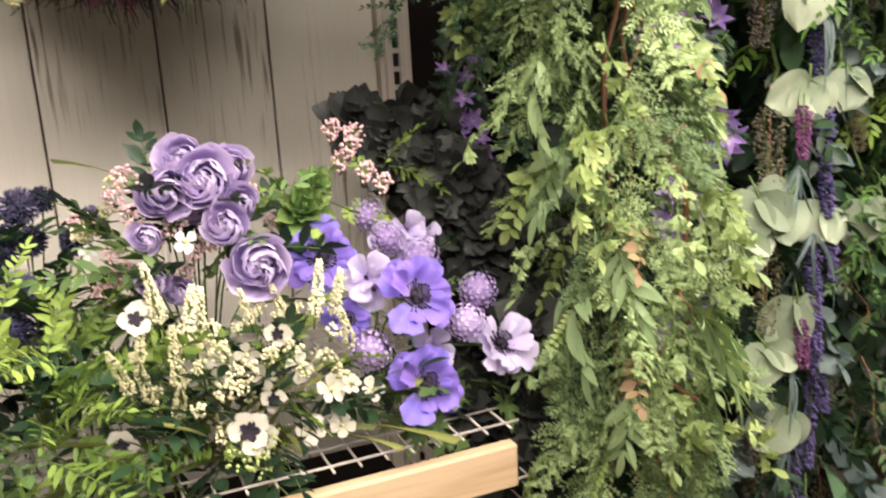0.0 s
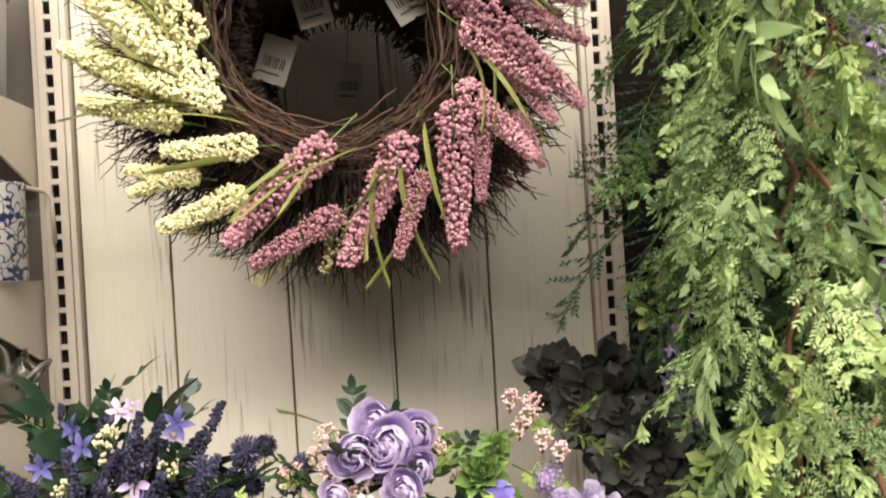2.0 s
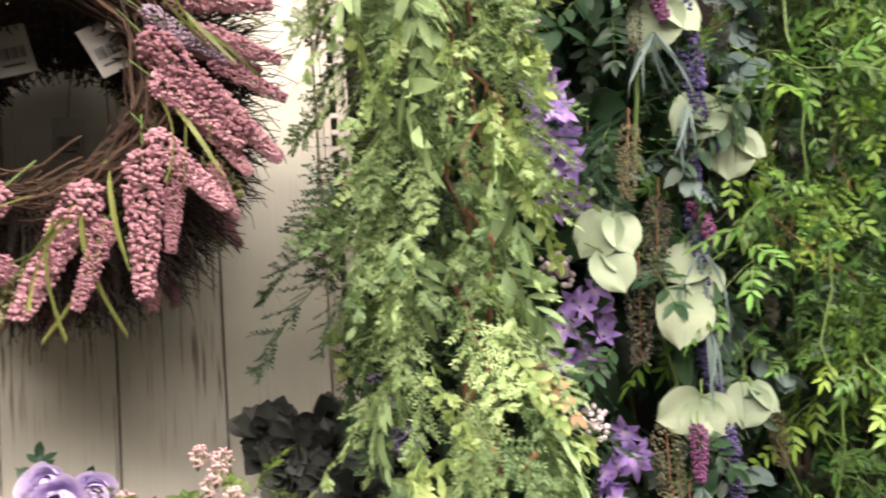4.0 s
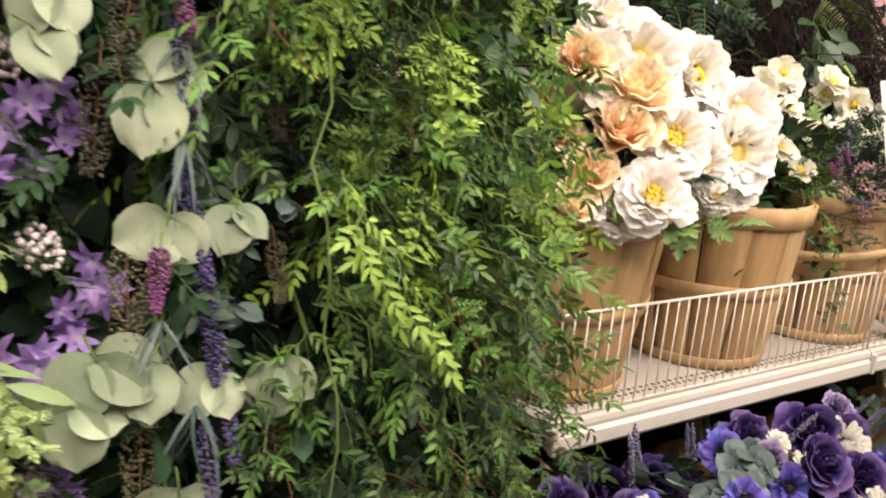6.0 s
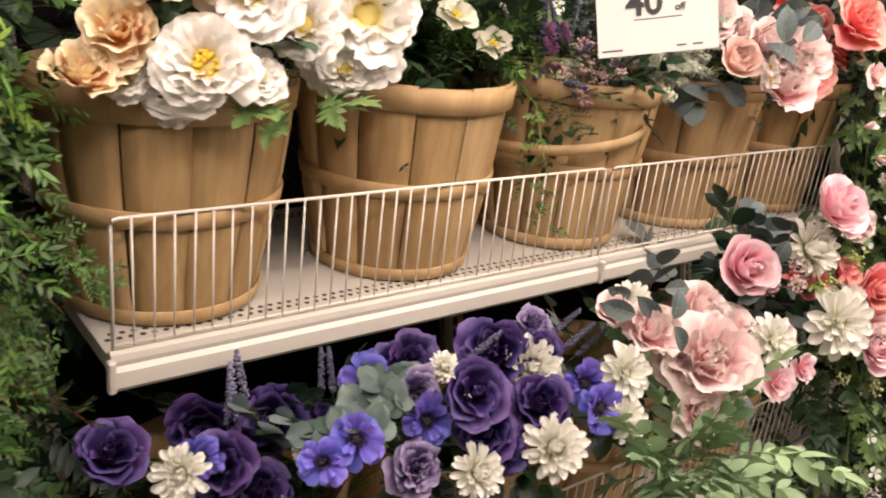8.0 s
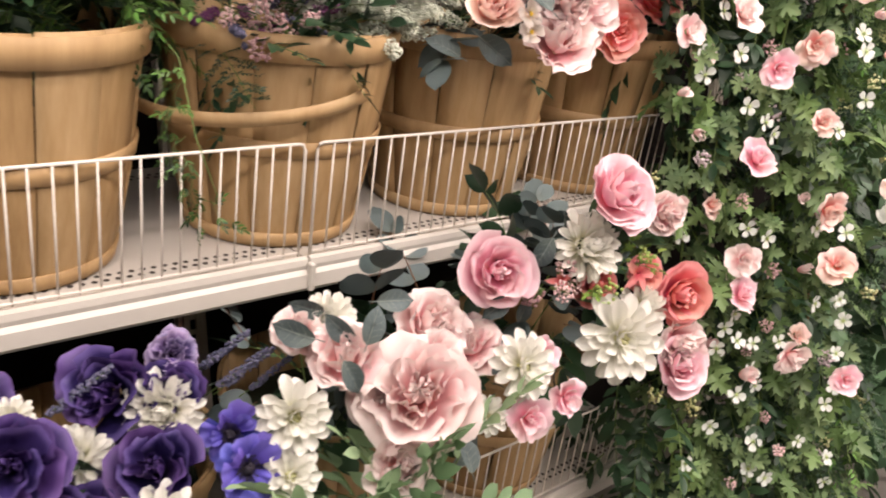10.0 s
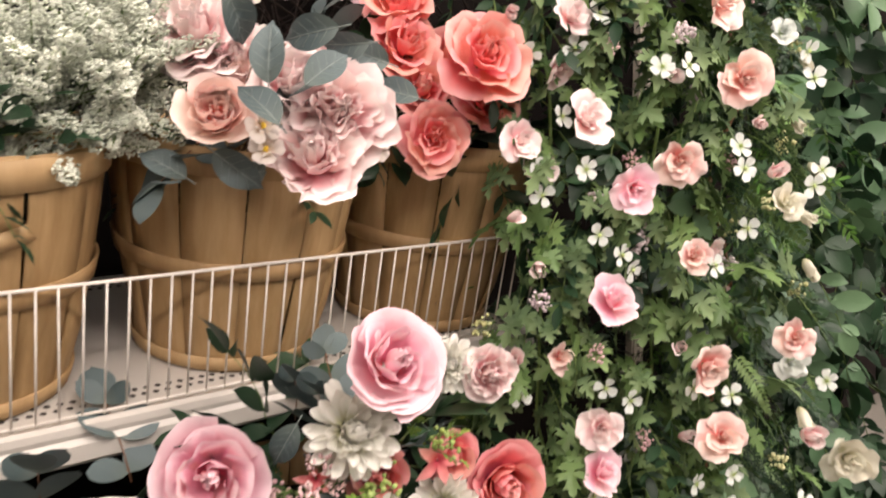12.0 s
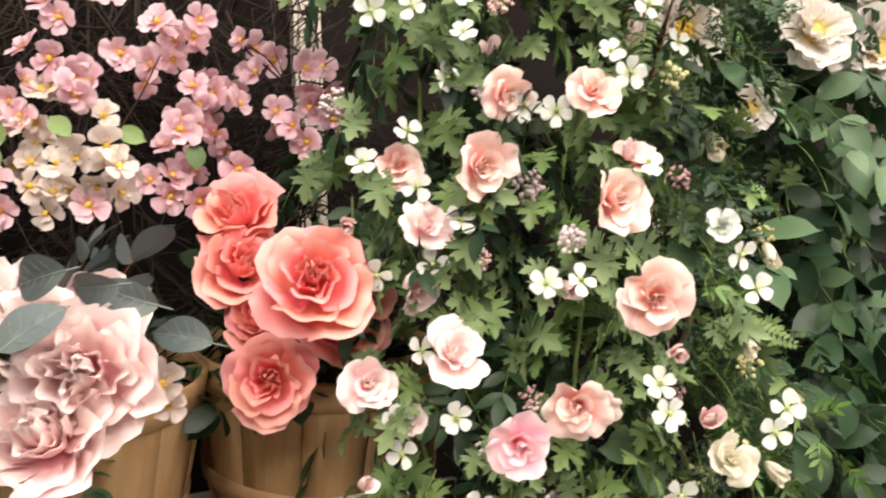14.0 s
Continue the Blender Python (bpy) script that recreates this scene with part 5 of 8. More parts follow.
def sloping_shelf(x0, x1, zlip):
    m = shelf_pose(zlip)
    sh = thing("sloping_shelf", m @ shift((x0 + x1) / 2, 0, 0), "white steel shelf sloping forward with perforated front", "shelf", "sloping shelves")
    g = Geo()
    box(g, x0 + 0.002, x1 - 0.002, 0.012, 0.47, -0.022, 0.0, 0.0, 0, m)
    part("deck", g, SHELF_PAINT, sh, smooth=False)
    g = Geo()
    prism(g, [(0.014, 0.004), (0.006, 0.008), (-0.001, 0.005), (-0.003, -0.004), (-0.002, -0.011), (-0.005, -0.014), (-0.008, -0.017), (-0.010, -0.038), (-0.006, -0.044), (0.014, -0.041)], "x", x0 + 0.002, x1 - 0.002, 0, m)
    part("front_lip", g, SHELF_PAINT, sh, smooth=False)
    g = Geo()
    box(g, x0 - 0.005, x0 + 0.005, -0.015, -0.002, -0.043, 0.002, 0.002, 0, m)
    part("price_rail_joint", g, SHELF_PAINT, sh, smooth=False)
    g = Geo()
    rnd = random.Random(int(x0 * 10))
    n = int((x1 - x0 - 0.02) / 0.0155)
    for row, y in ((0, 0.052), (1, 0.067), (2, 0.42), (3, 0.434)):
        for k in range(n):
            x = x0 + 0.014 + k * 0.0155 + (row % 2) * 0.008
            turned(g, [(0.0042, 0.0003), (0.0042, 0.0007)], 8, 0, m @ shift(x, y, 0))
    part("perforation_strip", g, HOLE_DARK, sh, "rows of small round holes", smooth=False, kind="stuff")
    fence = thing("wire_fence", m @ shift((x0 + x1) / 2, 0.015, 0), "white coated wire shelf fence with upright wires", "shelf fence", "wire shelf fences")
    g = Geo()
    top = 0.180
    a, b = x0 + 0.010, x1 - 0.010
    frame_pts = [(a, 0.015, 0.003), (a, 0.016, top - 0.01), (a + 0.004, 0.016, top - 0.002), (a + 0.010, 0.016, top), (b - 0.010, 0.016, top), (b - 0.004, 0.016, top - 0.002), (b, 0.016, top - 0.01), (b, 0.015, 0.003)]
    tube(g, [m @ Vector(p) for p in frame_pts], 0.0026, sides=6)
    part("frame_wire", g, WIRE_PAINT, fence)
    g = Geo()
    tube(g, [m @ Vector((a, 0.015, 0.010)), m @ Vector((b, 0.015, 0.010))], 0.0022, sides=6)
    part("lower_wire", g, WIRE_PAINT, fence)
    g = Geo()
    tube(g, [(0, 0, 0.006), (0, 0.0, top)], 0.0015, sides=5)
    wire = g.mesh("upright_wire", [WIRE_PAINT])
    n = 34
    for k in range(1, n):
        put("upright_wire", wire, fence, m @ shift(a + (b - a) * k / n, 0.0145, 0) @ rot("Y", rnd.uniform(-0.5, 0.5)))


TOP_LIP, LOW_LIP = 1.100, 0.500
for x0, x1 in ((1.452, 2.366), (2.366, 3.28)):
    sloping_shelf(x0, x1, TOP_LIP)
    sloping_shelf(x0, x1, LOW_LIP)
    g = Geo()
    box(g, x0, x1, 0.86, WALL_Y, 0.0, 0.30, 0.004)
    setting("shelf_base", g, SHELF_PAINT, "white steel base of the shelving", "shelf base")

# ---- bushel baskets ----
BASKET_H, BASKET_R0, BASKET_R1 = 0.332, 0.134, 0.183


def stave_mesh(seed):
    rnd, g = random.Random(seed), Geo()
    half, rows = math.pi / 13 * (0.990 + 0.006 * (seed % 3)), 5
    verts = []
    bow = rnd.uniform(-0.003, 0.003)
    for side in (0, 1):
        for j in range(rows + 1):
            t = j / rows
            r = BASKET_R0 + (BASKET_R1 - BASKET_R0) * t + 0.006 * math.sin(math.pi * t) + bow * math.sin(2 * math.pi * t) - 0.0035 * side
            for i in range(4):
                a = half * (-1 + 2 * i / 3) * (0.982 + 0.018 * math.sin(3 * t + seed))
                verts.append((r * math.sin(a), -r * math.cos(a), BASKET_H * t))
    k, o = 4, 4 * (rows + 1)
    faces = []
    for j in range(rows):
        for i in range(3):
            q = (j * k + i, j * k + i + 1, (j + 1) * k + i + 1, (j + 1) * k + i)
            faces += [q, tuple(o + v for v in q[::-1])]
        faces += [(j * k, (j + 1) * k, o + (j + 1) * k, o + j * k), (j * k + 3, o + j * k + 3, o + (j + 1) * k + 3, (j + 1) * k + 3)]
    e = rows * k
    faces += [(e + i, e + i + 1, o + e + i + 1, o + e + i) for i in range(3)]
    g.add(verts, faces)
    return g.mesh("stave", [STAVE])


STAVES = [stave_mesh(k) for k in range(4)]


def hoop_geo(z0, z1, out, tilt=0.0):
    g = Geo()
    r = lambda z: BASKET_R0 + (BASKET_R1 - BASKET_R0) * z / BASKET_H + 0.006 * math.sin(math.pi * z / BASKET_H)
    turned(g, [(r(z0) + out - 0.003, z0), (r(z0) + out, z0 + 0.001), (r(z1) + out, z1 - 0.001), (r(z1) + out - 0.003, z1), (r(z1) + 0.0005, z1 - 0.0005), (r(z0) + 0.0005, z0 + 0.0005)], 40, 0, None, False)
    return g


HOOPS = {"rim_hoop": hoop_geo(0.292, 0.330, 0.0052).mesh("rim_hoop", [HOOP], False), "middle_hoop": hoop_geo(0.150, 0.176, 0.0045).mesh("middle_hoop", [HOOP], False),
         "base_hoop": hoop_geo(0.002, 0.024, 0.0045).mesh("base_hoop", [HOOP], False)}
for me in HOOPS.values():
    me.polygons.foreach_set("use_smooth", [True] * len(me.polygons))
g = Geo()
turned(g, [(BASKET_R0 - 0.004, 0.004), (BASKET_R0 - 0.004, 0.010)], 28)
BASKET_FLOOR = g.mesh("basket_floor", [STAVE], False)
g = Geo()
turned(g, [(BASKET_R1 - 0.024, 0.245), (BASKET_R1 - 0.03, 0.252), (0.05, 0.262)], 28)
SOIL = g.mesh("foam_filling", [painted("dark_foam", (0.012, 0.02, 0.010), (0.03, 0.04, 0.02), 0.9, 30.0)], False)


def bushel_basket(x, zlip, spin, bail=None, y=0.186):
    m = shelf_pose(zlip, x) @ shift(0, y, 0.001) @ rot("Z", spin)
    b = thing("bushel_basket", m, "tan wooden bushel basket of bent staves with three hoops", "basket", "bushel baskets on the shelves")
    rnd = random.Random(int(x * 100))
    for k in range(13):
        put("stave", STAVES[rnd.randrange(4)], b, m @ rot("Z", 360 * k / 13 + rnd.uniform(-0.8, 0.8)) @ scaled(rnd.uniform(0.994, 1.004)))
    for nm, me in HOOPS.items():
        put(nm, me, b, m @ rot("Z", rnd.uniform(0, 360)) @ rot("X", rnd.uniform(-0.8, 0.8)))
    put("basket_floor", BASKET_FLOOR, b, m)
    put("foam_filling", SOIL, b, m, "dark green foam inside")
    if bail:
        g = Geo()
        pts = [m @ rot("Y", bail) @ Vector((0.186 * math.sin(a), -0.186 * math.cos(a), 0.235)) for a in [radians(-95 + 190 * k / 24) for k in range(25)]]
        nrm = (m @ rot("Y", bail)).to_3x3() @ Vector((0, 0, 1))
        vs, fs = [], []
        for k, p in enumerate(pts):
            o = (p - m.translation) * 1.0
            o = (o - nrm * o.dot(nrm)).normalized()
            vs += [p - nrm * 0.010, p + nrm * 0.010, p + nrm * 0.010 + o * 0.0035, p - nrm * 0.010 + o * 0.0035]
            if k:
                c = 4 * (k - 1)
                fs += [(c + i, c + (i + 1) % 4, c + 4 + (i + 1) % 4, c + 4 + i) for i in range(4)]
        g.add([tuple(v) for v in vs], fs)
        part("bail_handle", g, HOOP, b, "flat wooden carrying band")
    return m


BASKETS = {}
for x, sp, bail in ((1.59, 5, None), (2.0, 13, None), (2.40, 2, -9), (2.775, 20, None), (3.14, 8, None)):
    BASKETS[x] = bushel_basket(x, TOP_LIP, sp, bail)
for x, sp in ((1.64, 9), (2.05, 3), (2.46, 15), (2.87, 6)):
    bushel_basket(x, LOW_LIP, sp)

# ---- heather wreaths stacked on one long hook before the plank panel ----
WX, WZ = 0.100, 1.880
PINK_SPRAYS = ((267, 0.139, -45, 0.85), (270, 0.222, -62, 0.59), (301, 0.158, -60, 0.85), (298, 0.205, -48, 0.52), (323, 0.169, -54, 0.84), (323, 0.213, -59, 0.46), (331, 0.165, -20, 0.62),
               (331, 0.24, -39, 0.36), (345, 0.20, -37, 0.5), (287, 0.199, -48, 0.40))
YELLOW_SPRAYS = ((238, 0.169, -57, 0.52), (213, 0.205, -46, 0.55), (217, 0.156, -58, 0.55), (206, 0.15, -53, 0.62), (228, 0.235, -58, 0.42), (241, 0.221, -40, 0.52), (226, 0.23, -29, 0.4))


def heather_wreath(y, seed, twigs, tufts, rows, label, inner=0.142, thick=2600, outer=0.255):
    rnd = random.Random(seed)
    w = thing("heather_wreath", (WX, y, WZ), label, "wreath", "wreaths on the hook")

    def ring(a, r, dy=0.0):
        return Vector((WX + r * math.cos(a), y + dy, WZ + r * math.sin(a)))

    for k in range(twigs):
        g = Geo()
        a0, r0, y0 = rnd.uniform(0, 6.28), rnd.uniform(0.126, 0.176), rnd.uniform(-0.05, 0.045)
        span, dr, dy = rnd.uniform(0.8, 2.0), rnd.uniform(-0.015, 0.015), rnd.uniform(-0.02, 0.02)
        tube(g, [ring(a0 + span * q / 12, r0 + dr * q / 12 + 0.005 * math.sin(q), y0 + dy * q / 12) for q in range(13)], rnd.uniform(0.0016, 0.0032), 0.0012, 5)
        part("vine_twig", g, TWIG, w)
    for q in range(20):
        g = Geo()
        for k in range(36):
            a, r, y0 = 6.283 * (q + rnd.random()) / 20, rnd.uniform(0.126, 0.182), rnd.uniform(-0.055, 0.045)
            span, dr = rnd.uniform(0.10, 0.26), rnd.uniform(-0.018, 0.018)
            tube(g, [ring(a + span * i / 3, r + dr * i / 3 + rnd.uniform(-0.002, 0.002), y0 + rnd.uniform(-0.004, 0.004)) for i in range(4)], rnd.uniform(0.001, 0.002), 0.0007, 4)
        part("twig_tuft", g, TWIG, w)
    for q in range(tufts):
        g = Geo()
        for k in range(thick // tufts):
            a, r = 6.283 * (q + rnd.random()) / tufts, rnd.uniform(inner, outer)
            ln, sw = rnd.uniform(0.04, 0.085), rnd.uniform(-1.4, 0.8)
            p = ring(a, r, rnd.uniform(-0.03, 0.05))
            pts = [p]
            for i in range(4):
                a2 = a + sw * i / 4 + rnd.uniform(-0.4, 0.4)
                p = p + Vector((math.cos(a2) * ln / 4, rnd.uniform(-0.007, 0.007), math.sin(a2) * ln / 4))
                pts.append(p)
            tube(g, pts, rnd.uniform(0.0008, 0.0018), 0.0005, 3)
        part("twig_tuft", g, TWIG_DARK, w)
    for k in range(rows * 4):
        g = Geo()
        a = rnd.uniform(0, 6.28) if k % 3 == 0 else rnd.uniform(3.6, 5.8)
        p, pts = ring(a, rnd.uniform(0.24, 0.28), rnd.uniform(-0.02, 0.03)), []
        for i in range(6):
            pts.append(p)
            p = p + Vector((math.cos(a) * 0.008 + rnd.gauss(0, 0.0035), rnd.gauss(0, 0.003), math.sin(a) * 0.008 + rnd.gauss(0, 0.0035)))
        tube(g, pts, 0.0013, 0.0006, 4)
        part("loose_twig", g, TWIG_DARK, w)

    def spike(meshes, deg, r, lean, size, dy):
        a = radians(deg)
        d = a + radians(lean)
        put("heather_spike", rnd.choice(meshes), w, growing(ring(a, r, dy), (math.cos(d), rnd.uniform(-0.15, 0.1), math.sin(d)), size, rnd.uniform(0, 360)))

    if rows > 9:
        for kind, sprays in ((H_PINK, PINK_SPRAYS), (H_YELLOW, YELLOW_SPRAYS)):
            for deg, r, lean, size in sprays:
                spike(kind, deg, r, lean, size, rnd.uniform(-0.065, -0.045))
    for k in range(rows):
        deg = 360 / rows * k + 8
        if rows > 9 and 205 < deg < 345:
            if k % 2 == 0:
                spike(H_DRY, deg, 0.225, rnd.uniform(-50, -10), 0.7, -0.02)
            continue
        yellow, grey = 95 < deg < 246, 10 < deg < 70
        kind = H_YELLOW if yellow else (H_GREY if grey else H_PINK)
        spike(kind, deg + rnd.uniform(-8, 8), rnd.uniform(0.145, 0.17), rnd.uniform(-62, -30), rnd.uniform(0.6, 0.85), -0.055)
        spike(kind, deg + 180 / rows + rnd.uniform(-4, 4), rnd.uniform(0.195, 0.225), rnd.uniform(-55, -20), rnd.uniform(0.45, 0.6), -0.04)
        spike(H_PINK if grey and deg < 45 else kind, deg + 90 / rows, rnd.uniform(0.17, 0.21), rnd.uniform(-55, -25), rnd.uniform(0.5, 0.7), -0.03)
    for k in range(rows * 2):
        a = rnd.uniform(0, 6.28)
        d = a + rnd.uniform(-1.5, -0.4)
        put("grass_leaf", rnd.choice(BLADES), w, growing(ring(a, rnd.uniform(0.15, 0.2), -0.06), (math.cos(d), rnd.uniform(-0.4, -0.1), math.sin(d)), rnd.uniform(0.45, 0.7), rnd.uniform(-70, 70)))


heather_wreath(0.945, 3, 130, 44, 22, "round twig wreath with yellow and pink heather spikes")
for n, wy in enumerate((1.03, 1.12, 1.21, 1.30)):
    heather_wreath(wy, 4 + n, 34, 16, 5, "round twig wreath hanging behind another on the hook", 0.108, 3400, 0.228)
hook = thing("wreath_hook", (WX, WALL_Y, 2.06), "long steel display hook holding the wreaths", "hook")
g = Geo()
tube(g, [(WX, WALL_Y + 0.003, 2.05), (WX, 0.88, 2.045), (WX, 0.865, 2.05), (WX, 0.86, 2.07)], 0.0035, sides=6)
part("hook_rod", g, BLACK_WIRE, hook)
TAG = painted("grey_price_card", (0.36, 0.34, 0.29), (0.45, 0.43, 0.38), 0.4)
TAG_INK = painted("tag_ink", (0.05, 0.05, 0.05), (0.08, 0.08, 0.08), 0.6)
for x, z, tilt, ty in ((0.007, 1.896, 20, 1.14), (0.065, 1.965, -14, 1.10), (0.191, 1.944, -28, 1.02), (0.105, 1.892, 2, 1.30), (0.222, 1.985, 12, 0.99)):
    tg = thing("price_tag", (x, ty, z), "small grey card tag hanging inside the wreath", "price tag", "price tags behind the wreath")
    g = Geo()
    box(g, -0.024, 0.024, -0.001, 0.001, -0.034, 0.034, 0.0, 0, shift(x, ty, z) @ rot("Y", tilt))
    part("card", g, TAG, tg, smooth=False)
    g = Geo()
    for n in range(9):
        box(g, -0.016 + 0.0036 * n, -0.0145 + 0.0036 * n + 0.0006 * (n % 3), -0.0016, -0.0012, -0.012, 0.004, 0.0, 0, shift(x, ty, z) @ rot("Y", tilt))
    box(g, -0.016, 0.012, -0.0016, -0.0012, -0.022, -0.019, 0.0, 0, shift(x, ty, z) @ rot("Y", tilt))
    part("printed_bars", g, TAG_INK, tg, "dark printed bars", smooth=False, kind="stuff")
    g = Geo()
    tube(g, [(x, ty, z + 0.034), (x + 0.01, ty, 2.045)], 0.0008, sides=4)
    part("string", g, TWIG, tg)

# ---- wire rack with a wooden front, under the plank panel ----
rack = thing("wire_rack", (0.1, 0.95, 1.06), "black wire grid rack with a pale wooden front board", "display rack")
g = Geo()
box(g, -0.38, 0.43, 0.765, 0.783, 1.025, 1.078, 0.003)
part("front_board", g, PALE_WOOD, rack, "pale pine front board", smooth=False)
g = Geo()
tube(g, [(0, 0.79, 1.085), (0, 1.36, 1.085)], 0.0016, sides=5)
rod = g.mesh("grid_wire", [WIRE_PAINT])
for k in range(28):
    put("grid_wire", rod, rack, shift(-0.375 + 0.03 * k, 0, 0))
g = Geo()
tube(g, [(-0.385, 0, 1.088), (0.45, 0, 1.088)], 0.0016, sides=5)
rod = g.mesh("grid_wire_long", [WIRE_PAINT])
for k in range(14):
    put("grid_wire", rod, rack, shift(0, 0.80 + 0.042 * k, 0))
for k in range(5):
    g = Geo()
    tube(g, [(-0.385, 0.79, 0.86 + 0.04 * k), (0.455, 0.79, 0.86 + 0.04 * k), (0.455, 1.36, 0.86 + 0.04 * k)], 0.0016, sides=5)
    part("side_wire", g, WIRE_PAINT, rack)
g = Geo()
box(g, -0.385, 0.45, 0.80, 1.37, 0.80, 0.815)
part("tray", g, DARK_PANEL, rack, "dark tray", smooth=False)

# ---- bunches on the rack ----
b = thing("flower_bunch", (0.13, 0.95, 1.09), "bunch of lavender ranunculus with tiny pink filler", "artificial flowers", "flower bunches on the rack")
RANUNCULUS = [(0.098, 0.880, 1.385, 0.062), (0.141, 0.880, 1.392, 0.068), (0.172, 0.870, 1.366, 0.046), (0.155, 0.850, 1.349, 0.050), (0.178, 0.835, 1.307, 0.070), (0.079, 0.870, 1.345, 0.036), (0.126, 0.910, 1.409, 0.056), (0.170, 0.905, 1.396, 0.056), (0.080, 0.870, 1.297, 0.036), (0.131, 0.900, 1.365, 0.050), (0.104, 0.880, 1.279, 0.036)]
heads(b, "ranunculus", RANUNCULUS, (-0.2, -1, 0.35), 0.3, 1.34)
stems(b, (0.13, 0.97, 1.09), RANUNCULUS)
fill(b, FILL_GREEN + ASH_MID, 26, (0.12, 0.94, 1.27), (0.09, 0.07, 0.11), seed=5)
fill(b, B_PINK, 26, (0.11, 0.935, 1.33), (0.12, 0.05, 0.08), "filler_flower", seed=6, size=(0.6, 1.0))
heads(b, "white_blossom", [(0.11, 0.83, 1.342, 0.026), (0.022, 0.91, 1.329, 0.02)])
fill(b, B_YELLOW + B_CREAM, 8, (0.05, 0.95, 1.37), (0.07, 0.03, 0.04), "filler_flower", seed=8, size=(0.6, 0.9))
put("grass_leaf", BLADES[0], b, growing((0.10, 0.98, 1.36), (-0.5, 0.2, 0.8), 0.55))

b = thing("flower_bunch", (0.33, 0.96, 1.09), "bunch of violet anemones with lilac floret heads", "artificial flowers", "flower bunches on the rack")
ANEMONES = [(0.253, 0.87, 1.296, 0.082), (0.332, 0.80, 1.257, 0.092), (0.332, 0.79, 1.161, 0.090), (0.265, 0.83, 1.235, 0.05)]
PALE = [(0.43, 0.80, 1.184, 0.088), (0.362, 0.89, 1.31, 0.055)]
heads(b, "anemone", ANEMONES, (-0.15, -1, 0.35), 0.12, 1.0)
heads(b, "pale_anemone", PALE[:1], (0.1, -0.9, 0.65), 0.15, 0.92)
heads(b, "pale_open", [(0.29, 0.83, 1.278, 0.06), (0.356, 0.82, 1.189, 0.05), (0.362, 0.89, 1.31, 0.05), (0.385, 0.90, 1.30, 0.045), (0.34, 0.90, 1.30, 0.045), (0.30, 0.84, 1.26, 0.045)], (-0.2, -1, 0.4), 0.4, 1.1)
for x, y, z, s in ((0.325, 0.92, 1.328, 0.046), (0.361, 0.86, 1.281, 0.056), (0.415, 0.82, 1.245, 0.048), (0.39, 0.80, 1.218, 0.047), (0.278, 0.80, 1.207, 0.05), (0.329, 0.87, 1.308, 0.04)):
    put("floret_head", dice.choice(LILAC_HEADS), b, facing((x, y, z), (0, -1, 0.4), s, dice.uniform(0, 90)))
stems(b, (0.33, 0.98, 1.09), ANEMONES + PALE)
fill(b, FILL_GREEN + ASH_MID, 20, (0.33, 0.95, 1.20), (0.09, 0.05, 0.10), seed=9, size=(0.6, 0.9))
fill(b, HAW_MID, 9, (0.40, 0.84, 1.14), (0.06, 0.05, 0.04), seed=10)
fill(b, HAW_MID, 5, (0.37, 0.85, 1.09), (0.06, 0.03, 0.02), seed=11, up=-0.1, size=(0.6, 0.8))
heads(b, "rosette", [(0.244, 0.90, 1.345, 0.075), (0.235, 0.90, 1.315, 0.06), (0.262, 0.91, 1.37, 0.05)], (-0.1, -0.9, 0.5))
fill(b, PARSLEY, 8, (0.25, 0.92, 1.36), (0.05, 0.03, 0.04), seed=12)
for p in ((0.279, 0.89, 1.415), (0.298, 0.89, 1.395), (0.290, 0.90, 1.38), (0.314, 0.89, 1.366), (0.333, 0.89, 1.351), (0.305, 0.89, 1.41)):
    put("filler_flower", dice.choice(B_PINK_LOOSE), b, growing(p, (0.1, -0.2, 1), 0.9))
fill(b, ASH, 3, (0.335, 0.90, 1.385), (0.03, 0.01, 0.02), seed=13, up=0.9, size=(0.5, 0.7))

b = thing("flower_bunch", (0.15, 0.86, 1.09), "bunch of cream pansies and blossom with grass", "artificial flowers", "flower bunches on the rack")
heads(b, "cream_blossom", [(0.13, 0.80, 1.219, 0.036), (0.203, 0.78, 1.144, 0.036), (0.227, 0.78, 1.182, 0.034), (0.197, 0.78, 1.212, 0.034), (0.271, 0.78, 1.172, 0.03),
                          (0.248, 0.78, 1.183, 0.026), (0.15, 0.79, 1.232, 0.03), (0.165, 0.79, 1.205, 0.03), (0.115, 0.80, 1.235, 0.03), (0.235, 0.78, 1.14, 0.03)], (-0.1, -1, 0.3), 0.6, 0.95)
heads(b, "pansy", [(0.143, 0.785, 1.154, 0.046), (0.054, 0.80, 1.282, 0.034), (0.026, 0.82, 1.153, 0.036), (0.181, 0.79, 1.247, 0.03), (0.155, 0.79, 1.145, 0.036), (0.17, 0.79, 1.18, 0.03)], (-0.1, -1, 0.25), 0.2, 1.05)
for x, y, z in ((0.053, 0.80, 1.24), (0.095, 0.80, 1.25), (0.042, 0.80, 1.21), (0.076, 0.80, 1.275), (0.079, 0.80, 1.175), (0.223, 0.80, 1.255), (0.258, 0.80, 1.215), (0.11, 0.82, 1.24), (0.06, 0.82, 1.19), (0.20, 0.81, 1.24), (0.245, 0.81, 1.25), (0.16, 0.81, 1.255), (0.085, 0.79, 1.21)):
    put("cream_spike", dice.choice(CREAM_SPIKES), b, growing((x, y, z), (dice.uniform(-0.35, 0.25), dice.uniform(-0.4, 0.2), 1), dice.uniform(0.8, 1.15)))
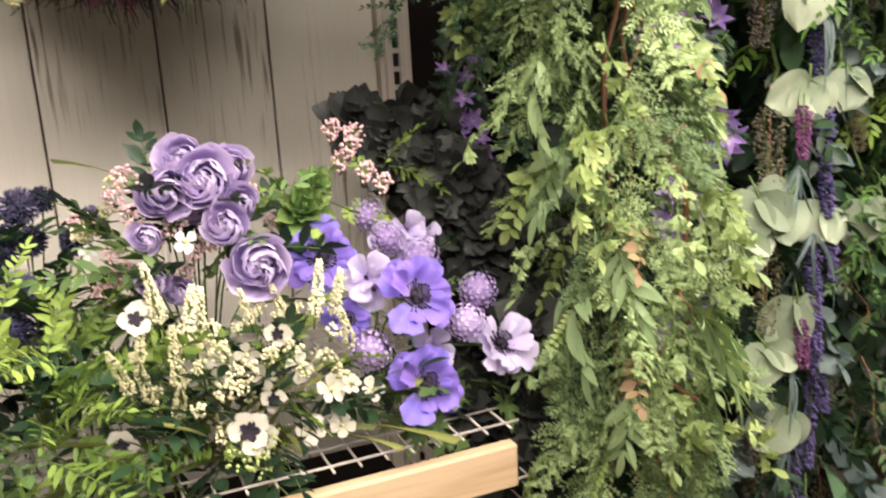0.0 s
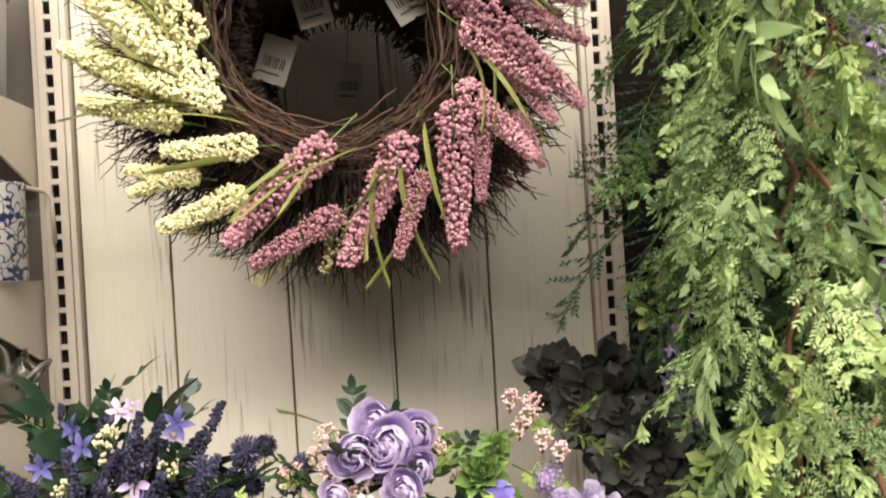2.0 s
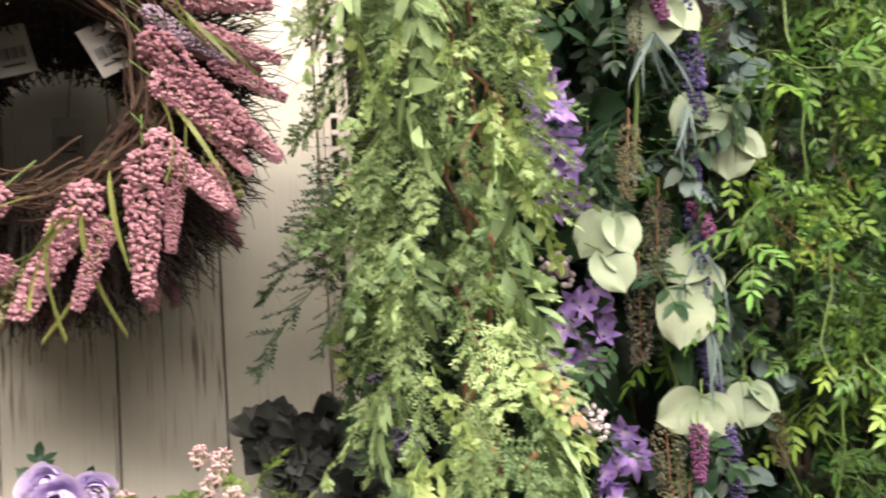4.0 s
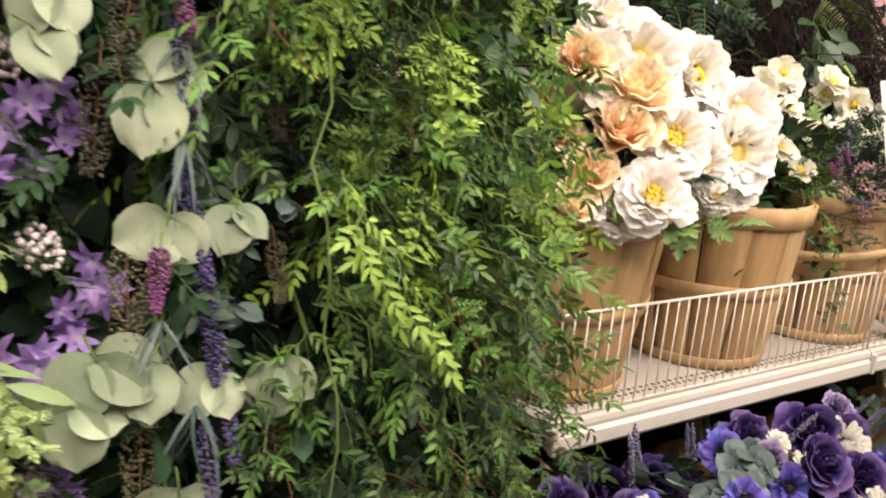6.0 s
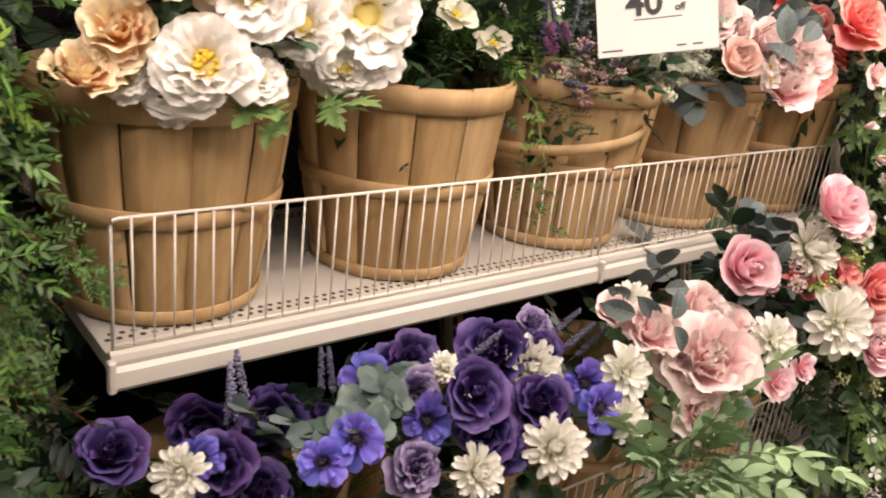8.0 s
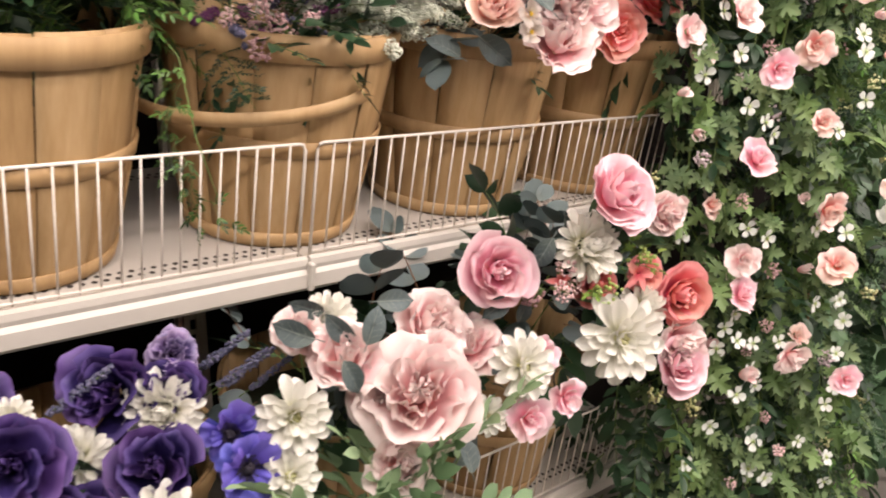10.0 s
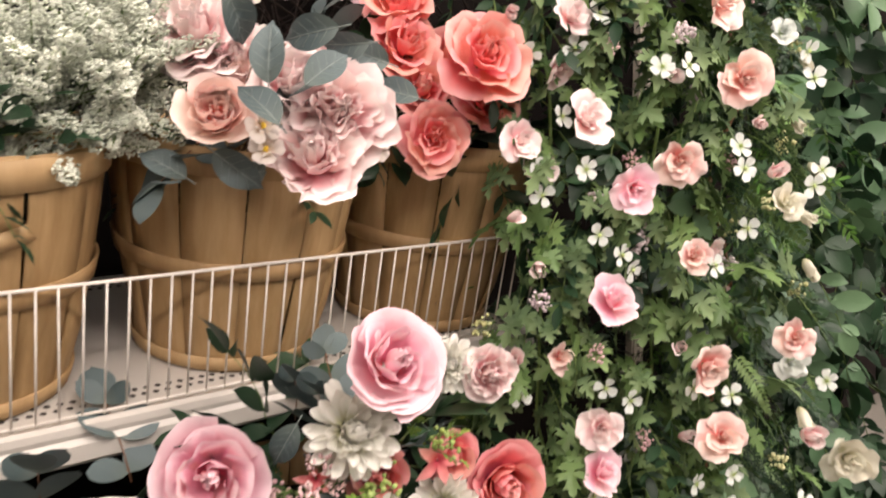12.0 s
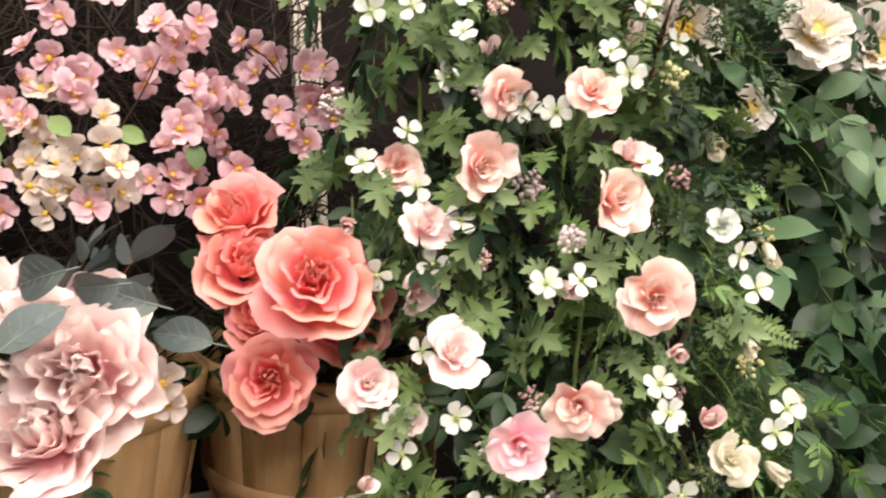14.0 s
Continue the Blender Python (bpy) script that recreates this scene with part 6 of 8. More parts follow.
for k in range(20):
    a = dice.uniform(0, 6.28)
    put("grass_leaf", dice.choice(BLADES), b, growing((0.13 + dice.uniform(-0.03, 0.05), 0.85, 1.095), (math.cos(a), 0.6 * math.sin(a) - 0.35, dice.uniform(0.5, 1.6)), dice.uniform(0.55, 1.05), dice.uniform(-50, 50)))
fill(b, B_GREEN, 6, (0.165, 0.79, 1.12), (0.04, 0.02, 0.02), "filler_flower", seed=14, size=(0.4, 0.65))
fill(b, FILL_GREEN, 26, (0.16, 0.86, 1.14), (0.12, 0.05, 0.06), seed=15)
fill(b, B_CREAM, 34, (0.17, 0.80, 1.2), (0.12, 0.03, 0.06), "filler_flower", seed=16, size=(0.5, 0.9))
fill(b, ASH + PARSLEY, 22, (0.16, 0.83, 1.17), (0.12, 0.03, 0.06), seed=25, size=(0.5, 0.8))

b = thing("leafy_bunch", (-0.02, 0.93, 1.09), "bright green ash-leaf foliage bunch", "artificial foliage")
fill(b, ASH, 58, (-0.04, 0.845, 1.20), (0.12, 0.06, 0.10), seed=17, size=(0.6, 0.95))
fill(b, ASH_MID, 44, (-0.04, 0.89, 1.15), (0.12, 0.06, 0.09), seed=18, size=(0.6, 1.0))
fill(b, FILL_GREEN, 14, (-0.03, 0.92, 1.14), (0.12, 0.06, 0.05), seed=19)
put("grass_leaf", BLADES[1], b, growing((0.05, 0.86, 1.11), (-1, -0.3, 0.12), 1.0, 60))
put("grass_leaf", BLADES[2], b, growing((0.08, 0.84, 1.13), (-1, -0.3, 0.35), 0.8, 50))

b = thing("flower_bunch", (-0.07, 1.02, 1.09), "bunch of dusky purple thistle heads", "artificial flowers", "flower bunches on the rack")
THISTLES = [(-0.037, 0.98, 1.374, 0.042), (-0.092, 0.98, 1.355, 0.042), (-0.064, 0.98, 1.328, 0.042), (-0.102, 0.97, 1.311, 0.04), (-0.083, 0.96, 1.302, 0.042), (0.011, 1.0, 1.327, 0.036),
            (-0.033, 0.98, 1.336, 0.036), (-0.015, 0.99, 1.378, 0.03), (0.03, 1.0, 1.35, 0.03), (-0.05, 0.96, 1.29, 0.042), (-0.11, 0.95, 1.27, 0.045), (-0.06, 0.95, 1.25, 0.04)]
for k, (x, y, z, s) in enumerate(THISTLES):
    put("thistle_head", (THISTLE_HEADS + DUSK_HEADS)[k % 4], b, facing((x, y, z), (0, -1, 0.6), s * 1.05, 17 * k))
stems(b, (-0.05, 1.02, 1.09), THISTLES, STEM)
fill(b, FILL_GREEN, 18, (-0.06, 1.02, 1.2), (0.08, 0.05, 0.08), seed=20)

b = thing("flower_bunch", (-0.22, 1.0, 1.09), "bunch of dark blue and lavender meadow flowers", "artificial flowers", "flower bunches on the rack")
heads(b, "star", [(-0.166, 0.95, 1.355, 0.042), (-0.169, 0.93, 1.285, 0.045), (-0.261, 0.94, 1.326, 0.045), (-0.182, 0.97, 1.436, 0.036), (-0.121, 0.97, 1.404, 0.032), (-0.298, 0.94, 1.336, 0.042),
                 (-0.19, 0.92, 1.25, 0.042), (-0.165, 0.96, 1.44, 0.03), (-0.235, 0.92, 1.28, 0.04)], (0.1, -1, 0.35), 0.4, 1.1)
heads(b, "blue_star", [(-0.204, 0.92, 1.321, 0.042), (-0.222, 0.95, 1.40, 0.042), (-0.111, 0.95, 1.42, 0.042), (-0.15, 0.93, 1.33, 0.042), (-0.27, 0.95, 1.38, 0.04), (-0.13, 0.94, 1.31, 0.04), (-0.24, 0.97, 1.42, 0.04)], None, 0.5)
for x, y, z, s in ((-0.161, 1.05, 1.405, 0.55), (-0.174, 1.0, 1.33, 0.8), (-0.309, 1.03, 1.35, 0.8), (-0.271, 1.03, 1.38, 0.7), (-0.22, 1.0, 1.36, 0.8), (-0.14, 0.98, 1.35, 0.8), (-0.25, 1.0, 1.34, 0.8), (-0.19, 0.97, 1.37, 0.7)):
    put("lavender_spike", dice.choice(NAVY_SPIKES), b, growing((x, y, z), (dice.uniform(-0.2, 0.2), -0.1, 1), s))
fill(b, EUC_SMALL, 1, (-0.25, 0.92, 1.31), (0.05, 0.03, 0.04), seed=21, size=(1.2, 1.5))
fill(b, BROAD, 9, (-0.22, 1.0, 1.25), (0.12, 0.07, 0.12), seed=22)
fill(b, FILL_GREEN, 34, (-0.2, 1.0, 1.29), (0.13, 0.06, 0.11), seed=23)
fill(b, NAVY_SPIKES, 30, (-0.2, 0.97, 1.32), (0.13, 0.04, 0.08), "lavender_spike", seed=24, size=(0.6, 1.0), up=0.9)
for x, y, z, s in ((-0.20, 0.95, 1.39, 1), (-0.194, 0.95, 1.367, 1), (-0.241, 0.95, 1.338, 1), (-0.186, 0.95, 1.40, 0.8), (-0.118, 0.95, 1.351, 1), (-0.30, 0.95, 1.30, 1), (-0.17, 0.94, 1.31, 1)):
    put("filler_flower", dice.choice(B_CREAM), b, growing((x, y, z), (dice.uniform(-0.4, 0.4), -0.2, 1), s))
for k in range(18):
    put("thistle_head", dice.choice(DUSK_HEADS + THISTLE_HEADS), b, facing((-0.2 + dice.uniform(-0.13, 0.13), 0.99, 1.28 + dice.uniform(-0.09, 0.12)), (0, -1, 0.5), 0.036))
put("eucalyptus_leaf", EUC_SMALL[0], b, growing((-0.14, 1.05, 1.39), (0.1, 0, 1), 0.9))

# dark stonecrop, standing beyond the rack
b = thing("dark_succulent", (0.48, 1.0, 1.0), "tall charcoal-dark artificial stonecrop with fleshy rosettes", "artificial plant")
rnd = random.Random(5)
SEDUM = ((0.410, 1.080, 1.415), (0.456, 1.020, 1.366), (0.490, 0.960, 1.301), (0.513, 0.930, 1.236), (0.515, 0.900, 1.175), (0.492, 0.880, 1.095), (0.462, 0.865, 1.039), (0.483, 0.850, 0.978))
for k in range(190):
    t = rnd.random() * (len(SEDUM) - 1.001)
    c = Vector(SEDUM[int(t)]).lerp(Vector(SEDUM[int(t) + 1]), t - int(t))
    p = c + Vector((rnd.gauss(0, 0.030), rnd.gauss(0.02, 0.026), rnd.gauss(0, 0.020)))
    head(b, "sedum", p.x, p.y, p.z, rnd.uniform(0.068, 0.092), (-0.35, -0.9, 0.5), 0.6, "succulent_rosette")
stems(b, (0.5, 1.02, 0.82), [(0.43, 1.08, 1.42), (0.47, 0.98, 1.25), (0.5, 0.9, 1.05)], TWIG_DARK, 0.004)

# ---- neighbouring bay with glassware ----
def flat_shelf(z, y0, label):
    s = thing("shelf", (-0.8, WALL_Y, z), label, "shelf", "flat shelves")
    g = Geo()
    box(g, -1.32, -0.425, y0, WALL_Y, z - 0.022, z, 0.003)
    part("board", g, RAIL_PAINT, s, smooth=False)
    g = Geo()
    prism(g, [(y0 + 0.01, z), (WALL_Y, z), (WALL_Y, z - 0.13), (WALL_Y - 0.03, z - 0.13), (y0 + 0.01, z - 0.03)], "x", -0.424, -0.420)
    part("bracket", g, RAIL_PAINT, s, "cream steel bracket", smooth=False)


for z in (1.885, 1.600, 1.395):
    flat_shelf(z, 1.05, "cream shelf board on steel brackets")
rail = thing("hang_rail", (-0.42, 1.3, 1.74), "thin cream steel display rail", "rail")
g = Geo()
tube(g, [(-0.7, 1.05, 1.83), (-0.40, 1.335, 1.745), (-0.392, 1.345, 1.735), (-0.392, 1.35, 1.66)], 0.004, sides=6)
part("rail_rod", g, RAIL_PAINT, rail)
POT = painted("grey_galvanised", (0.20, 0.20, 0.19), (0.42, 0.41, 0.39), 0.55, 60.0, 0.0, 0.5)
for x in (-0.462, -0.585):
    p = thing("textured_vase", (x, 1.25, 1.885), "grey mottled tall vase on a shelf", "vase", "grey vases")
    g = Geo()
    turned(g, [(0.040, 0), (0.044, 0.004), (0.052, 0.16), (0.054, 0.20), (0.056, 0.205), (0.056, 0.23), (0.050, 0.232), (0.048, 0.21), (0.038, 0.02)], 28, 0, shift(x, 1.25, 1.885))
    part("vase_body", g, POT, p)
    g = Geo()
    turned(g, [(0.0535, 0.150), (0.0555, 0.152), (0.0575, 0.172), (0.0555, 0.174)], 28, 0, shift(x, 1.25, 1.885))
    part("vase_band", g, painted("pewter_band", (0.24, 0.23, 0.21), (0.34, 0.33, 0.30), 0.5), p)
CHINA, cn, cl, cb = material("blue_white_china")
vor = cn.new("ShaderNodeTexVoronoi")
vor.feature, vor.inputs["Scale"].default_value = "DISTANCE_TO_EDGE", 46
wv = noise_tex(cn, cl, 60.0, 3.0)
tc = cn.new("ShaderNodeTexCoord")
wob = cn.new("ShaderNodeMix")
wob.data_type = "RGBA"
nz = cn.new("ShaderNodeTexNoise")
nz.inputs["Scale"].default_value = 30
cl.new(tc.outputs["Object"], nz.inputs["Vector"])
wob.inputs[0].default_value = 0.06
cl.new(tc.outputs["Object"], wob.inputs[6]), cl.new(nz.outputs["Color"], wob.inputs[7])
cl.new(wob.outputs[2], vor.inputs["Vector"])
cl.new(ramp(cn, cl, maths(cn, cl, "ADD", vor.outputs["Distance"], maths(cn, cl, "MULTIPLY_ADD", wv, 0.2, -0.1)), [(0.04, (0.03, 0.045, 0.13)), (0.09, (0.60, 0.60, 0.58))]), cb.inputs["Base Color"])
cb.inputs["Roughness"].default_value = 0.2
p = thing("patterned_pot", (-0.445, 1.24, 1.6), "blue and white leaf-patterned china pot", "pot")
g = Geo()
turned(g, [(0.044, 0), (0.050, 0.003), (0.051, 0.14), (0.053, 0.146), (0.053, 0.150), (0.047, 0.150), (0.046, 0.01)], 32, 0, shift(-0.445, 1.24, 1.6))
part("pot_body", g, CHINA, p)
GLASS, xn, xl, xb = material("clear_glass")
xb.inputs["Transmission Weight"].default_value, xb.inputs["Roughness"].default_value = 1.0, 0.02
xb.inputs["Base Color"].default_value = (0.9, 0.93, 0.9, 1)
for x, y, h, r in ((-0.455, 1.23, 0.145, 0.032), (-0.425, 1.28, 0.09, 0.024), (-0.53, 1.25, 0.15, 0.034)):
    p = thing("glass_bottle", (x, y, 1.47), "clear glass bottle standing in a metal tub", "bottle", "glass bottles")
    g = Geo()
    turned(g, [(r * 0.9, 0), (r, 0.006), (r, h * 0.6), (r * 0.8, h * 0.72), (r * 0.38, h * 0.82), (r * 0.36, h), (r * 0.28, h), (r * 0.3, h * 0.8), (r * 0.88, h * 0.58), (r * 0.88, 0.01)], 24, 0, shift(x, y, 1.405))
    ob = part("bottle_glass", g, GLASS, p)
    ob.visible_shadow = False
TUB = painted("dull_zinc", (0.13, 0.125, 0.11), (0.24, 0.23, 0.20), 0.45, 12.0, 0.6)
p = thing("metal_tub", (-0.5, 1.22, 1.395), "oval dull zinc tub with a wire handle", "tub")
g = Geo()
turned(g, [(0.085, 0), (0.092, 0.002), (0.105, 0.055), (0.109, 0.062), (0.105, 0.066), (0.100, 0.06), (0.086, 0.008)], 32, 0, shift(-0.505, 1.22, 1.396))
part("tub_body", g, TUB, p)
g = Geo()
tube(g, [(-0.40, 1.20, 1.445), (-0.385, 1.19, 1.455), (-0.365, 1.2, 1.475), (-0.36, 1.22, 1.48), (-0.385, 1.25, 1.455), (-0.40, 1.245, 1.445)], 0.004, sides=6)
part("tub_handle", g, TUB, p)

# ---- hanging garlands ----
bar = thing("garland_rail", (0.9, 0.9, 2.2), "dark steel rail carrying the garlands", "rail")
g = Geo()
tube(g, [(0.40, 0.85, 2.2), (1.45, 0.85, 2.2)], 0.006, sides=8)
for x in (0.56, 1.43):
    tube(g, [(x, 0.85, 2.2), (x, WALL_Y, 2.2)], 0.006, sides=8)
part("rail_rod", g, BLACK_WIRE, bar)

b = thing("hanging_garland", (0.55, 0.78, 2.2), "mixed sage and lime green leafy garland", "garland", "garlands on the rail")
A = (0.57, 0.785, 2.18, 0.80)
vine(b, A, seed=1), vine(b, (0.60, 0.79, 2.18, 0.85), seed=2)
for k, (gx, top, bottom) in enumerate(((0.548, 2.18, 1.42), (0.592, 1.42, 0.80))):
    A = (gx, 0.785, top, bottom)
    strand(b, FEATHER, 128, A, 0.092, seed=28 + 100 * k, size=(0.6, 1.0), inner=0.4, hang=1.2)
    strand(b, SOFT, 34, A, 0.088, seed=31 + 100 * k, size=(0.8, 1.2), inner=0.4, hang=1.1)
    strand(b, SOFT_OLIVE, 16, A, 0.095, seed=32 + 100 * k, size=(0.9, 1.4), inner=0.8, hang=1.0)
    strand(b, WILLOW, 14, A, 0.085, seed=30 + 100 * k, size=(0.8, 1.15), inner=0.85, hang=1.5, forward=1.0)
    strand(b, OLIVE, 12, A, 0.095, seed=33 + 100 * k, inner=0.7, hang=1.3, size=(0.9, 1.3))
    strand(b, RUSTY, 4, A, 0.09, seed=35 + 100 * k, size=(0.7, 1.0), inner=0.8)
    strand(b, FERN_LIME, 2, A, 0.08, "fern_frond", seed=36 + 100 * k, size=(0.6, 0.9))
    vine(b, (gx + 0.02, 0.715, top, bottom), STEM_BROWN, 0.0034, 0.022, seed=40 + k)
strand(b, SOFT_OLIVE + SOFT + FEATHER, 48, (0.555, 0.77, 2.15, 1.6), 0.095, seed=39, inner=0.7, size=(0.7, 1.0))
strand(b, FEATHER_MID + FEATHER_DEEP, 44, (0.505, 0.90, 2.15, 1.48), 0.055, seed=37)
strand(b, FEATHER_DEEP, 22, (0.66, 0.84, 2.1, 0.8), 0.06, seed=38)

b = thing("hanging_garland", (0.75, 0.92, 2.2), "dark leafy garland with violet bellflowers", "garland", "garlands on the rail")
vine(b, (0.745, 0.94, 2.18, 0.75), STEM, seed=3)
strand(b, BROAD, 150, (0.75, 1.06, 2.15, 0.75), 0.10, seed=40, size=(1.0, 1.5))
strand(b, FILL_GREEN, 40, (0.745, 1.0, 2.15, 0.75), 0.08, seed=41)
BELLS = ((0.716, 1.845), (0.735, 1.80), (0.742, 1.765), (0.716, 1.735), (0.745, 1.70), (0.716, 1.52), (0.755, 1.54), (0.742, 1.575), (0.785, 1.38), (0.762, 1.355),
         (0.728, 1.318), (0.712, 1.285), (0.742, 1.185), (0.71, 1.14), (0.755, 1.07), (0.72, 0.98), (0.69, 1.955), (0.72, 2.03), (0.75, 2.10))
for x, z in BELLS:
    for k in range(4):
        head(b, "bell", x + dice.gauss(0, 0.013), 0.848 + dice.gauss(0, 0.012), z + dice.gauss(0, 0.016), dice.uniform(0.040, 0.054), (-0.3, -1, -0.1), 0.75, "bellflower")
for x, z in ((0.70, 1.90), (0.714, 1.605), (0.742, 1.418), (0.72, 1.18), (0.675, 1.50)):
    put("filler_flower", dice.choice(B_LILAC), b, growing((x, 0.86, z), (-0.2, -0.8, 0.3), 1.15))
for x, z in ((0.60, 1.50), (0.585, 1.42), (0.60, 1.36), (0.59, 1.58)):
    for k in range(5):
        head(b, "bell", x + dice.gauss(0, 0.02), 1.18 + dice.gauss(0, 0.012), z + dice.gauss(0, 0.03), 0.034, (-0.4, -1, 0.2), 0.7, "bellflower")

b = thing("hanging_garland", (0.84, 0.82, 2.2), "eucalyptus garland with lavender spikes and mossy seed heads", "garland", "garlands on the rail")
A = (0.84, 0.83, 2.18, 0.75)
vine(b, A, STEM, seed=4)
COINS = ((0.838, 1.575, 195, 1.05), (0.872, 1.605, 120, 0.9), (0.843, 1.445, 170, 0.85), (0.770, 1.315, 200, 1.0), (0.815, 1.305, 150, 1.0), (0.748, 1.275, 215, 0.9), (0.752, 1.665, 170, 0.85),
         (0.735, 1.625, 230, 0.8), (0.955, 1.285, 190, 0.85), (0.885, 1.285, 160, 0.8), (0.915, 1.455, 185, 0.75), (0.905, 1.80, 150, 1.0), (0.93, 1.76, 200, 0.8), (0.84, 1.17, 180, 1.0),
         (0.79, 1.12, 210, 0.9), (0.83, 1.02, 160, 1.0), (0.85, 1.93, 190, 1.0), (0.80, 1.98, 220, 0.9), (0.84, 2.08, 170, 1.0))
for x, z, deg, size in COINS:
    put("eucalyptus_leaf", dice.choice(EUC), b, facing((x, 0.765, z), (dice.uniform(-0.35, 0.1), -1, dice.uniform(0.1, 0.6)), size, deg))
for k in range(14):
    z = 2.05 - 0.09 * k
    put("lavender_spike", dice.choice(LAVENDERS), b, growing((0.870 + dice.uniform(-0.015, 0.02), 0.775, z), (dice.uniform(-0.15, 0.2), -0.1, -1), dice.uniform(0.9, 1.2)))
    if k % 4 != 2:
        put("mossy_spike", dice.choice(MOSSY), b, growing((0.812 + dice.uniform(-0.02, 0.02), 0.79, z), (dice.uniform(-0.25, 0.1), -0.1, -1), dice.uniform(0.8, 1.05)))
    if k % 3 != 1:
        put("curling_tuft", dice.choice(CURLS), b, growing((0.85 + dice.uniform(-0.03, 0.03), 0.765, z + 0.02), (dice.uniform(-0.2, 0.3), -0.3, -1), dice.uniform(1.0, 1.5)))
    else:
        put("magenta_spike", dice.choice(MAGENTAS), b, growing((0.835 + dice.uniform(-0.03, 0.03), 0.762, z), (dice.uniform(-0.3, 0.3), -0.2, -1), 1.0))
    if k % 2:
        put("mossy_spike", dice.choice(MOSSY), b, growing((0.955 + dice.uniform(-0.02, 0.02), 0.80, z), (dice.uniform(-0.2, 0.2), -0.1, -1), dice.uniform(0.6, 0.8)))
strand(b, EUC_SMALL, 12, A, 0.06, seed=44, inner=0.2)
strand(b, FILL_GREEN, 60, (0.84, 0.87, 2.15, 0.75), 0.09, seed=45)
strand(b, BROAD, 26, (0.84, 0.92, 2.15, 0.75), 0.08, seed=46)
strand(b, EUC_SMALL + BROAD_MID, 22, (0.93, 0.84, 2.1, 0.75), 0.05, seed=47)

for k, (x, y, r, n, bottom) in enumerate(((1.02, 0.83, 0.11, 105, 0.70), (1.18, 0.82, 0.13, 215, 0.66), (1.285, 0.95, 0.07, 40, 0.70))):
    b = thing("hanging_garland", (x, y, 2.2), "bushy ruscus garland of narrow green leaves" if k < 2 else "feathery green garland with wiry stems", "garland", "garlands on the rail")
    A = (x, y, 2.18, bottom)
    vine(b, A, STEM, 0.003, 0.02, seed=5 + k), vine(b, (x - 0.03, y - 0.11, 2.18, bottom), STEM, 0.0018, 0.02, seed=15 + k)
    # the third garland and all lower ends take the leaf with painted-in shade
    strand(b, RUSCUS + SPRAY if k < 2 else RUSCUS_SHADED, int(n * (0.74 if k < 2 else 1.5)), (x, y, 2.18, 1.2), r, seed=50 + k, hang=0.45, inner=0.4, forward=0.75, size=(0.75, 1.15))
    strand(b, RUSCUS_SHADED, int(n * 0.22), (x, y + 0.02, 1.2, bottom), r * 0.9, seed=70 + k, hang=0.45, inner=0.3, forward=0.75, size=(0.75, 1.15))
    # young lime sprigs stay up top, where they also paint in the stronger light
    strand(b, RUSCUS_NEW, (20, 27, 10)[k], (x, y, 2.18, 1.42), r * 1.05, seed=54 + k, hang=0.5, inner=0.8, forward=0.85, size=(0.8, 1.3), name="young_sprig")
    # dark filler leaves stand for the shade inside the garland
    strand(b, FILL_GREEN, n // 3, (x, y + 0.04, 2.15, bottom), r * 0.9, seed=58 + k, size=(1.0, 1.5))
    strand(b, PLUME, (14, 30, 40)[k], (x, y, 2.18, 1.05), r * 1.05, "feathery_sprig", seed=62 + k, hang=0.7, inner=0.5, forward=0.7)
    strand(b, PLUME_LIME, (6, 24, 8)[k], (x, y, 2.15, 1.40), r * 1.1, "feathery_sprig", seed=66 + k, hang=0.6, inner=0.7, forward=0.8)
for dx, z in ((0.0, 1.46), (0.02, 1.43), (-0.01, 1.49), (0.03, 1.40), (0.05, 1.38), (0.015, 1.44)):
    put("young_sprig", dice.choice(RUSCUS_NEW), b, growing((1.0 + dx, 0.66, z), (dice.uniform(-0.2, 0.5), -0.7, -0.8), 0.95))

# added dark foliage that takes the place of shade behind the garlands
b = thing("hanging_garland", (1.0, 1.16, 2.2), "dark backing foliage added against the panel to darken the garland gaps", "garland", "garlands on the rail")
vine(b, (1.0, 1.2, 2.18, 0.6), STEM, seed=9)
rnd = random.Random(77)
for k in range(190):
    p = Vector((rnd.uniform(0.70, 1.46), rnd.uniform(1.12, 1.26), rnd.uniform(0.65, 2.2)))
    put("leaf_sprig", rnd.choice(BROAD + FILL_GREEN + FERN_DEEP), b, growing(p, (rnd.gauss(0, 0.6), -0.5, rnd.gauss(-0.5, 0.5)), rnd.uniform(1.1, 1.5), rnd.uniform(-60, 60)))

# ---- flowers in the upper baskets ----
def basket_foot(x):
    return BASKETS[x] @ Vector((0, 0, 0.24))


f = basket_foot(1.59)
b = thing("flower_bouquet", f, "large cream and peach peonies in a bushel basket", "artificial flowers", "bouquets in the upper baskets")
P1 = [(1.555, 0.780, 1.455, 0.103), (1.628, 0.800, 1.544, 0.113), (1.801, 0.820, 1.525, 0.134), (1.851, 0.840, 1.595, 0.119), (1.614, 0.860, 1.672, 0.148), (1.794, 0.900, 1.665, 0.134), (1.591, 0.900, 1.738, 0.100), (1.769, 0.860, 1.465, 0.078), (1.540, 0.840, 1.425, 0.071), (1.774, 0.840, 1.454, 0.072)]
P1 += [(1.694, 0.800, 1.507, 0.091), (1.627, 0.800, 1.442, 0.065), (1.816, 0.830, 1.470, 0.077), (1.482, 0.840, 1.440, 0.051), (1.60, 0.90, 1.64, 0.115), (1.70, 0.92, 1.63, 0.11), (1.68, 0.96, 1.67, 0.11), (1.52, 0.85, 1.65, 0.11), (1.80, 0.90, 1.585, 0.10)]
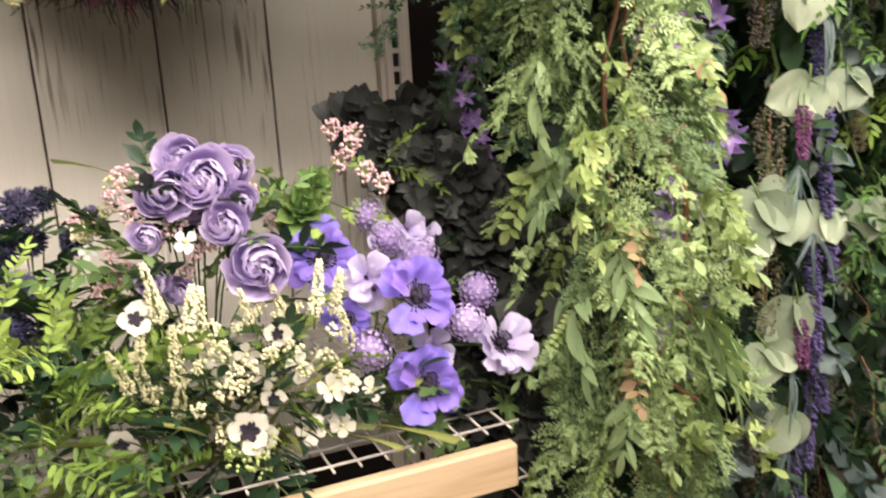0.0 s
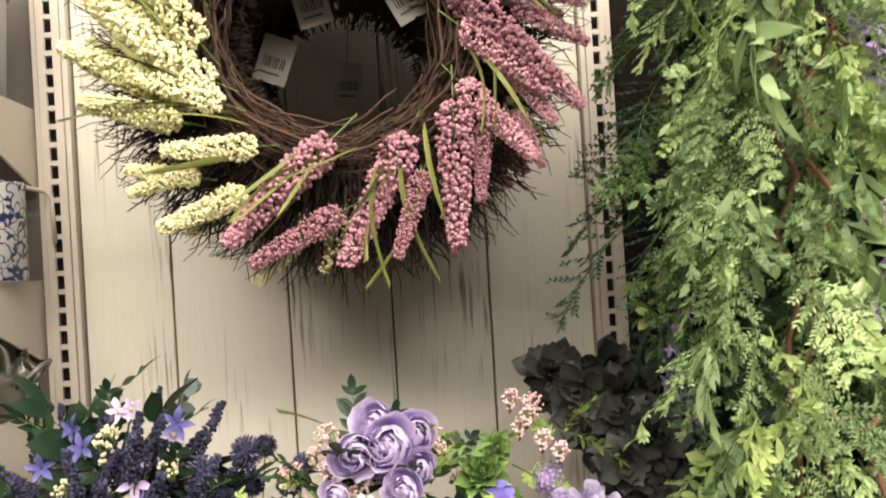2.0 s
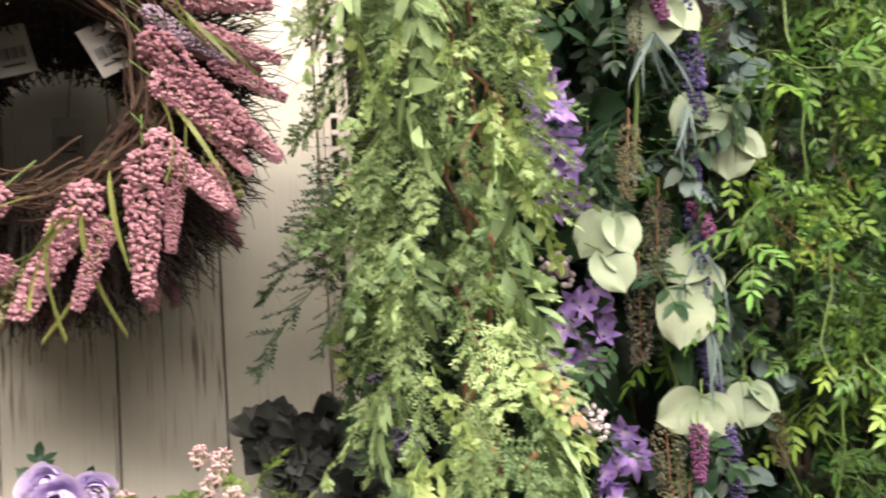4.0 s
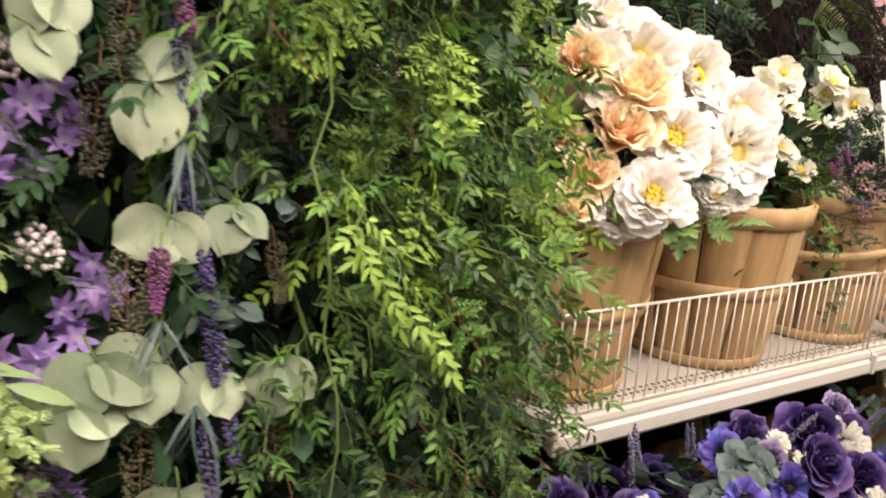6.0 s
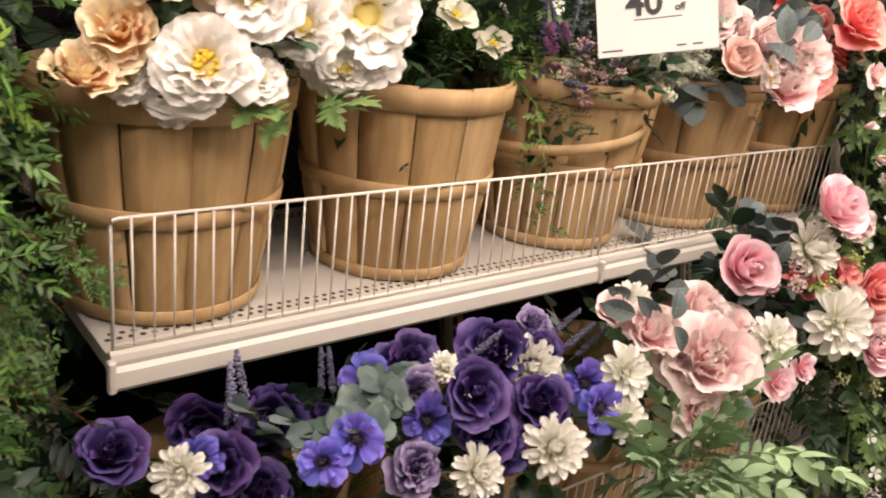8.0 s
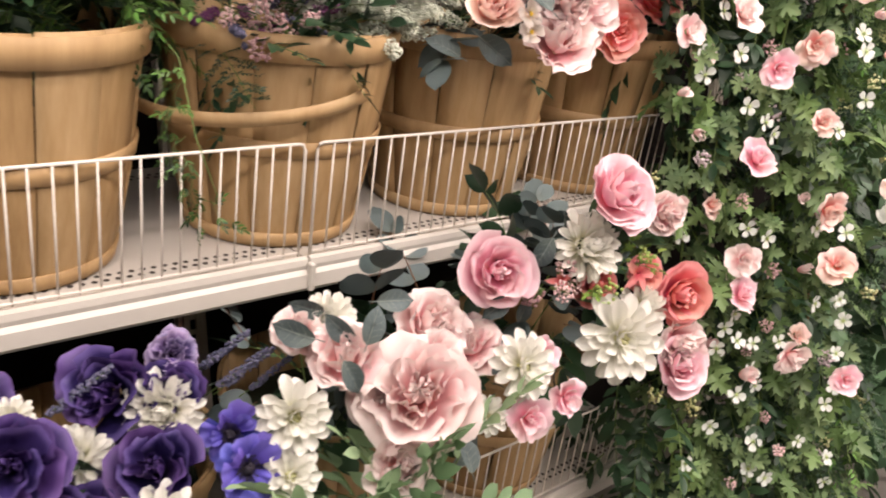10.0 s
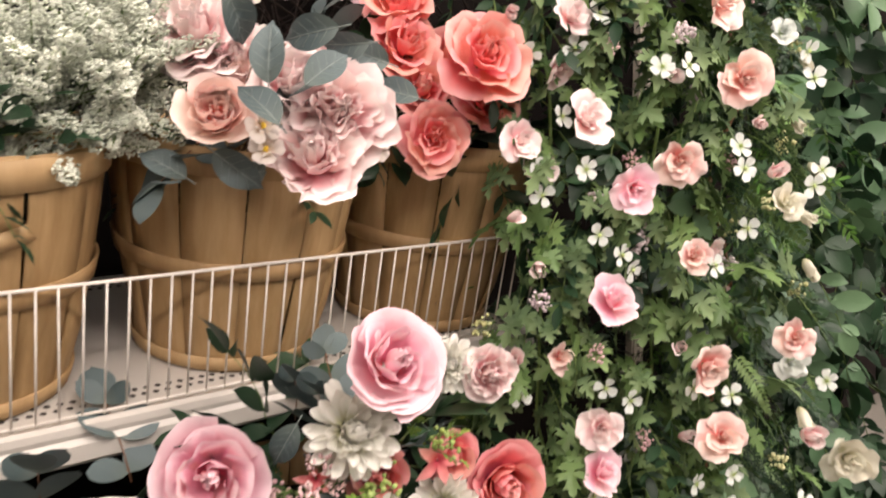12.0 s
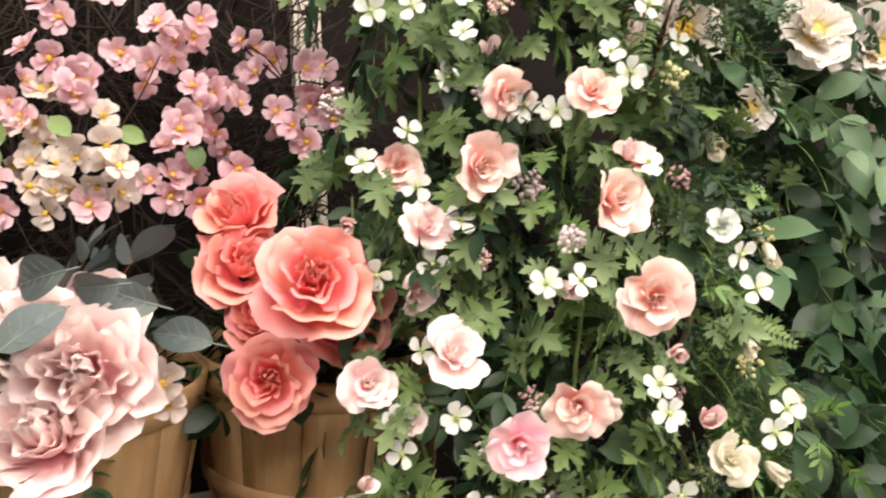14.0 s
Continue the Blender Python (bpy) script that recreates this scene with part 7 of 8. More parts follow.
heads(b, "white_peony", P1, (-0.35, -1, 0.25), 0.35, 1.1)
heads(b, "peach_peony", [(1.532, 0.820, 1.546, 0.104), (1.484, 0.840, 1.490, 0.083), (1.575, 0.830, 1.606, 0.114), (1.436, 0.840, 1.443, 0.073), (1.470, 0.880, 1.546, 0.071), (1.447, 0.900, 1.600, 0.071), (1.475, 0.84, 1.655, 0.085)], (-0.2, -0.9, 0.6), 0.3, 1.15)
stems(b, f, P1)
fill(b, BROAD_MID, 14, (1.62, 0.93, 1.53), (0.13, 0.06, 0.09), seed=60)
fill(b, HAW_MID, 5, (1.70, 0.82, 1.40), (0.04, 0.02, 0.02), seed=61, up=-0.6)

f = basket_foot(2.0)
b = thing("flower_bouquet", f, "cream cosmos with yellow centres over dark leaves", "artificial flowers", "bouquets in the upper baskets")
P2 = [(1.945, 0.870, 1.583, 0.069), (1.988, 0.860, 1.534, 0.068), (2.080, 0.880, 1.496, 0.065), (2.078, 0.900, 1.618, 0.065), (2.168, 0.920, 1.575, 0.069), (2.104, 0.930, 1.693, 0.075), (2.308, 0.950, 1.687, 0.086), (2.387, 0.950, 1.645, 0.082), (2.041, 0.930, 1.661, 0.062), (2.317, 0.970, 1.662, 0.073), (2.09, 0.95, 1.675, 0.085), (2.18, 0.97, 1.685, 0.088), (1.99, 0.95, 1.645, 0.07)]
heads(b, "cosmos", P2, (-0.45, -1, 0.3), 0.5, 1.05)
stems(b, f, P2)
fill(b, FILL_GREEN, 44, (2.02, 0.99, 1.52), (0.14, 0.08, 0.07), seed=62, up=0.7)
fill(b, BROAD, 18, (2.01, 1.0, 1.50), (0.12, 0.07, 0.05), seed=63, up=0.8)
fill(b, RUSCUS, 24, (2.09, 0.95, 1.48), (0.08, 0.05, 0.04), seed=64)
strand(b, RUSCUS, 7, (2.185, 0.885, 1.42, 1.20), 0.02, seed=65, size=(0.5, 0.7))
g = Geo()
tube(g, [(2.16, 0.93, 1.45), (2.18, 0.885, 1.40), (2.19, 0.875, 1.30), (2.21, 0.865, 1.22)], 0.0012, 0.0008, 4)
part("trailing_stem", g, STEM, b)

f = basket_foot(2.40)
b = thing("flower_bouquet", f, "mixed dusky filler and white sprays in a bushel basket", "artificial flowers", "bouquets in the upper baskets")
fill(b, STATICES, 100, (2.50, 0.93, 1.50), (0.11, 0.07, 0.10), "filler_spike", seed=66, size=(0.7, 1.1), up=0.7)
fill(b, FILL_GREEN + FEATHER_DEEP, 40, (2.34, 0.97, 1.47), (0.14, 0.09, 0.09), seed=67)
fill(b, MAGENTAS + SILVER_SPIKES, 34, (2.30, 0.93, 1.48), (0.10, 0.06, 0.07), "filler_spike", seed=68, up=0.5, size=(0.6, 1.0))
fill(b, B_PINK, 14, (2.33, 0.90, 1.46), (0.10, 0.05, 0.05), "filler_flower", seed=69)
fill(b, BROAD, 5, (2.36, 0.90, 1.45), (0.09, 0.03, 0.02), seed=70, size=(0.7, 0.9))
fill(b, HAW_MID, 10, (2.22, 0.94, 1.54), (0.05, 0.04, 0.07), seed=71)
heads(b, "white_blossom", [(2.27, 0.92, 1.57, 0.035), (2.24, 0.92, 1.60, 0.035), (2.30, 0.93, 1.60, 0.03)], None, 0.4)

f = basket_foot(2.775)
b = thing("flower_bouquet", f, "blush peonies and roses with blue eucalyptus leaves", "artificial flowers", "bouquets in the upper baskets")
P4 = [(2.751, 0.765, 1.408, 0.105), (2.783, 0.77, 1.472, 0.115), (2.66, 0.88, 1.557, 0.11), (2.735, 0.80, 1.50, 0.09), (2.70, 0.86, 1.53, 0.09), (2.80, 0.86, 1.52, 0.09)]
heads(b, "blush_peony", P4, (-0.35, -0.95, 0.5), 0.3, 1.25)
heads(b, "peach_rose", [(2.641, 0.80, 1.47, 0.085), (2.69, 0.84, 1.50, 0.07)], (-0.5, -0.95, 0.4), 0.15, 1.2)
heads(b, "pale_cherry", [(2.67, 0.745, 1.458, 0.042), (2.674, 0.745, 1.432, 0.042), (2.855, 0.79, 1.453, 0.05), (2.645, 0.89, 1.606, 0.042), (2.745, 0.89, 1.569, 0.05), (2.862, 0.80, 1.43, 0.04)], (-0.4, -1, 0.15), 0.25, 1.05)
EUCS = ((2.654, 0.76, 1.576), (2.661, 0.71, 1.536), (2.722, 0.69, 1.523), (2.73, 0.74, 1.564), (2.778, 0.74, 1.553), (2.809, 0.74, 1.544), (2.865, 0.76, 1.504), (2.649, 0.71, 1.485), (2.60, 0.86, 1.416), (2.674, 0.82, 1.406), (2.70, 0.83, 1.40))
g = Geo()
petal(g, shift(0, -0.5, 0), 1.0, 0.64, 0.02, -0.30, 0.02, 1.05, 0.62, 0, 6, 10, 0.42)
tube(g, [(0, -0.72, 0.03), (0, -0.5, 0.006)] + [(0, -0.5 + 0.1 * k, 0.008 - 0.30 * (0.1 * k) ** 2) for k in range(1, 10)], 0.013, 0.006, 4, 1)
for k in range(4):
    for side in (-1, 1):
        v0, v1 = 0.18 + 0.16 * k, 0.34 + 0.16 * k
        x1 = 0.24 * math.sin(math.pi * v1)
        tube(g, [(0, -0.5 + v0, 0.005 - 0.30 * v0 * v0), (side * x1, -0.5 + v1, 0.008 + 0.42 * x1 - 0.30 * v1 * v1)], 0.005, 0.003, 3, 1)
COIN_LEAF = g.joined().mesh("eucalyptus_leaf", [LEAF_EUC_BLUE, foliage("pale_leaf_vein", (0.20, 0.24, 0.23), (0.28, 0.32, 0.30), rough=0.6, thin=0.0)])
for k, p in enumerate(EUCS):
    put("eucalyptus_leaf", COIN_LEAF, b, facing(p, (-0.5 + dice.uniform(-0.6, 0.6), -1, dice.uniform(-0.5, 0.6)), dice.uniform(0.056, 0.072), dice.uniform(0, 360)))
stems(b, f, P4 + [(2.70, 0.74, 1.55, 0), (2.66, 0.74, 1.53, 0)], STEM_BROWN)
fill(b, EUC_BLUE, 10, (2.72, 0.90, 1.46), (0.12, 0.07, 0.08), seed=72)
fill(b, FILL_GREEN, 16, (2.76, 0.96, 1.45), (0.12, 0.07, 0.06), seed=73)
fill(b, STATICES, 60, (2.575, 0.92, 1.53), (0.06, 0.06, 0.09), "filler_spike", seed=74, size=(0.7, 1.1), up=0.4)

f = basket_foot(3.14)
b = thing("flower_bouquet", f, "full coral roses in a bushel basket", "artificial flowers", "bouquets in the upper baskets")
P5 = [(3.012, 0.755, 1.547, 0.125), (2.974, 0.885, 1.564, 0.11), (2.99, 0.835, 1.442, 0.10), (2.987, 0.91, 1.635, 0.11), (2.992, 0.86, 1.508, 0.09), (3.07, 0.82, 1.49, 0.095), (3.06, 0.88, 1.56, 0.09), (3.08, 0.80, 1.53, 0.08)]
heads(b, "coral_rose", P5, (-0.35, -1, 0.5), 0.35, 1.08)
stems(b, f, P5)
fill(b, BROAD, 20, (3.08, 1.0, 1.46), (0.13, 0.07, 0.06), seed=75)

# ---- bouquets in the lower baskets ----
b = thing("flower_bouquet", (1.82, 1.05, 0.72), "deep purple roses with cream chrysanthemums and lavender", "artificial flowers", "bouquets in the lower baskets")
PR = [(1.882, 0.88, 1.005, 0.112), (2.055, 0.86, 0.998, 0.125), (1.678, 0.85, 0.991, 0.115), (1.905, 0.75, 0.992, 0.105), (2.065, 0.765, 0.926, 0.11), (1.548, 0.76, 0.985, 0.10), (1.983, 0.77, 0.882, 0.095), (1.573, 0.85, 1.01, 0.10),
      (1.43, 0.80, 1.02, 0.09), (1.60, 0.75, 0.93, 0.10), (1.93, 0.74, 0.93, 0.09), (1.76, 0.84, 0.96, 0.09), (2.11, 0.82, 1.0, 0.08)]
PR = [(x, y + 0.07, z - 0.035, w) if x < 1.8 else (x, y, z - 0.008, w) for x, y, z, w in PR]
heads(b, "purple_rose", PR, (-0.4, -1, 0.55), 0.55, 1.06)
heads(b, "blue_anemone", [(2.157, 0.725, 0.905, 0.08), (1.827, 0.75, 0.967, 0.068), (1.708, 0.745, 0.973, 0.068), (1.804, 0.86, 1.001, 0.075), (1.503, 0.76, 1.002, 0.055), (1.66, 0.75, 0.955, 0.06), (2.15, 0.75, 0.945, 0.07)], (-0.4, -1, 0.4), 0.3, 1.1)
heads(b, "lilac_mum", [(1.798, 0.745, 0.905, 0.085), (1.85, 0.80, 0.99, 0.07), (2.12, 0.84, 1.03, 0.07)], (-0.3, -1, 0.5), 0.3)
MUMS = [(2.093, 0.81, 0.972, 0.10), (2.041, 0.71, 0.876, 0.10), (1.989, 0.82, 0.937, 0.08), (1.883, 0.71, 0.885, 0.08), (1.473, 0.74, 1.0, 0.065), (1.671, 0.79, 0.956, 0.055), (1.93, 0.84, 1.0, 0.05)]
heads(b, "mum", MUMS, (-0.35, -1, 0.55), 0.3, 1.08)
stems(b, (1.85, 1.05, 0.72), PR + MUMS)
for x, y, z in ((1.734, 0.88, 0.99), (1.755, 0.88, 0.99), (1.62, 0.88, 1.0), (1.585, 0.87, 0.99), (1.60, 0.88, 0.99), (1.97, 0.85, 0.99), (2.17, 0.82, 0.98), (2.15, 0.84, 1.0), (2.0, 0.82, 0.91), (2.15, 0.74, 0.83), (2.19, 0.84, 0.97), (2.22, 0.83, 0.96)):
    d = (0.9, -0.3, 0.6) if x > 1.9 else (dice.uniform(-0.2, 0.2), 0, 1)
    put("lavender_spike", dice.choice(SILVER_SPIKES), b, growing((x, y, z), d, dice.uniform(0.6, 0.9)))
for x, y, z in ((1.782, 0.87, 1.04), (1.731, 0.77, 0.985), (1.790, 0.77, 0.985), (1.753, 0.77, 0.95), (1.896, 0.86, 1.0), (1.58, 0.74, 0.95)):
    put("eucalyptus_sprig", dice.choice(EUC_COIN), b, facing((x, y - 0.03, z), (dice.uniform(-0.6, 0.1), -1, dice.uniform(0.1, 0.8)), dice.uniform(0.95, 1.2), dice.uniform(0, 360)))
fill(b, FILL_GREEN + EUC_BLUE, 30, (1.80, 0.93, 0.88), (0.32, 0.08, 0.09), seed=76)
fill(b, BROAD, 24, (1.85, 0.92, 0.84), (0.32, 0.08, 0.08), seed=77)

b = thing("flower_bouquet", (2.5, 1.02, 0.72), "pink peonies with cream dahlias and eucalyptus", "artificial flowers", "bouquets in the lower baskets")
PP = [(2.40, 0.69, 0.936, 0.165), (2.478, 0.77, 0.998, 0.12), (2.546, 0.75, 0.958, 0.10), (2.32, 0.75, 0.99, 0.11), (2.35, 0.67, 0.862, 0.09), (2.45, 0.72, 0.97, 0.09), (2.28, 0.80, 1.03, 0.075), (2.36, 0.73, 0.93, 0.09)]
heads(b, "blush_peony", PP, (-0.3, -0.9, 0.75), 0.3, 1.08)
heads(b, "pink_wild_rose", [(2.586, 0.665, 0.863, 0.075), (2.657, 0.65, 0.882, 0.065), (2.63, 0.68, 0.95, 0.06)], (-0.3, -1, 0.3), 0.3, 1.1)
DAHLIAS = [(2.227, 0.73, 0.951, 0.095), (2.581, 0.67, 0.945, 0.105), (2.206, 0.71, 0.882, 0.08), (2.33, 0.80, 1.04, 0.08), (2.52, 0.68, 0.88, 0.06)]
heads(b, "dahlia", DAHLIAS, (-0.4, -1, 0.35), 0.25, 1.08)
stems(b, (2.45, 1.02, 0.72), PP + DAHLIAS)
for p in ((2.337, 0.70, 1.055), (2.262, 0.64, 1.02), (2.44, 0.63, 0.865), (2.309, 0.74, 1.046), (2.292, 0.79, 1.066), (2.57, 0.71, 1.029), (2.36, 0.70, 0.82), (2.50, 0.70, 0.82), (2.25, 0.76, 1.05), (2.42, 0.76, 1.06)):
    put("eucalyptus_leaf", COIN_LEAF, b, facing(p, (-0.4 + dice.uniform(-0.5, 0.5), -1, dice.uniform(-0.3, 0.5)), dice.uniform(0.045, 0.064), dice.uniform(0, 360)))
fill(b, EUC_BLUE, 12, (2.43, 0.88, 0.95), (0.22, 0.08, 0.11), seed=78)
fill(b, FILL_GREEN + BROAD, 24, (2.45, 0.90, 0.88), (0.22, 0.08, 0.08), seed=79)

b = thing("flower_bouquet", (2.85, 1.0, 0.72), "tall pink roses with coral stars and cream dahlias", "artificial flowers", "bouquets in the lower baskets")
heads(b, "pink_rose", [(2.778, 0.67, 1.175, 0.125), (2.59, 0.74, 1.074, 0.115), (2.953, 0.65, 0.855, 0.10)], (-0.35, -1, 0.35), 0.15, 1.1)
heads(b, "coral_pink_rose", [(2.965, 0.67, 0.987, 0.115), (2.90, 0.70, 1.03, 0.075), (2.80, 0.72, 1.02, 0.08)], (-0.45, -1, 0.15), 0.15, 1.1)
heads(b, "blush_peony", [(2.99, 0.72, 1.12, 0.08), (2.96, 0.66, 0.90, 0.10), (2.88, 0.72, 0.95, 0.08)], (-0.4, -1, 0.2), 0.2, 1.05)
D2 = [(2.743, 0.69, 1.10, 0.115), (2.781, 0.645, 0.95, 0.14), (2.88, 0.68, 0.97, 0.09), (2.95, 0.75, 1.13, 0.08)]
heads(b, "dahlia", D2, (-0.4, -1, 0.35), 0.2, 1.08)
heads(b, "ruffled_star", [(2.86, 0.67, 1.04, 0.07), (2.70, 0.70, 1.05, 0.05)], (-0.3, -1, 0.2), 0.2)
fill(b, B_PINK, 5, (2.68, 0.70, 1.05), (0.04, 0.02, 0.03), "filler_flower", seed=80, size=(0.8, 1.2))
fill(b, PARSLEY + B_GREEN, 14, (2.83, 0.68, 1.06), (0.08, 0.03, 0.06), seed=81, size=(0.7, 1.0))
fill(b, BROAD + EUC_BLUE, 30, (2.80, 0.82, 1.0), (0.17, 0.09, 0.12), seed=82)
for p in ((2.66, 0.70, 1.10), (2.70, 0.69, 1.02), (2.86, 0.68, 0.93), (2.74, 0.72, 1.13), (2.66, 0.74, 1.0)):
    put("eucalyptus_leaf", COIN_LEAF, b, facing(p, (-0.4 + dice.uniform(-0.5, 0.5), -1, dice.uniform(-0.3, 0.5)), dice.uniform(0.04, 0.056), dice.uniform(0, 360)))
stems(b, (2.85, 1.0, 0.72), D2 + [(2.778, 0.70, 1.15, 0), (2.6, 0.76, 1.06, 0), (2.95, 0.69, 0.97, 0), (2.95, 0.68, 0.85, 0)])

b = thing("leafy_plant", (2.35, 0.80, 0.66), "pale mint-green leafy plant with pointed leaves", "artificial plant")
fill(b, MINT, 46, (2.36, 0.68, 0.77), (0.17, 0.08, 0.07), seed=83, size=(0.8, 1.2), up=0.3)
stems(b, (2.35, 0.80, 0.60), [(2.25, 0.7, 0.77), (2.35, 0.66, 0.79), (2.45, 0.66, 0.76)])
heads(b, "white_bud", [(2.55, 0.60, 0.735, 0.07)], (-0.2, -0.6, 0.8))

# ---- sale card in its clear holder ----
sign = thing("sale_sign", (2.29, 0.72, 1.47), "white sale card in a clear plastic holder", "sign")
sm = Matrix.Translation((2.288, 0.716, 1.470)) @ rot("Z", -56.0) @ rot("Y", -3)
CARD = painted("sale_card", (0.80, 0.79, 0.76), (0.84, 0.83, 0.81), 0.5)
PLASTIC, pn, pl, pb = material("clear_sleeve")
pb.inputs["Transmission Weight"].default_value, pb.inputs["Roughness"].default_value, pb.inputs["Base Color"].default_value = 1.0, 0.05, (0.95, 0.96, 0.96, 1)
INK = painted("grey_ink", (0.035, 0.035, 0.04), (0.06, 0.06, 0.065), 0.6)
g = Geo()
box(g, -0.094, 0.094, -0.0005, 0.0005, 0.006, 0.20, 0.0, 0, sm)
part("card", g, CARD, sign, smooth=False)
g = Geo()
box(g, -0.102, 0.102, 0.0008, 0.0022, 0.0, 0.205, 0.0, 0, sm)
ob = part("holder_sleeve", g, PLASTIC, sign, "clear plastic sleeve", smooth=False)
ob.visible_shadow = False


def lettering(text, size, x, z):
    cu = bpy.data.curves.new("lettering", "FONT")
    cu.body, cu.size, cu.align_x, cu.extrude, cu.offset = text, size, "CENTER", 0.0003, size * 0.022
    tmp = bpy.data.objects.new("lettering", cu)
    me = bpy.data.meshes.new_from_object(tmp)
    me.materials.clear()
    me.materials.append(INK)
    bpy.data.objects.remove(tmp)
    return put("lettering", me, sign, sm @ shift(x, -0.0012, z) @ rot("X", 90), "dark grey printed figures")


lettering("Spring", 0.021, 0.004, 0.140)
lettering("Floral", 0.021, -0.012, 0.120)
lettering("40", 0.058, -0.018, 0.068)
lettering("%", 0.028, 0.036, 0.088)
lettering("off", 0.015, 0.037, 0.070)
g = Geo()
box(g, -0.035, 0.04, -0.0009, -0.0006, 0.060, 0.0615, 0.0, 0, sm)
for x0, x1 in ((-0.088, -0.055), (0.03, 0.045), (0.055, 0.07)):
    box(g, x0, x1, -0.0009, -0.0006, 0.014, 0.0165, 0.0, 0, sm)
part("small_print", g, INK, sign, "thin printed lines", smooth=False)
g = Geo()
tube(g, [sm @ Vector((0.0, 0.004, 0.205)), Vector((2.29, 0.75, 1.70)), Vector((2.32, 1.0, 1.76)), Vector((2.366, WALL_Y, 1.78))], 0.0016, sides=6)
part("holder_arm", g, BLACK_WIRE, sign, "thin dark wire arm")

# ---- dark thicket and blossom behind the upper baskets ----
b = thing("twig_thicket", (2.4, 1.3, 1.9), "dark brown tangle of twigs against the panel", "twigs")
rnd = random.Random(12)
g = Geo()
for k in range(80):
    twigs_into(g, growing((rnd.uniform(1.5, 3.3), rnd.uniform(1.12, 1.33), rnd.uniform(1.45, 2.35)), (rnd.gauss(0, 0.7), rnd.gauss(-0.2, 0.3), rnd.gauss(-0.3, 0.7)), rnd.uniform(0.8, 1.2)), k % 5, 24, 0.30, 0.035)
part("twig_tangle", g, TWIG_DARK, b, "dense tangle of thin dark twigs", kind="stuff")
for k in range(90):
    g, p, d = Geo(), Vector((rnd.uniform(1.5, 3.3), rnd.uniform(1.08, 1.2), rnd.uniform(1.5, 2.3))), Vector((rnd.gauss(0, 0.7), rnd.gauss(-0.1, 0.2), rnd.gauss(-0.3, 0.7))).normalized()
    pts = [p]
    for n in range(7):
        d = (d + Vector((rnd.gauss(0, 0.3), rnd.gauss(0, 0.15), rnd.gauss(0, 0.3)))).normalized()
        pts.append(pts[-1] + d * 0.05)
    tube(g, pts, 0.0022, 0.0009, 5)
    part("twig", g, TWIG_DARK, b)
b = thing("hanging_foliage", (2.0, 1.2, 2.2), "dark fern foliage with purple and lilac flowers", "artificial foliage")
vine(b, (1.9, 1.2, 2.4, 1.5), seed=20), vine(b, (2.2, 1.22, 2.4, 1.5), seed=21)
strand(b, FERN_DEEP, 34, (1.95, 1.2, 2.3, 1.45), 0.2, "fern_frond", seed=90, size=(0.8, 1.3))
strand(b, FEATHER_DEEP + FILL_GREEN, 90, (2.0, 1.2, 2.3, 1.45), 0.24, seed=91)
strand(b, FILL_GREEN + BROAD, 60, (2.45, 1.24, 2.3, 1.45), 0.22, seed=92)
strand(b, FERN_LIME, 5, (2.5, 1.12, 1.95, 1.78), 0.12, "fern_frond", seed=93)
heads(b, "bell", [(1.95, 1.08, 2.07, 0.07), (1.98, 1.08, 2.10, 0.06), (1.837, 1.08, 1.92, 0.06), (1.86, 1.10, 1.80, 0.055), (2.12, 1.1, 2.0, 0.05), (2.16, 1.1, 1.98, 0.045), (2.2, 1.1, 2.04, 0.05)], None, 0.6)
heads(b, "tulip_bud", [(2.0, 1.08, 1.93, 0.055), (2.088, 1.08, 1.88, 0.055), (2.13, 1.08, 1.92, 0.05), (2.197, 1.08, 1.92, 0.05), (2.06, 1.08, 1.98, 0.05)], (0.1, -0.3, -1), 0.3)
fill(b, MAGENTAS + B_PINK, 18, (2.16, 1.1, 2.02), (0.09, 0.03, 0.08), "filler_flower", seed=94)
fill(b, B_YELLOW, 3, (1.90, 1.06, 1.80), (0.03, 0.02, 0.05), "filler_flower", seed=95)
fill(b, FERN_DEEP + FEATHER_DEEP, 40, (1.75, 1.2, 1.75), (0.28, 0.08, 0.2), seed=96)

b = thing("blossom_branch", (2.85, 1.15, 2.1), "hanging cherry branch thick with pink and white blossom", "artificial blossom")
rnd = random.Random(21)
CL = [(2.967, 0.95, 1.757), (2.919, 0.95, 1.706), (3.05, 1.0, 1.867), (2.94, 0.94, 1.80), (2.885, 0.95, 1.826), (2.821, 0.95, 1.805), (2.767, 0.95, 1.765), (2.705, 0.95, 1.779), (2.674, 0.95, 1.737), (2.818, 0.92, 1.713),
      (2.798, 0.95, 1.693), (2.74, 0.95, 1.68), (2.68, 0.95, 1.690), (3.06, 0.93, 1.76), (3.085, 0.92, 1.81), (2.63, 0.95, 1.803), (2.60, 0.96, 1.87), (2.76, 0.96, 1.86), (2.95, 0.97, 1.90), (2.68, 0.98, 1.93), (2.85, 0.98, 1.95)]
for x, y, z in CL:
    pale = 2.73 < x < 2.83 and z < 1.80
    for k in range(6):
        head(b, "pale_cherry" if pale else "cherry", x + rnd.gauss(0, 0.027), y + rnd.gauss(0, 0.02), z + rnd.gauss(0, 0.028), rnd.uniform(0.040, 0.052), (-0.4, -1, 0.0), 0.95, "blossom")
for x, y, z in ((2.989, 0.93, 1.703), (2.81, 0.93, 1.652), (2.719, 0.93, 1.645), (2.94, 0.94, 1.663)):
    head(b, "cherry", x, y, z, 0.05, (-0.4, -1, -0.2), 0.4, "blossom")
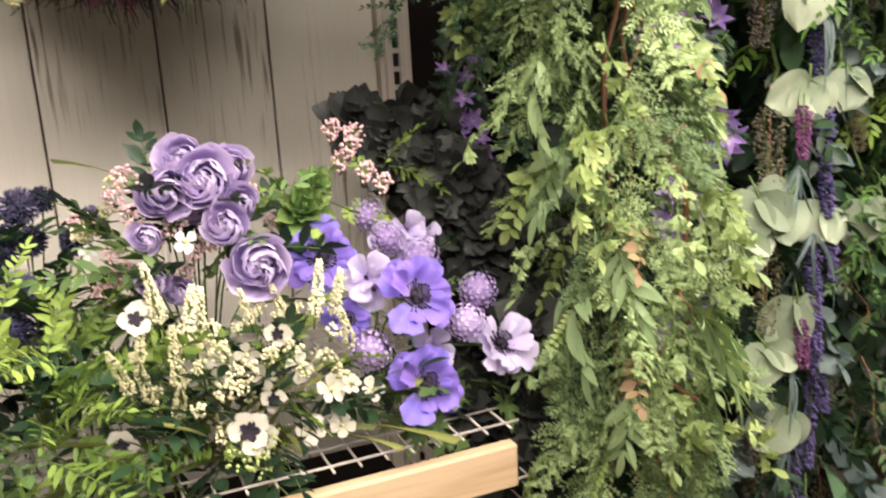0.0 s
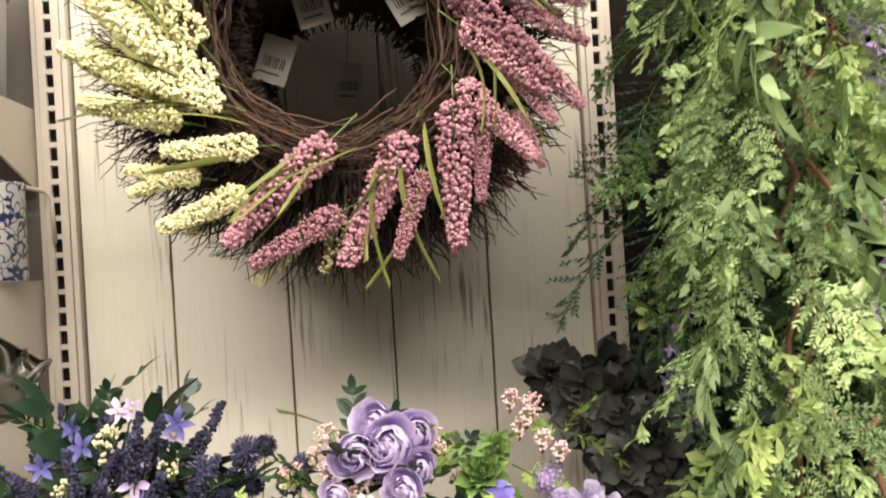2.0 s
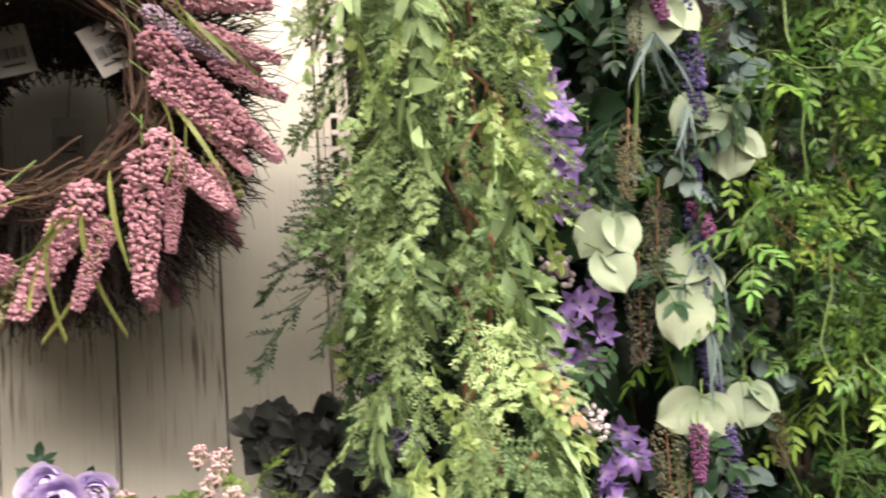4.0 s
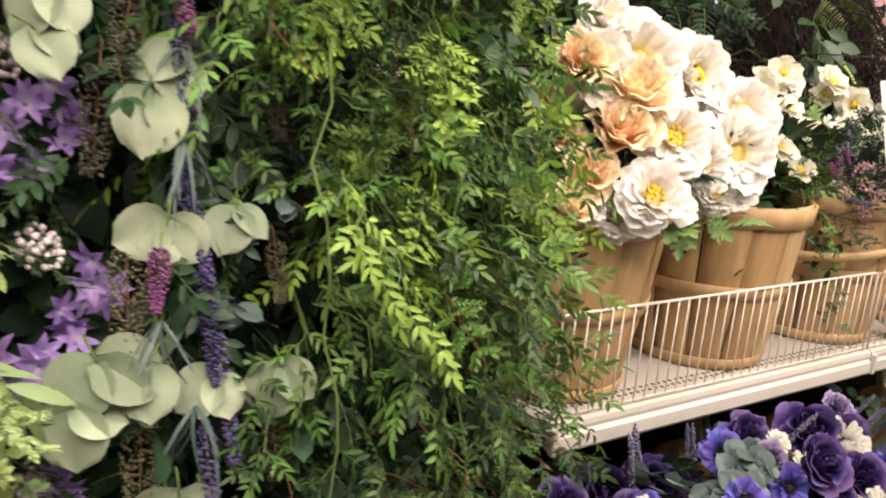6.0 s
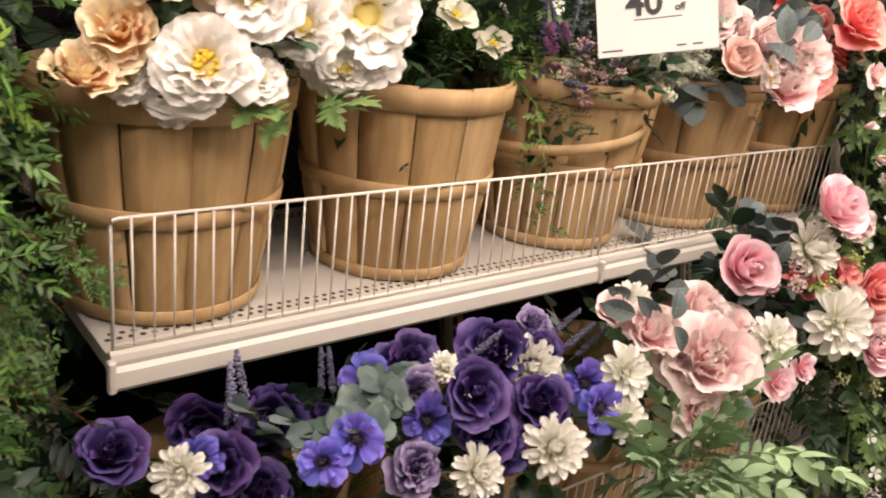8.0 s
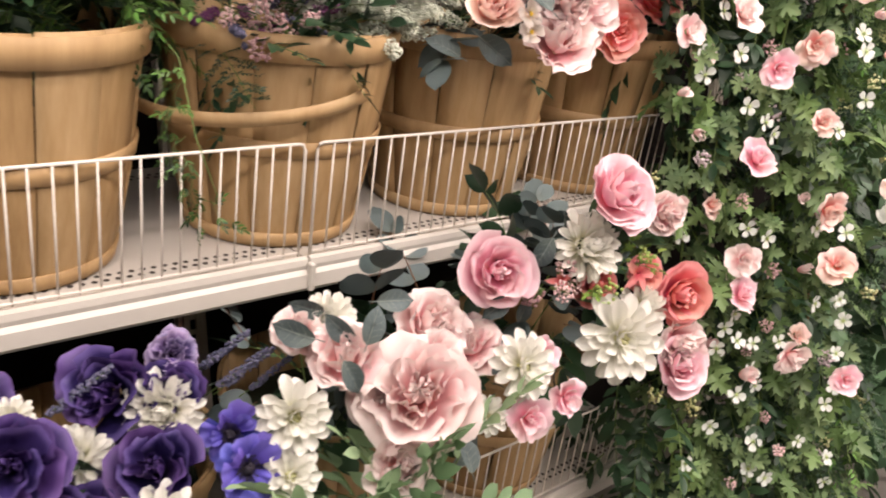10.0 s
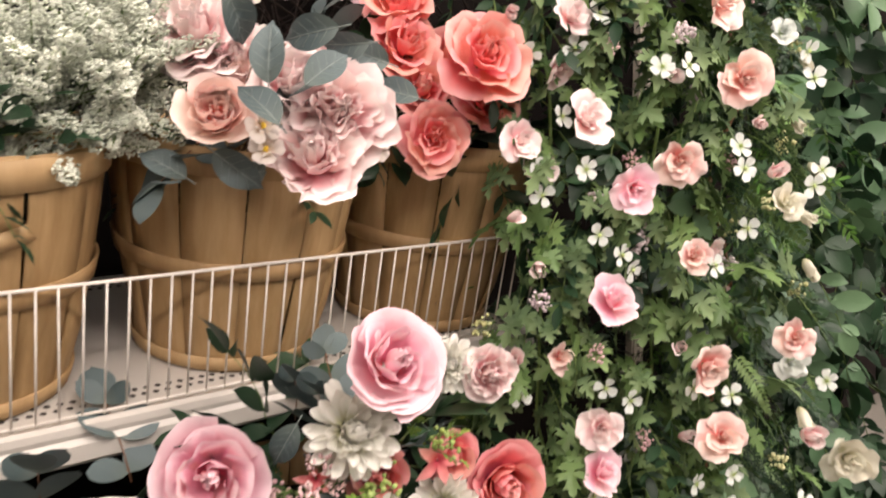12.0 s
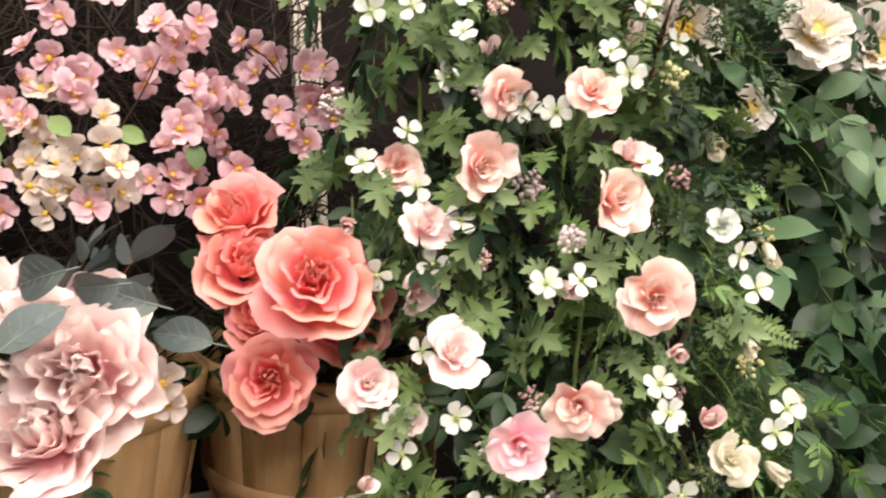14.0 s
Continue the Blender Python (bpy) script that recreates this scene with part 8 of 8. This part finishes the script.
for k in range(26):
    g = Geo()
    x, y, z = rnd.choice(CL)
    p = Vector((x, y + 0.03, z))
    q = Vector((2.85 + rnd.uniform(-0.1, 0.2), 1.25, 2.15))
    tube(g, [p, p.lerp(q, 0.35) + Vector((rnd.gauss(0, 0.03), 0.02, rnd.gauss(0, 0.03))), p.lerp(q, 0.7) + Vector((rnd.gauss(0, 0.03), 0, 0.02)), q], 0.0016, 0.003, 5)
    part("twig", g, TWIG_DARK, b)
for x, z in ((2.79, 1.73), (2.84, 1.74), (2.70, 1.715), (2.93, 1.73), (2.72, 1.74)):
    g = Geo()
    petal(g, facing((x, 0.92, z), (-0.3, -1, 0.3), 1, dice.uniform(0, 360)), 0.036, 0.026, 0.05, -0.1, 0, 1.1, 0.6, 0, 4, 5, 0.2)
    part("leaf", g, LEAF_MID, b)

# ---- rose garlands beyond the baskets ----
bar = thing("garland_rail", (3.6, 0.9, 2.2), "dark steel rail carrying the garlands", "rail")
g = Geo()
tube(g, [(3.0, 0.85, 2.2), (4.3, 0.85, 2.2)], 0.006, sides=8)
for x in (3.28, 4.2):
    tube(g, [(x, 0.85, 2.2), (x, WALL_Y, 2.2)], 0.006, sides=8)
part("rail_rod", g, BLACK_WIRE, bar)
ROSES = (("wild_rose", 3.157, 0.669, 1.671, 0.079), ("blush_wild_rose", 3.109, 0.711, 1.605, 0.066), ("blush_wild_rose", 3.128, 0.694, 1.462, 0.076), ("pink_wild_rose", 3.181, 0.649, 1.373, 0.068),
         ("wild_rose", 3.231, 0.607, 1.412, 0.067), ("pink_wild_rose", 3.161, 0.666, 1.202, 0.077), ("blush_wild_rose", 3.056, 0.755, 1.437, 0.063), ("pink_bud", 3.048, 0.763, 1.328, 0.042),
         ("wild_rose", 3.182, 0.648, 1.748, 0.055), ("pink_bud", 3.046, 0.764, 1.616, 0.042), ("blush_wild_rose", 3.152, 0.673, 1.020, 0.070), ("pink_wild_rose", 3.151, 0.675, 0.946, 0.071),
         ("pink_bud", 3.055, 0.756, 1.117, 0.061), ("blush_wild_rose", 3.231, 0.607, 0.829, 0.082), ("pink_bud", 3.162, 0.665, 0.788, 0.068))
ROSES_2 = (("wild_rose", 3.262, 0.581, 1.626, 0.085), ("wild_rose", 3.294, 0.553, 1.522, 0.075), ("pink_bud", 3.311, 0.539, 1.464, 0.045), ("pink_bud", 3.330, 0.523, 1.391, 0.051),
           ("cream_wild_rose", 3.346, 0.509, 1.350, 0.058), ("wild_rose", 3.250, 0.590, 1.274, 0.050), ("wild_rose", 3.254, 0.587, 1.742, 0.054), ("pink_bud", 3.280, 0.565, 1.669, 0.044),
           ("wild_rose", 3.266, 0.577, 1.115, 0.074), ("pink_bud", 3.419, 0.497, 0.996, 0.072), ("wild_rose", 3.376, 0.497, 1.150, 0.056), ("cream_wild_rose", 3.569, 0.497, 0.920, 0.088),
           ("wild_rose", 3.289, 0.558, 1.004, 0.070), ("wild_rose", 3.502, 0.497, 0.807, 0.067), ("cream_wild_rose", 3.656, 0.497, 0.714, 0.072), ("pink_wild_rose", 3.317, 0.533, 0.776, 0.058))
SPRIGS = ((3.101, 1.715), (3.136, 1.771), (3.200, 1.735), (3.226, 1.726), (3.287, 1.762), (3.297, 1.664), (3.143, 1.613), (3.107, 1.653), (3.061, 1.684), (3.070, 1.558), (3.118, 1.566), (3.211, 1.540), (3.239, 1.542), (3.393, 1.525), (3.371, 1.562), (3.082, 1.398), (3.086, 1.362), (3.132, 1.399), (3.105, 1.473), (3.173, 1.276), (3.185, 1.255), (3.148, 1.305), (3.297, 1.430), (3.303, 1.399), (3.275, 1.260), (3.309, 1.314), (3.432, 1.395), (3.411, 1.372), (3.159, 1.079), (3.187, 1.060), (3.063, 1.066), (3.264, 0.931), (3.308, 0.896), (3.135, 0.883), (3.125, 0.842), (3.148, 0.913), (3.438, 0.880), (3.300, 1.068), (3.257, 1.078), (3.489, 1.064))


def garland_front(x):
    """How far the rose garlands stand out at x: they come forward from the baskets on."""
    return 0.745 - 0.85 * (min(x, 3.36) - 3.08)


for k, (x, y, r, picks) in enumerate(((3.17, 0.78, 0.118, ROSES), (3.33, 0.69, 0.115, ROSES_2))):
    b = thing("rose_garland", (x, y, 2.2), "blush and peach rose garland with cut leaves and white blossom", "garland", "rose garlands")
    A = (x, y, 2.18, 0.40)
    vine(b, A, STEM, seed=30 + k)
    strand(b, HAW, 150, A, r, seed=100 + k, hang=0.8, inner=0.4, forward=0.85, size=(0.65, 1.0))
    strand(b, HAW_MID, 80, A, r * 0.8, seed=104 + k, hang=0.7, size=(0.8, 1.2))
    # dark leaves at the back colour in the shade of the gaps
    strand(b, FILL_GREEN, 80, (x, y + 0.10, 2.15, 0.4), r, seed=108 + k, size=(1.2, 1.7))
    for key, px, py, pz, s in picks:
        head(b, key, px, py - 0.025, pz, s * 1.16, (-0.5, -1, 0.1), 0.5, "rose_head")
    for px, pz in SPRIGS:
        if (px < 3.235) == (k == 0):
            head(b, "white_blossom", px, garland_front(px) - 0.034, pz, 0.039, (-0.4, -1, 0.1), 0.45, "small_blossom")
    rnd = random.Random(40 + k)
    for j in range(24):
        z = 1.80 + 0.3 * j / 12 if j < 12 else 0.92 - 0.45 * (j - 12) / 12
        a = rnd.uniform(-2.9, -0.5)
        head(b, "white_blossom", x + r * 1.1 * math.cos(a), y + r * 1.1 * math.sin(a) - 0.02, z + rnd.uniform(-0.02, 0.02), rnd.uniform(0.032, 0.040), (-0.4, -1, 0.1), 0.4, "small_blossom")
    strand(b, B_PINK + B_LILAC, 20, A, r * 1.1, "filler_flower", seed=112 + k, inner=0.85, forward=1.0, size=(0.7, 1.0))
    strand(b, B_YELLOW, 5, A, r * 1.1, "filler_flower", seed=116 + k, inner=0.85, forward=1.0)
    for j in range(10):
        z = 2.1 - 1.4 * j / 10
        a = rnd.uniform(-2.6, -0.6)
        head(b, rnd.choice(("blush_wild_rose", "wild_rose", "pink_bud")), x + r * 0.75 * math.cos(a), y + r * 0.75 * math.sin(a), z, 0.06, (-0.5, -1, 0.0), 0.6, "rose_head")

b = thing("rose_garland", (3.52, 0.70, 2.2), "cream rosebud garland with mixed fern foliage", "garland", "rose garlands")
A = (3.50, 0.68, 2.18, 0.35)
vine(b, A, STEM_BROWN, 0.005, 0.03, seed=33)
strand(b, FERN, 46, A, 0.10, "fern_frond", seed=120, size=(0.6, 0.9))
strand(b, FEATHER_DEEP, 60, A, 0.11, seed=121)
strand(b, HAW + HAW_MID, 60, (3.44, 0.64, 2.15, 0.35), 0.10, seed=122, hang=0.35)
strand(b, RUSCUS + FILL_GREEN, 110, A, 0.13, seed=123)
strand(b, BROAD_MID, 14, A, 0.10, seed=124)
for x, y, z, s in ((3.489, 0.60, 1.72, 0.085), (3.49, 0.52, 1.25, 0.075), (3.46, 0.51, 1.15, 0.075), (3.46, 0.50, 1.02, 0.07), (3.53, 0.54, 1.40, 0.06), (3.56, 0.58, 1.58, 0.07), (3.43, 0.52, 1.47, 0.055), (3.44, 0.51, 1.33, 0.055)):
    head(b, "white_bud", x, y, z, s, (-0.3, -0.6, -0.5), 0.25, "rosebud")
heads(b, "white_rose", [(3.44, 0.55, 1.60, 0.05), (3.42, 0.50, 1.10, 0.06)], (-0.5, -1, 0.1), 0.4)
strand(b, B_YELLOW, 12, A, 0.12, "filler_flower", seed=125, inner=0.8, forward=1.0)

b = thing("hanging_garland", (3.85, 0.85, 2.2), "large-leaved green garland with white roses", "garland")
A = (3.85, 0.85, 2.18, 0.25)
vine(b, A, STEM, seed=34)
strand(b, BROAD, 90, A, 0.2, seed=130, size=(1.0, 1.5), inner=0.5)
strand(b, BROAD_MID, 90, A, 0.2, seed=131, size=(1.0, 1.5), inner=0.6)
strand(b, HAW_MID, 30, A, 0.19, seed=132, size=(0.8, 1.2))
strand(b, FILL_GREEN + FERN_DEEP, 60, (3.95, 0.95, 2.15, 0.62), 0.2, seed=133)
heads(b, "white_peony", [(3.777, 0.63, 1.90, 0.12), (3.93, 0.62, 1.89, 0.14)], (-0.6, -1, 0.1), 0.3)
heads(b, "white_peony", [(3.66, 0.78, 1.93, 0.13), (3.95, 0.70, 1.95, 0.14), (3.74, 0.72, 1.80, 0.08), (4.02, 0.72, 1.80, 0.10), (3.98, 0.64, 2.0, 0.16)], (-0.6, -1, 0.1), 0.3)
b = thing("hanging_garland", (4.3, 0.9, 2.2), "dense dark green leafy garland", "garland")
A = (4.35, 0.95, 2.18, 0.2)
vine(b, A, STEM, seed=35)
strand(b, BROAD, 130, A, 0.3, seed=134, size=(1.2, 1.8), inner=0.3)
strand(b, FERN_DEEP + FILL_GREEN, 80, A, 0.3, seed=135, size=(1.0, 1.6))

# ---- fallen bits on the shelf deck ----
rnd = random.Random(91)
for k in range(26):
    x, yy = rnd.uniform(1.5, 3.2), rnd.uniform(0.03, 0.40)
    p = shelf_pose(TOP_LIP) @ Vector((x, yy, 0.002))
    bit = thing("fallen_twig" if k % 3 else "fallen_leaf", tuple(p), "small dry bit of twig lying on the shelf" if k % 3 else "small fallen green leaf lying on the shelf", "litter", "litter on the shelf")
    g, a = Geo(), rnd.uniform(0, 6.28)
    if k % 3:
        q = [shelf_pose(TOP_LIP) @ Vector((x + 0.012 * j * math.cos(a + 0.2 * j), yy + 0.012 * j * math.sin(a + 0.2 * j), 0.002 + 0.001 * (j % 2))) for j in range(4)]
        tube(g, q, 0.0011, 0.0006, 4)
        part("twig", g, TWIG_DARK, bit)
    else:
        petal(g, shelf_pose(TOP_LIP) @ shift(x, yy, 0.002) @ rot("Z", math.degrees(a)), 0.024, 0.008, 0.0, 0.06, 0, 1.0, 0.8, 0, 2, 4, 0.15)
        part("leaf", g, LEAF_MID, bit)
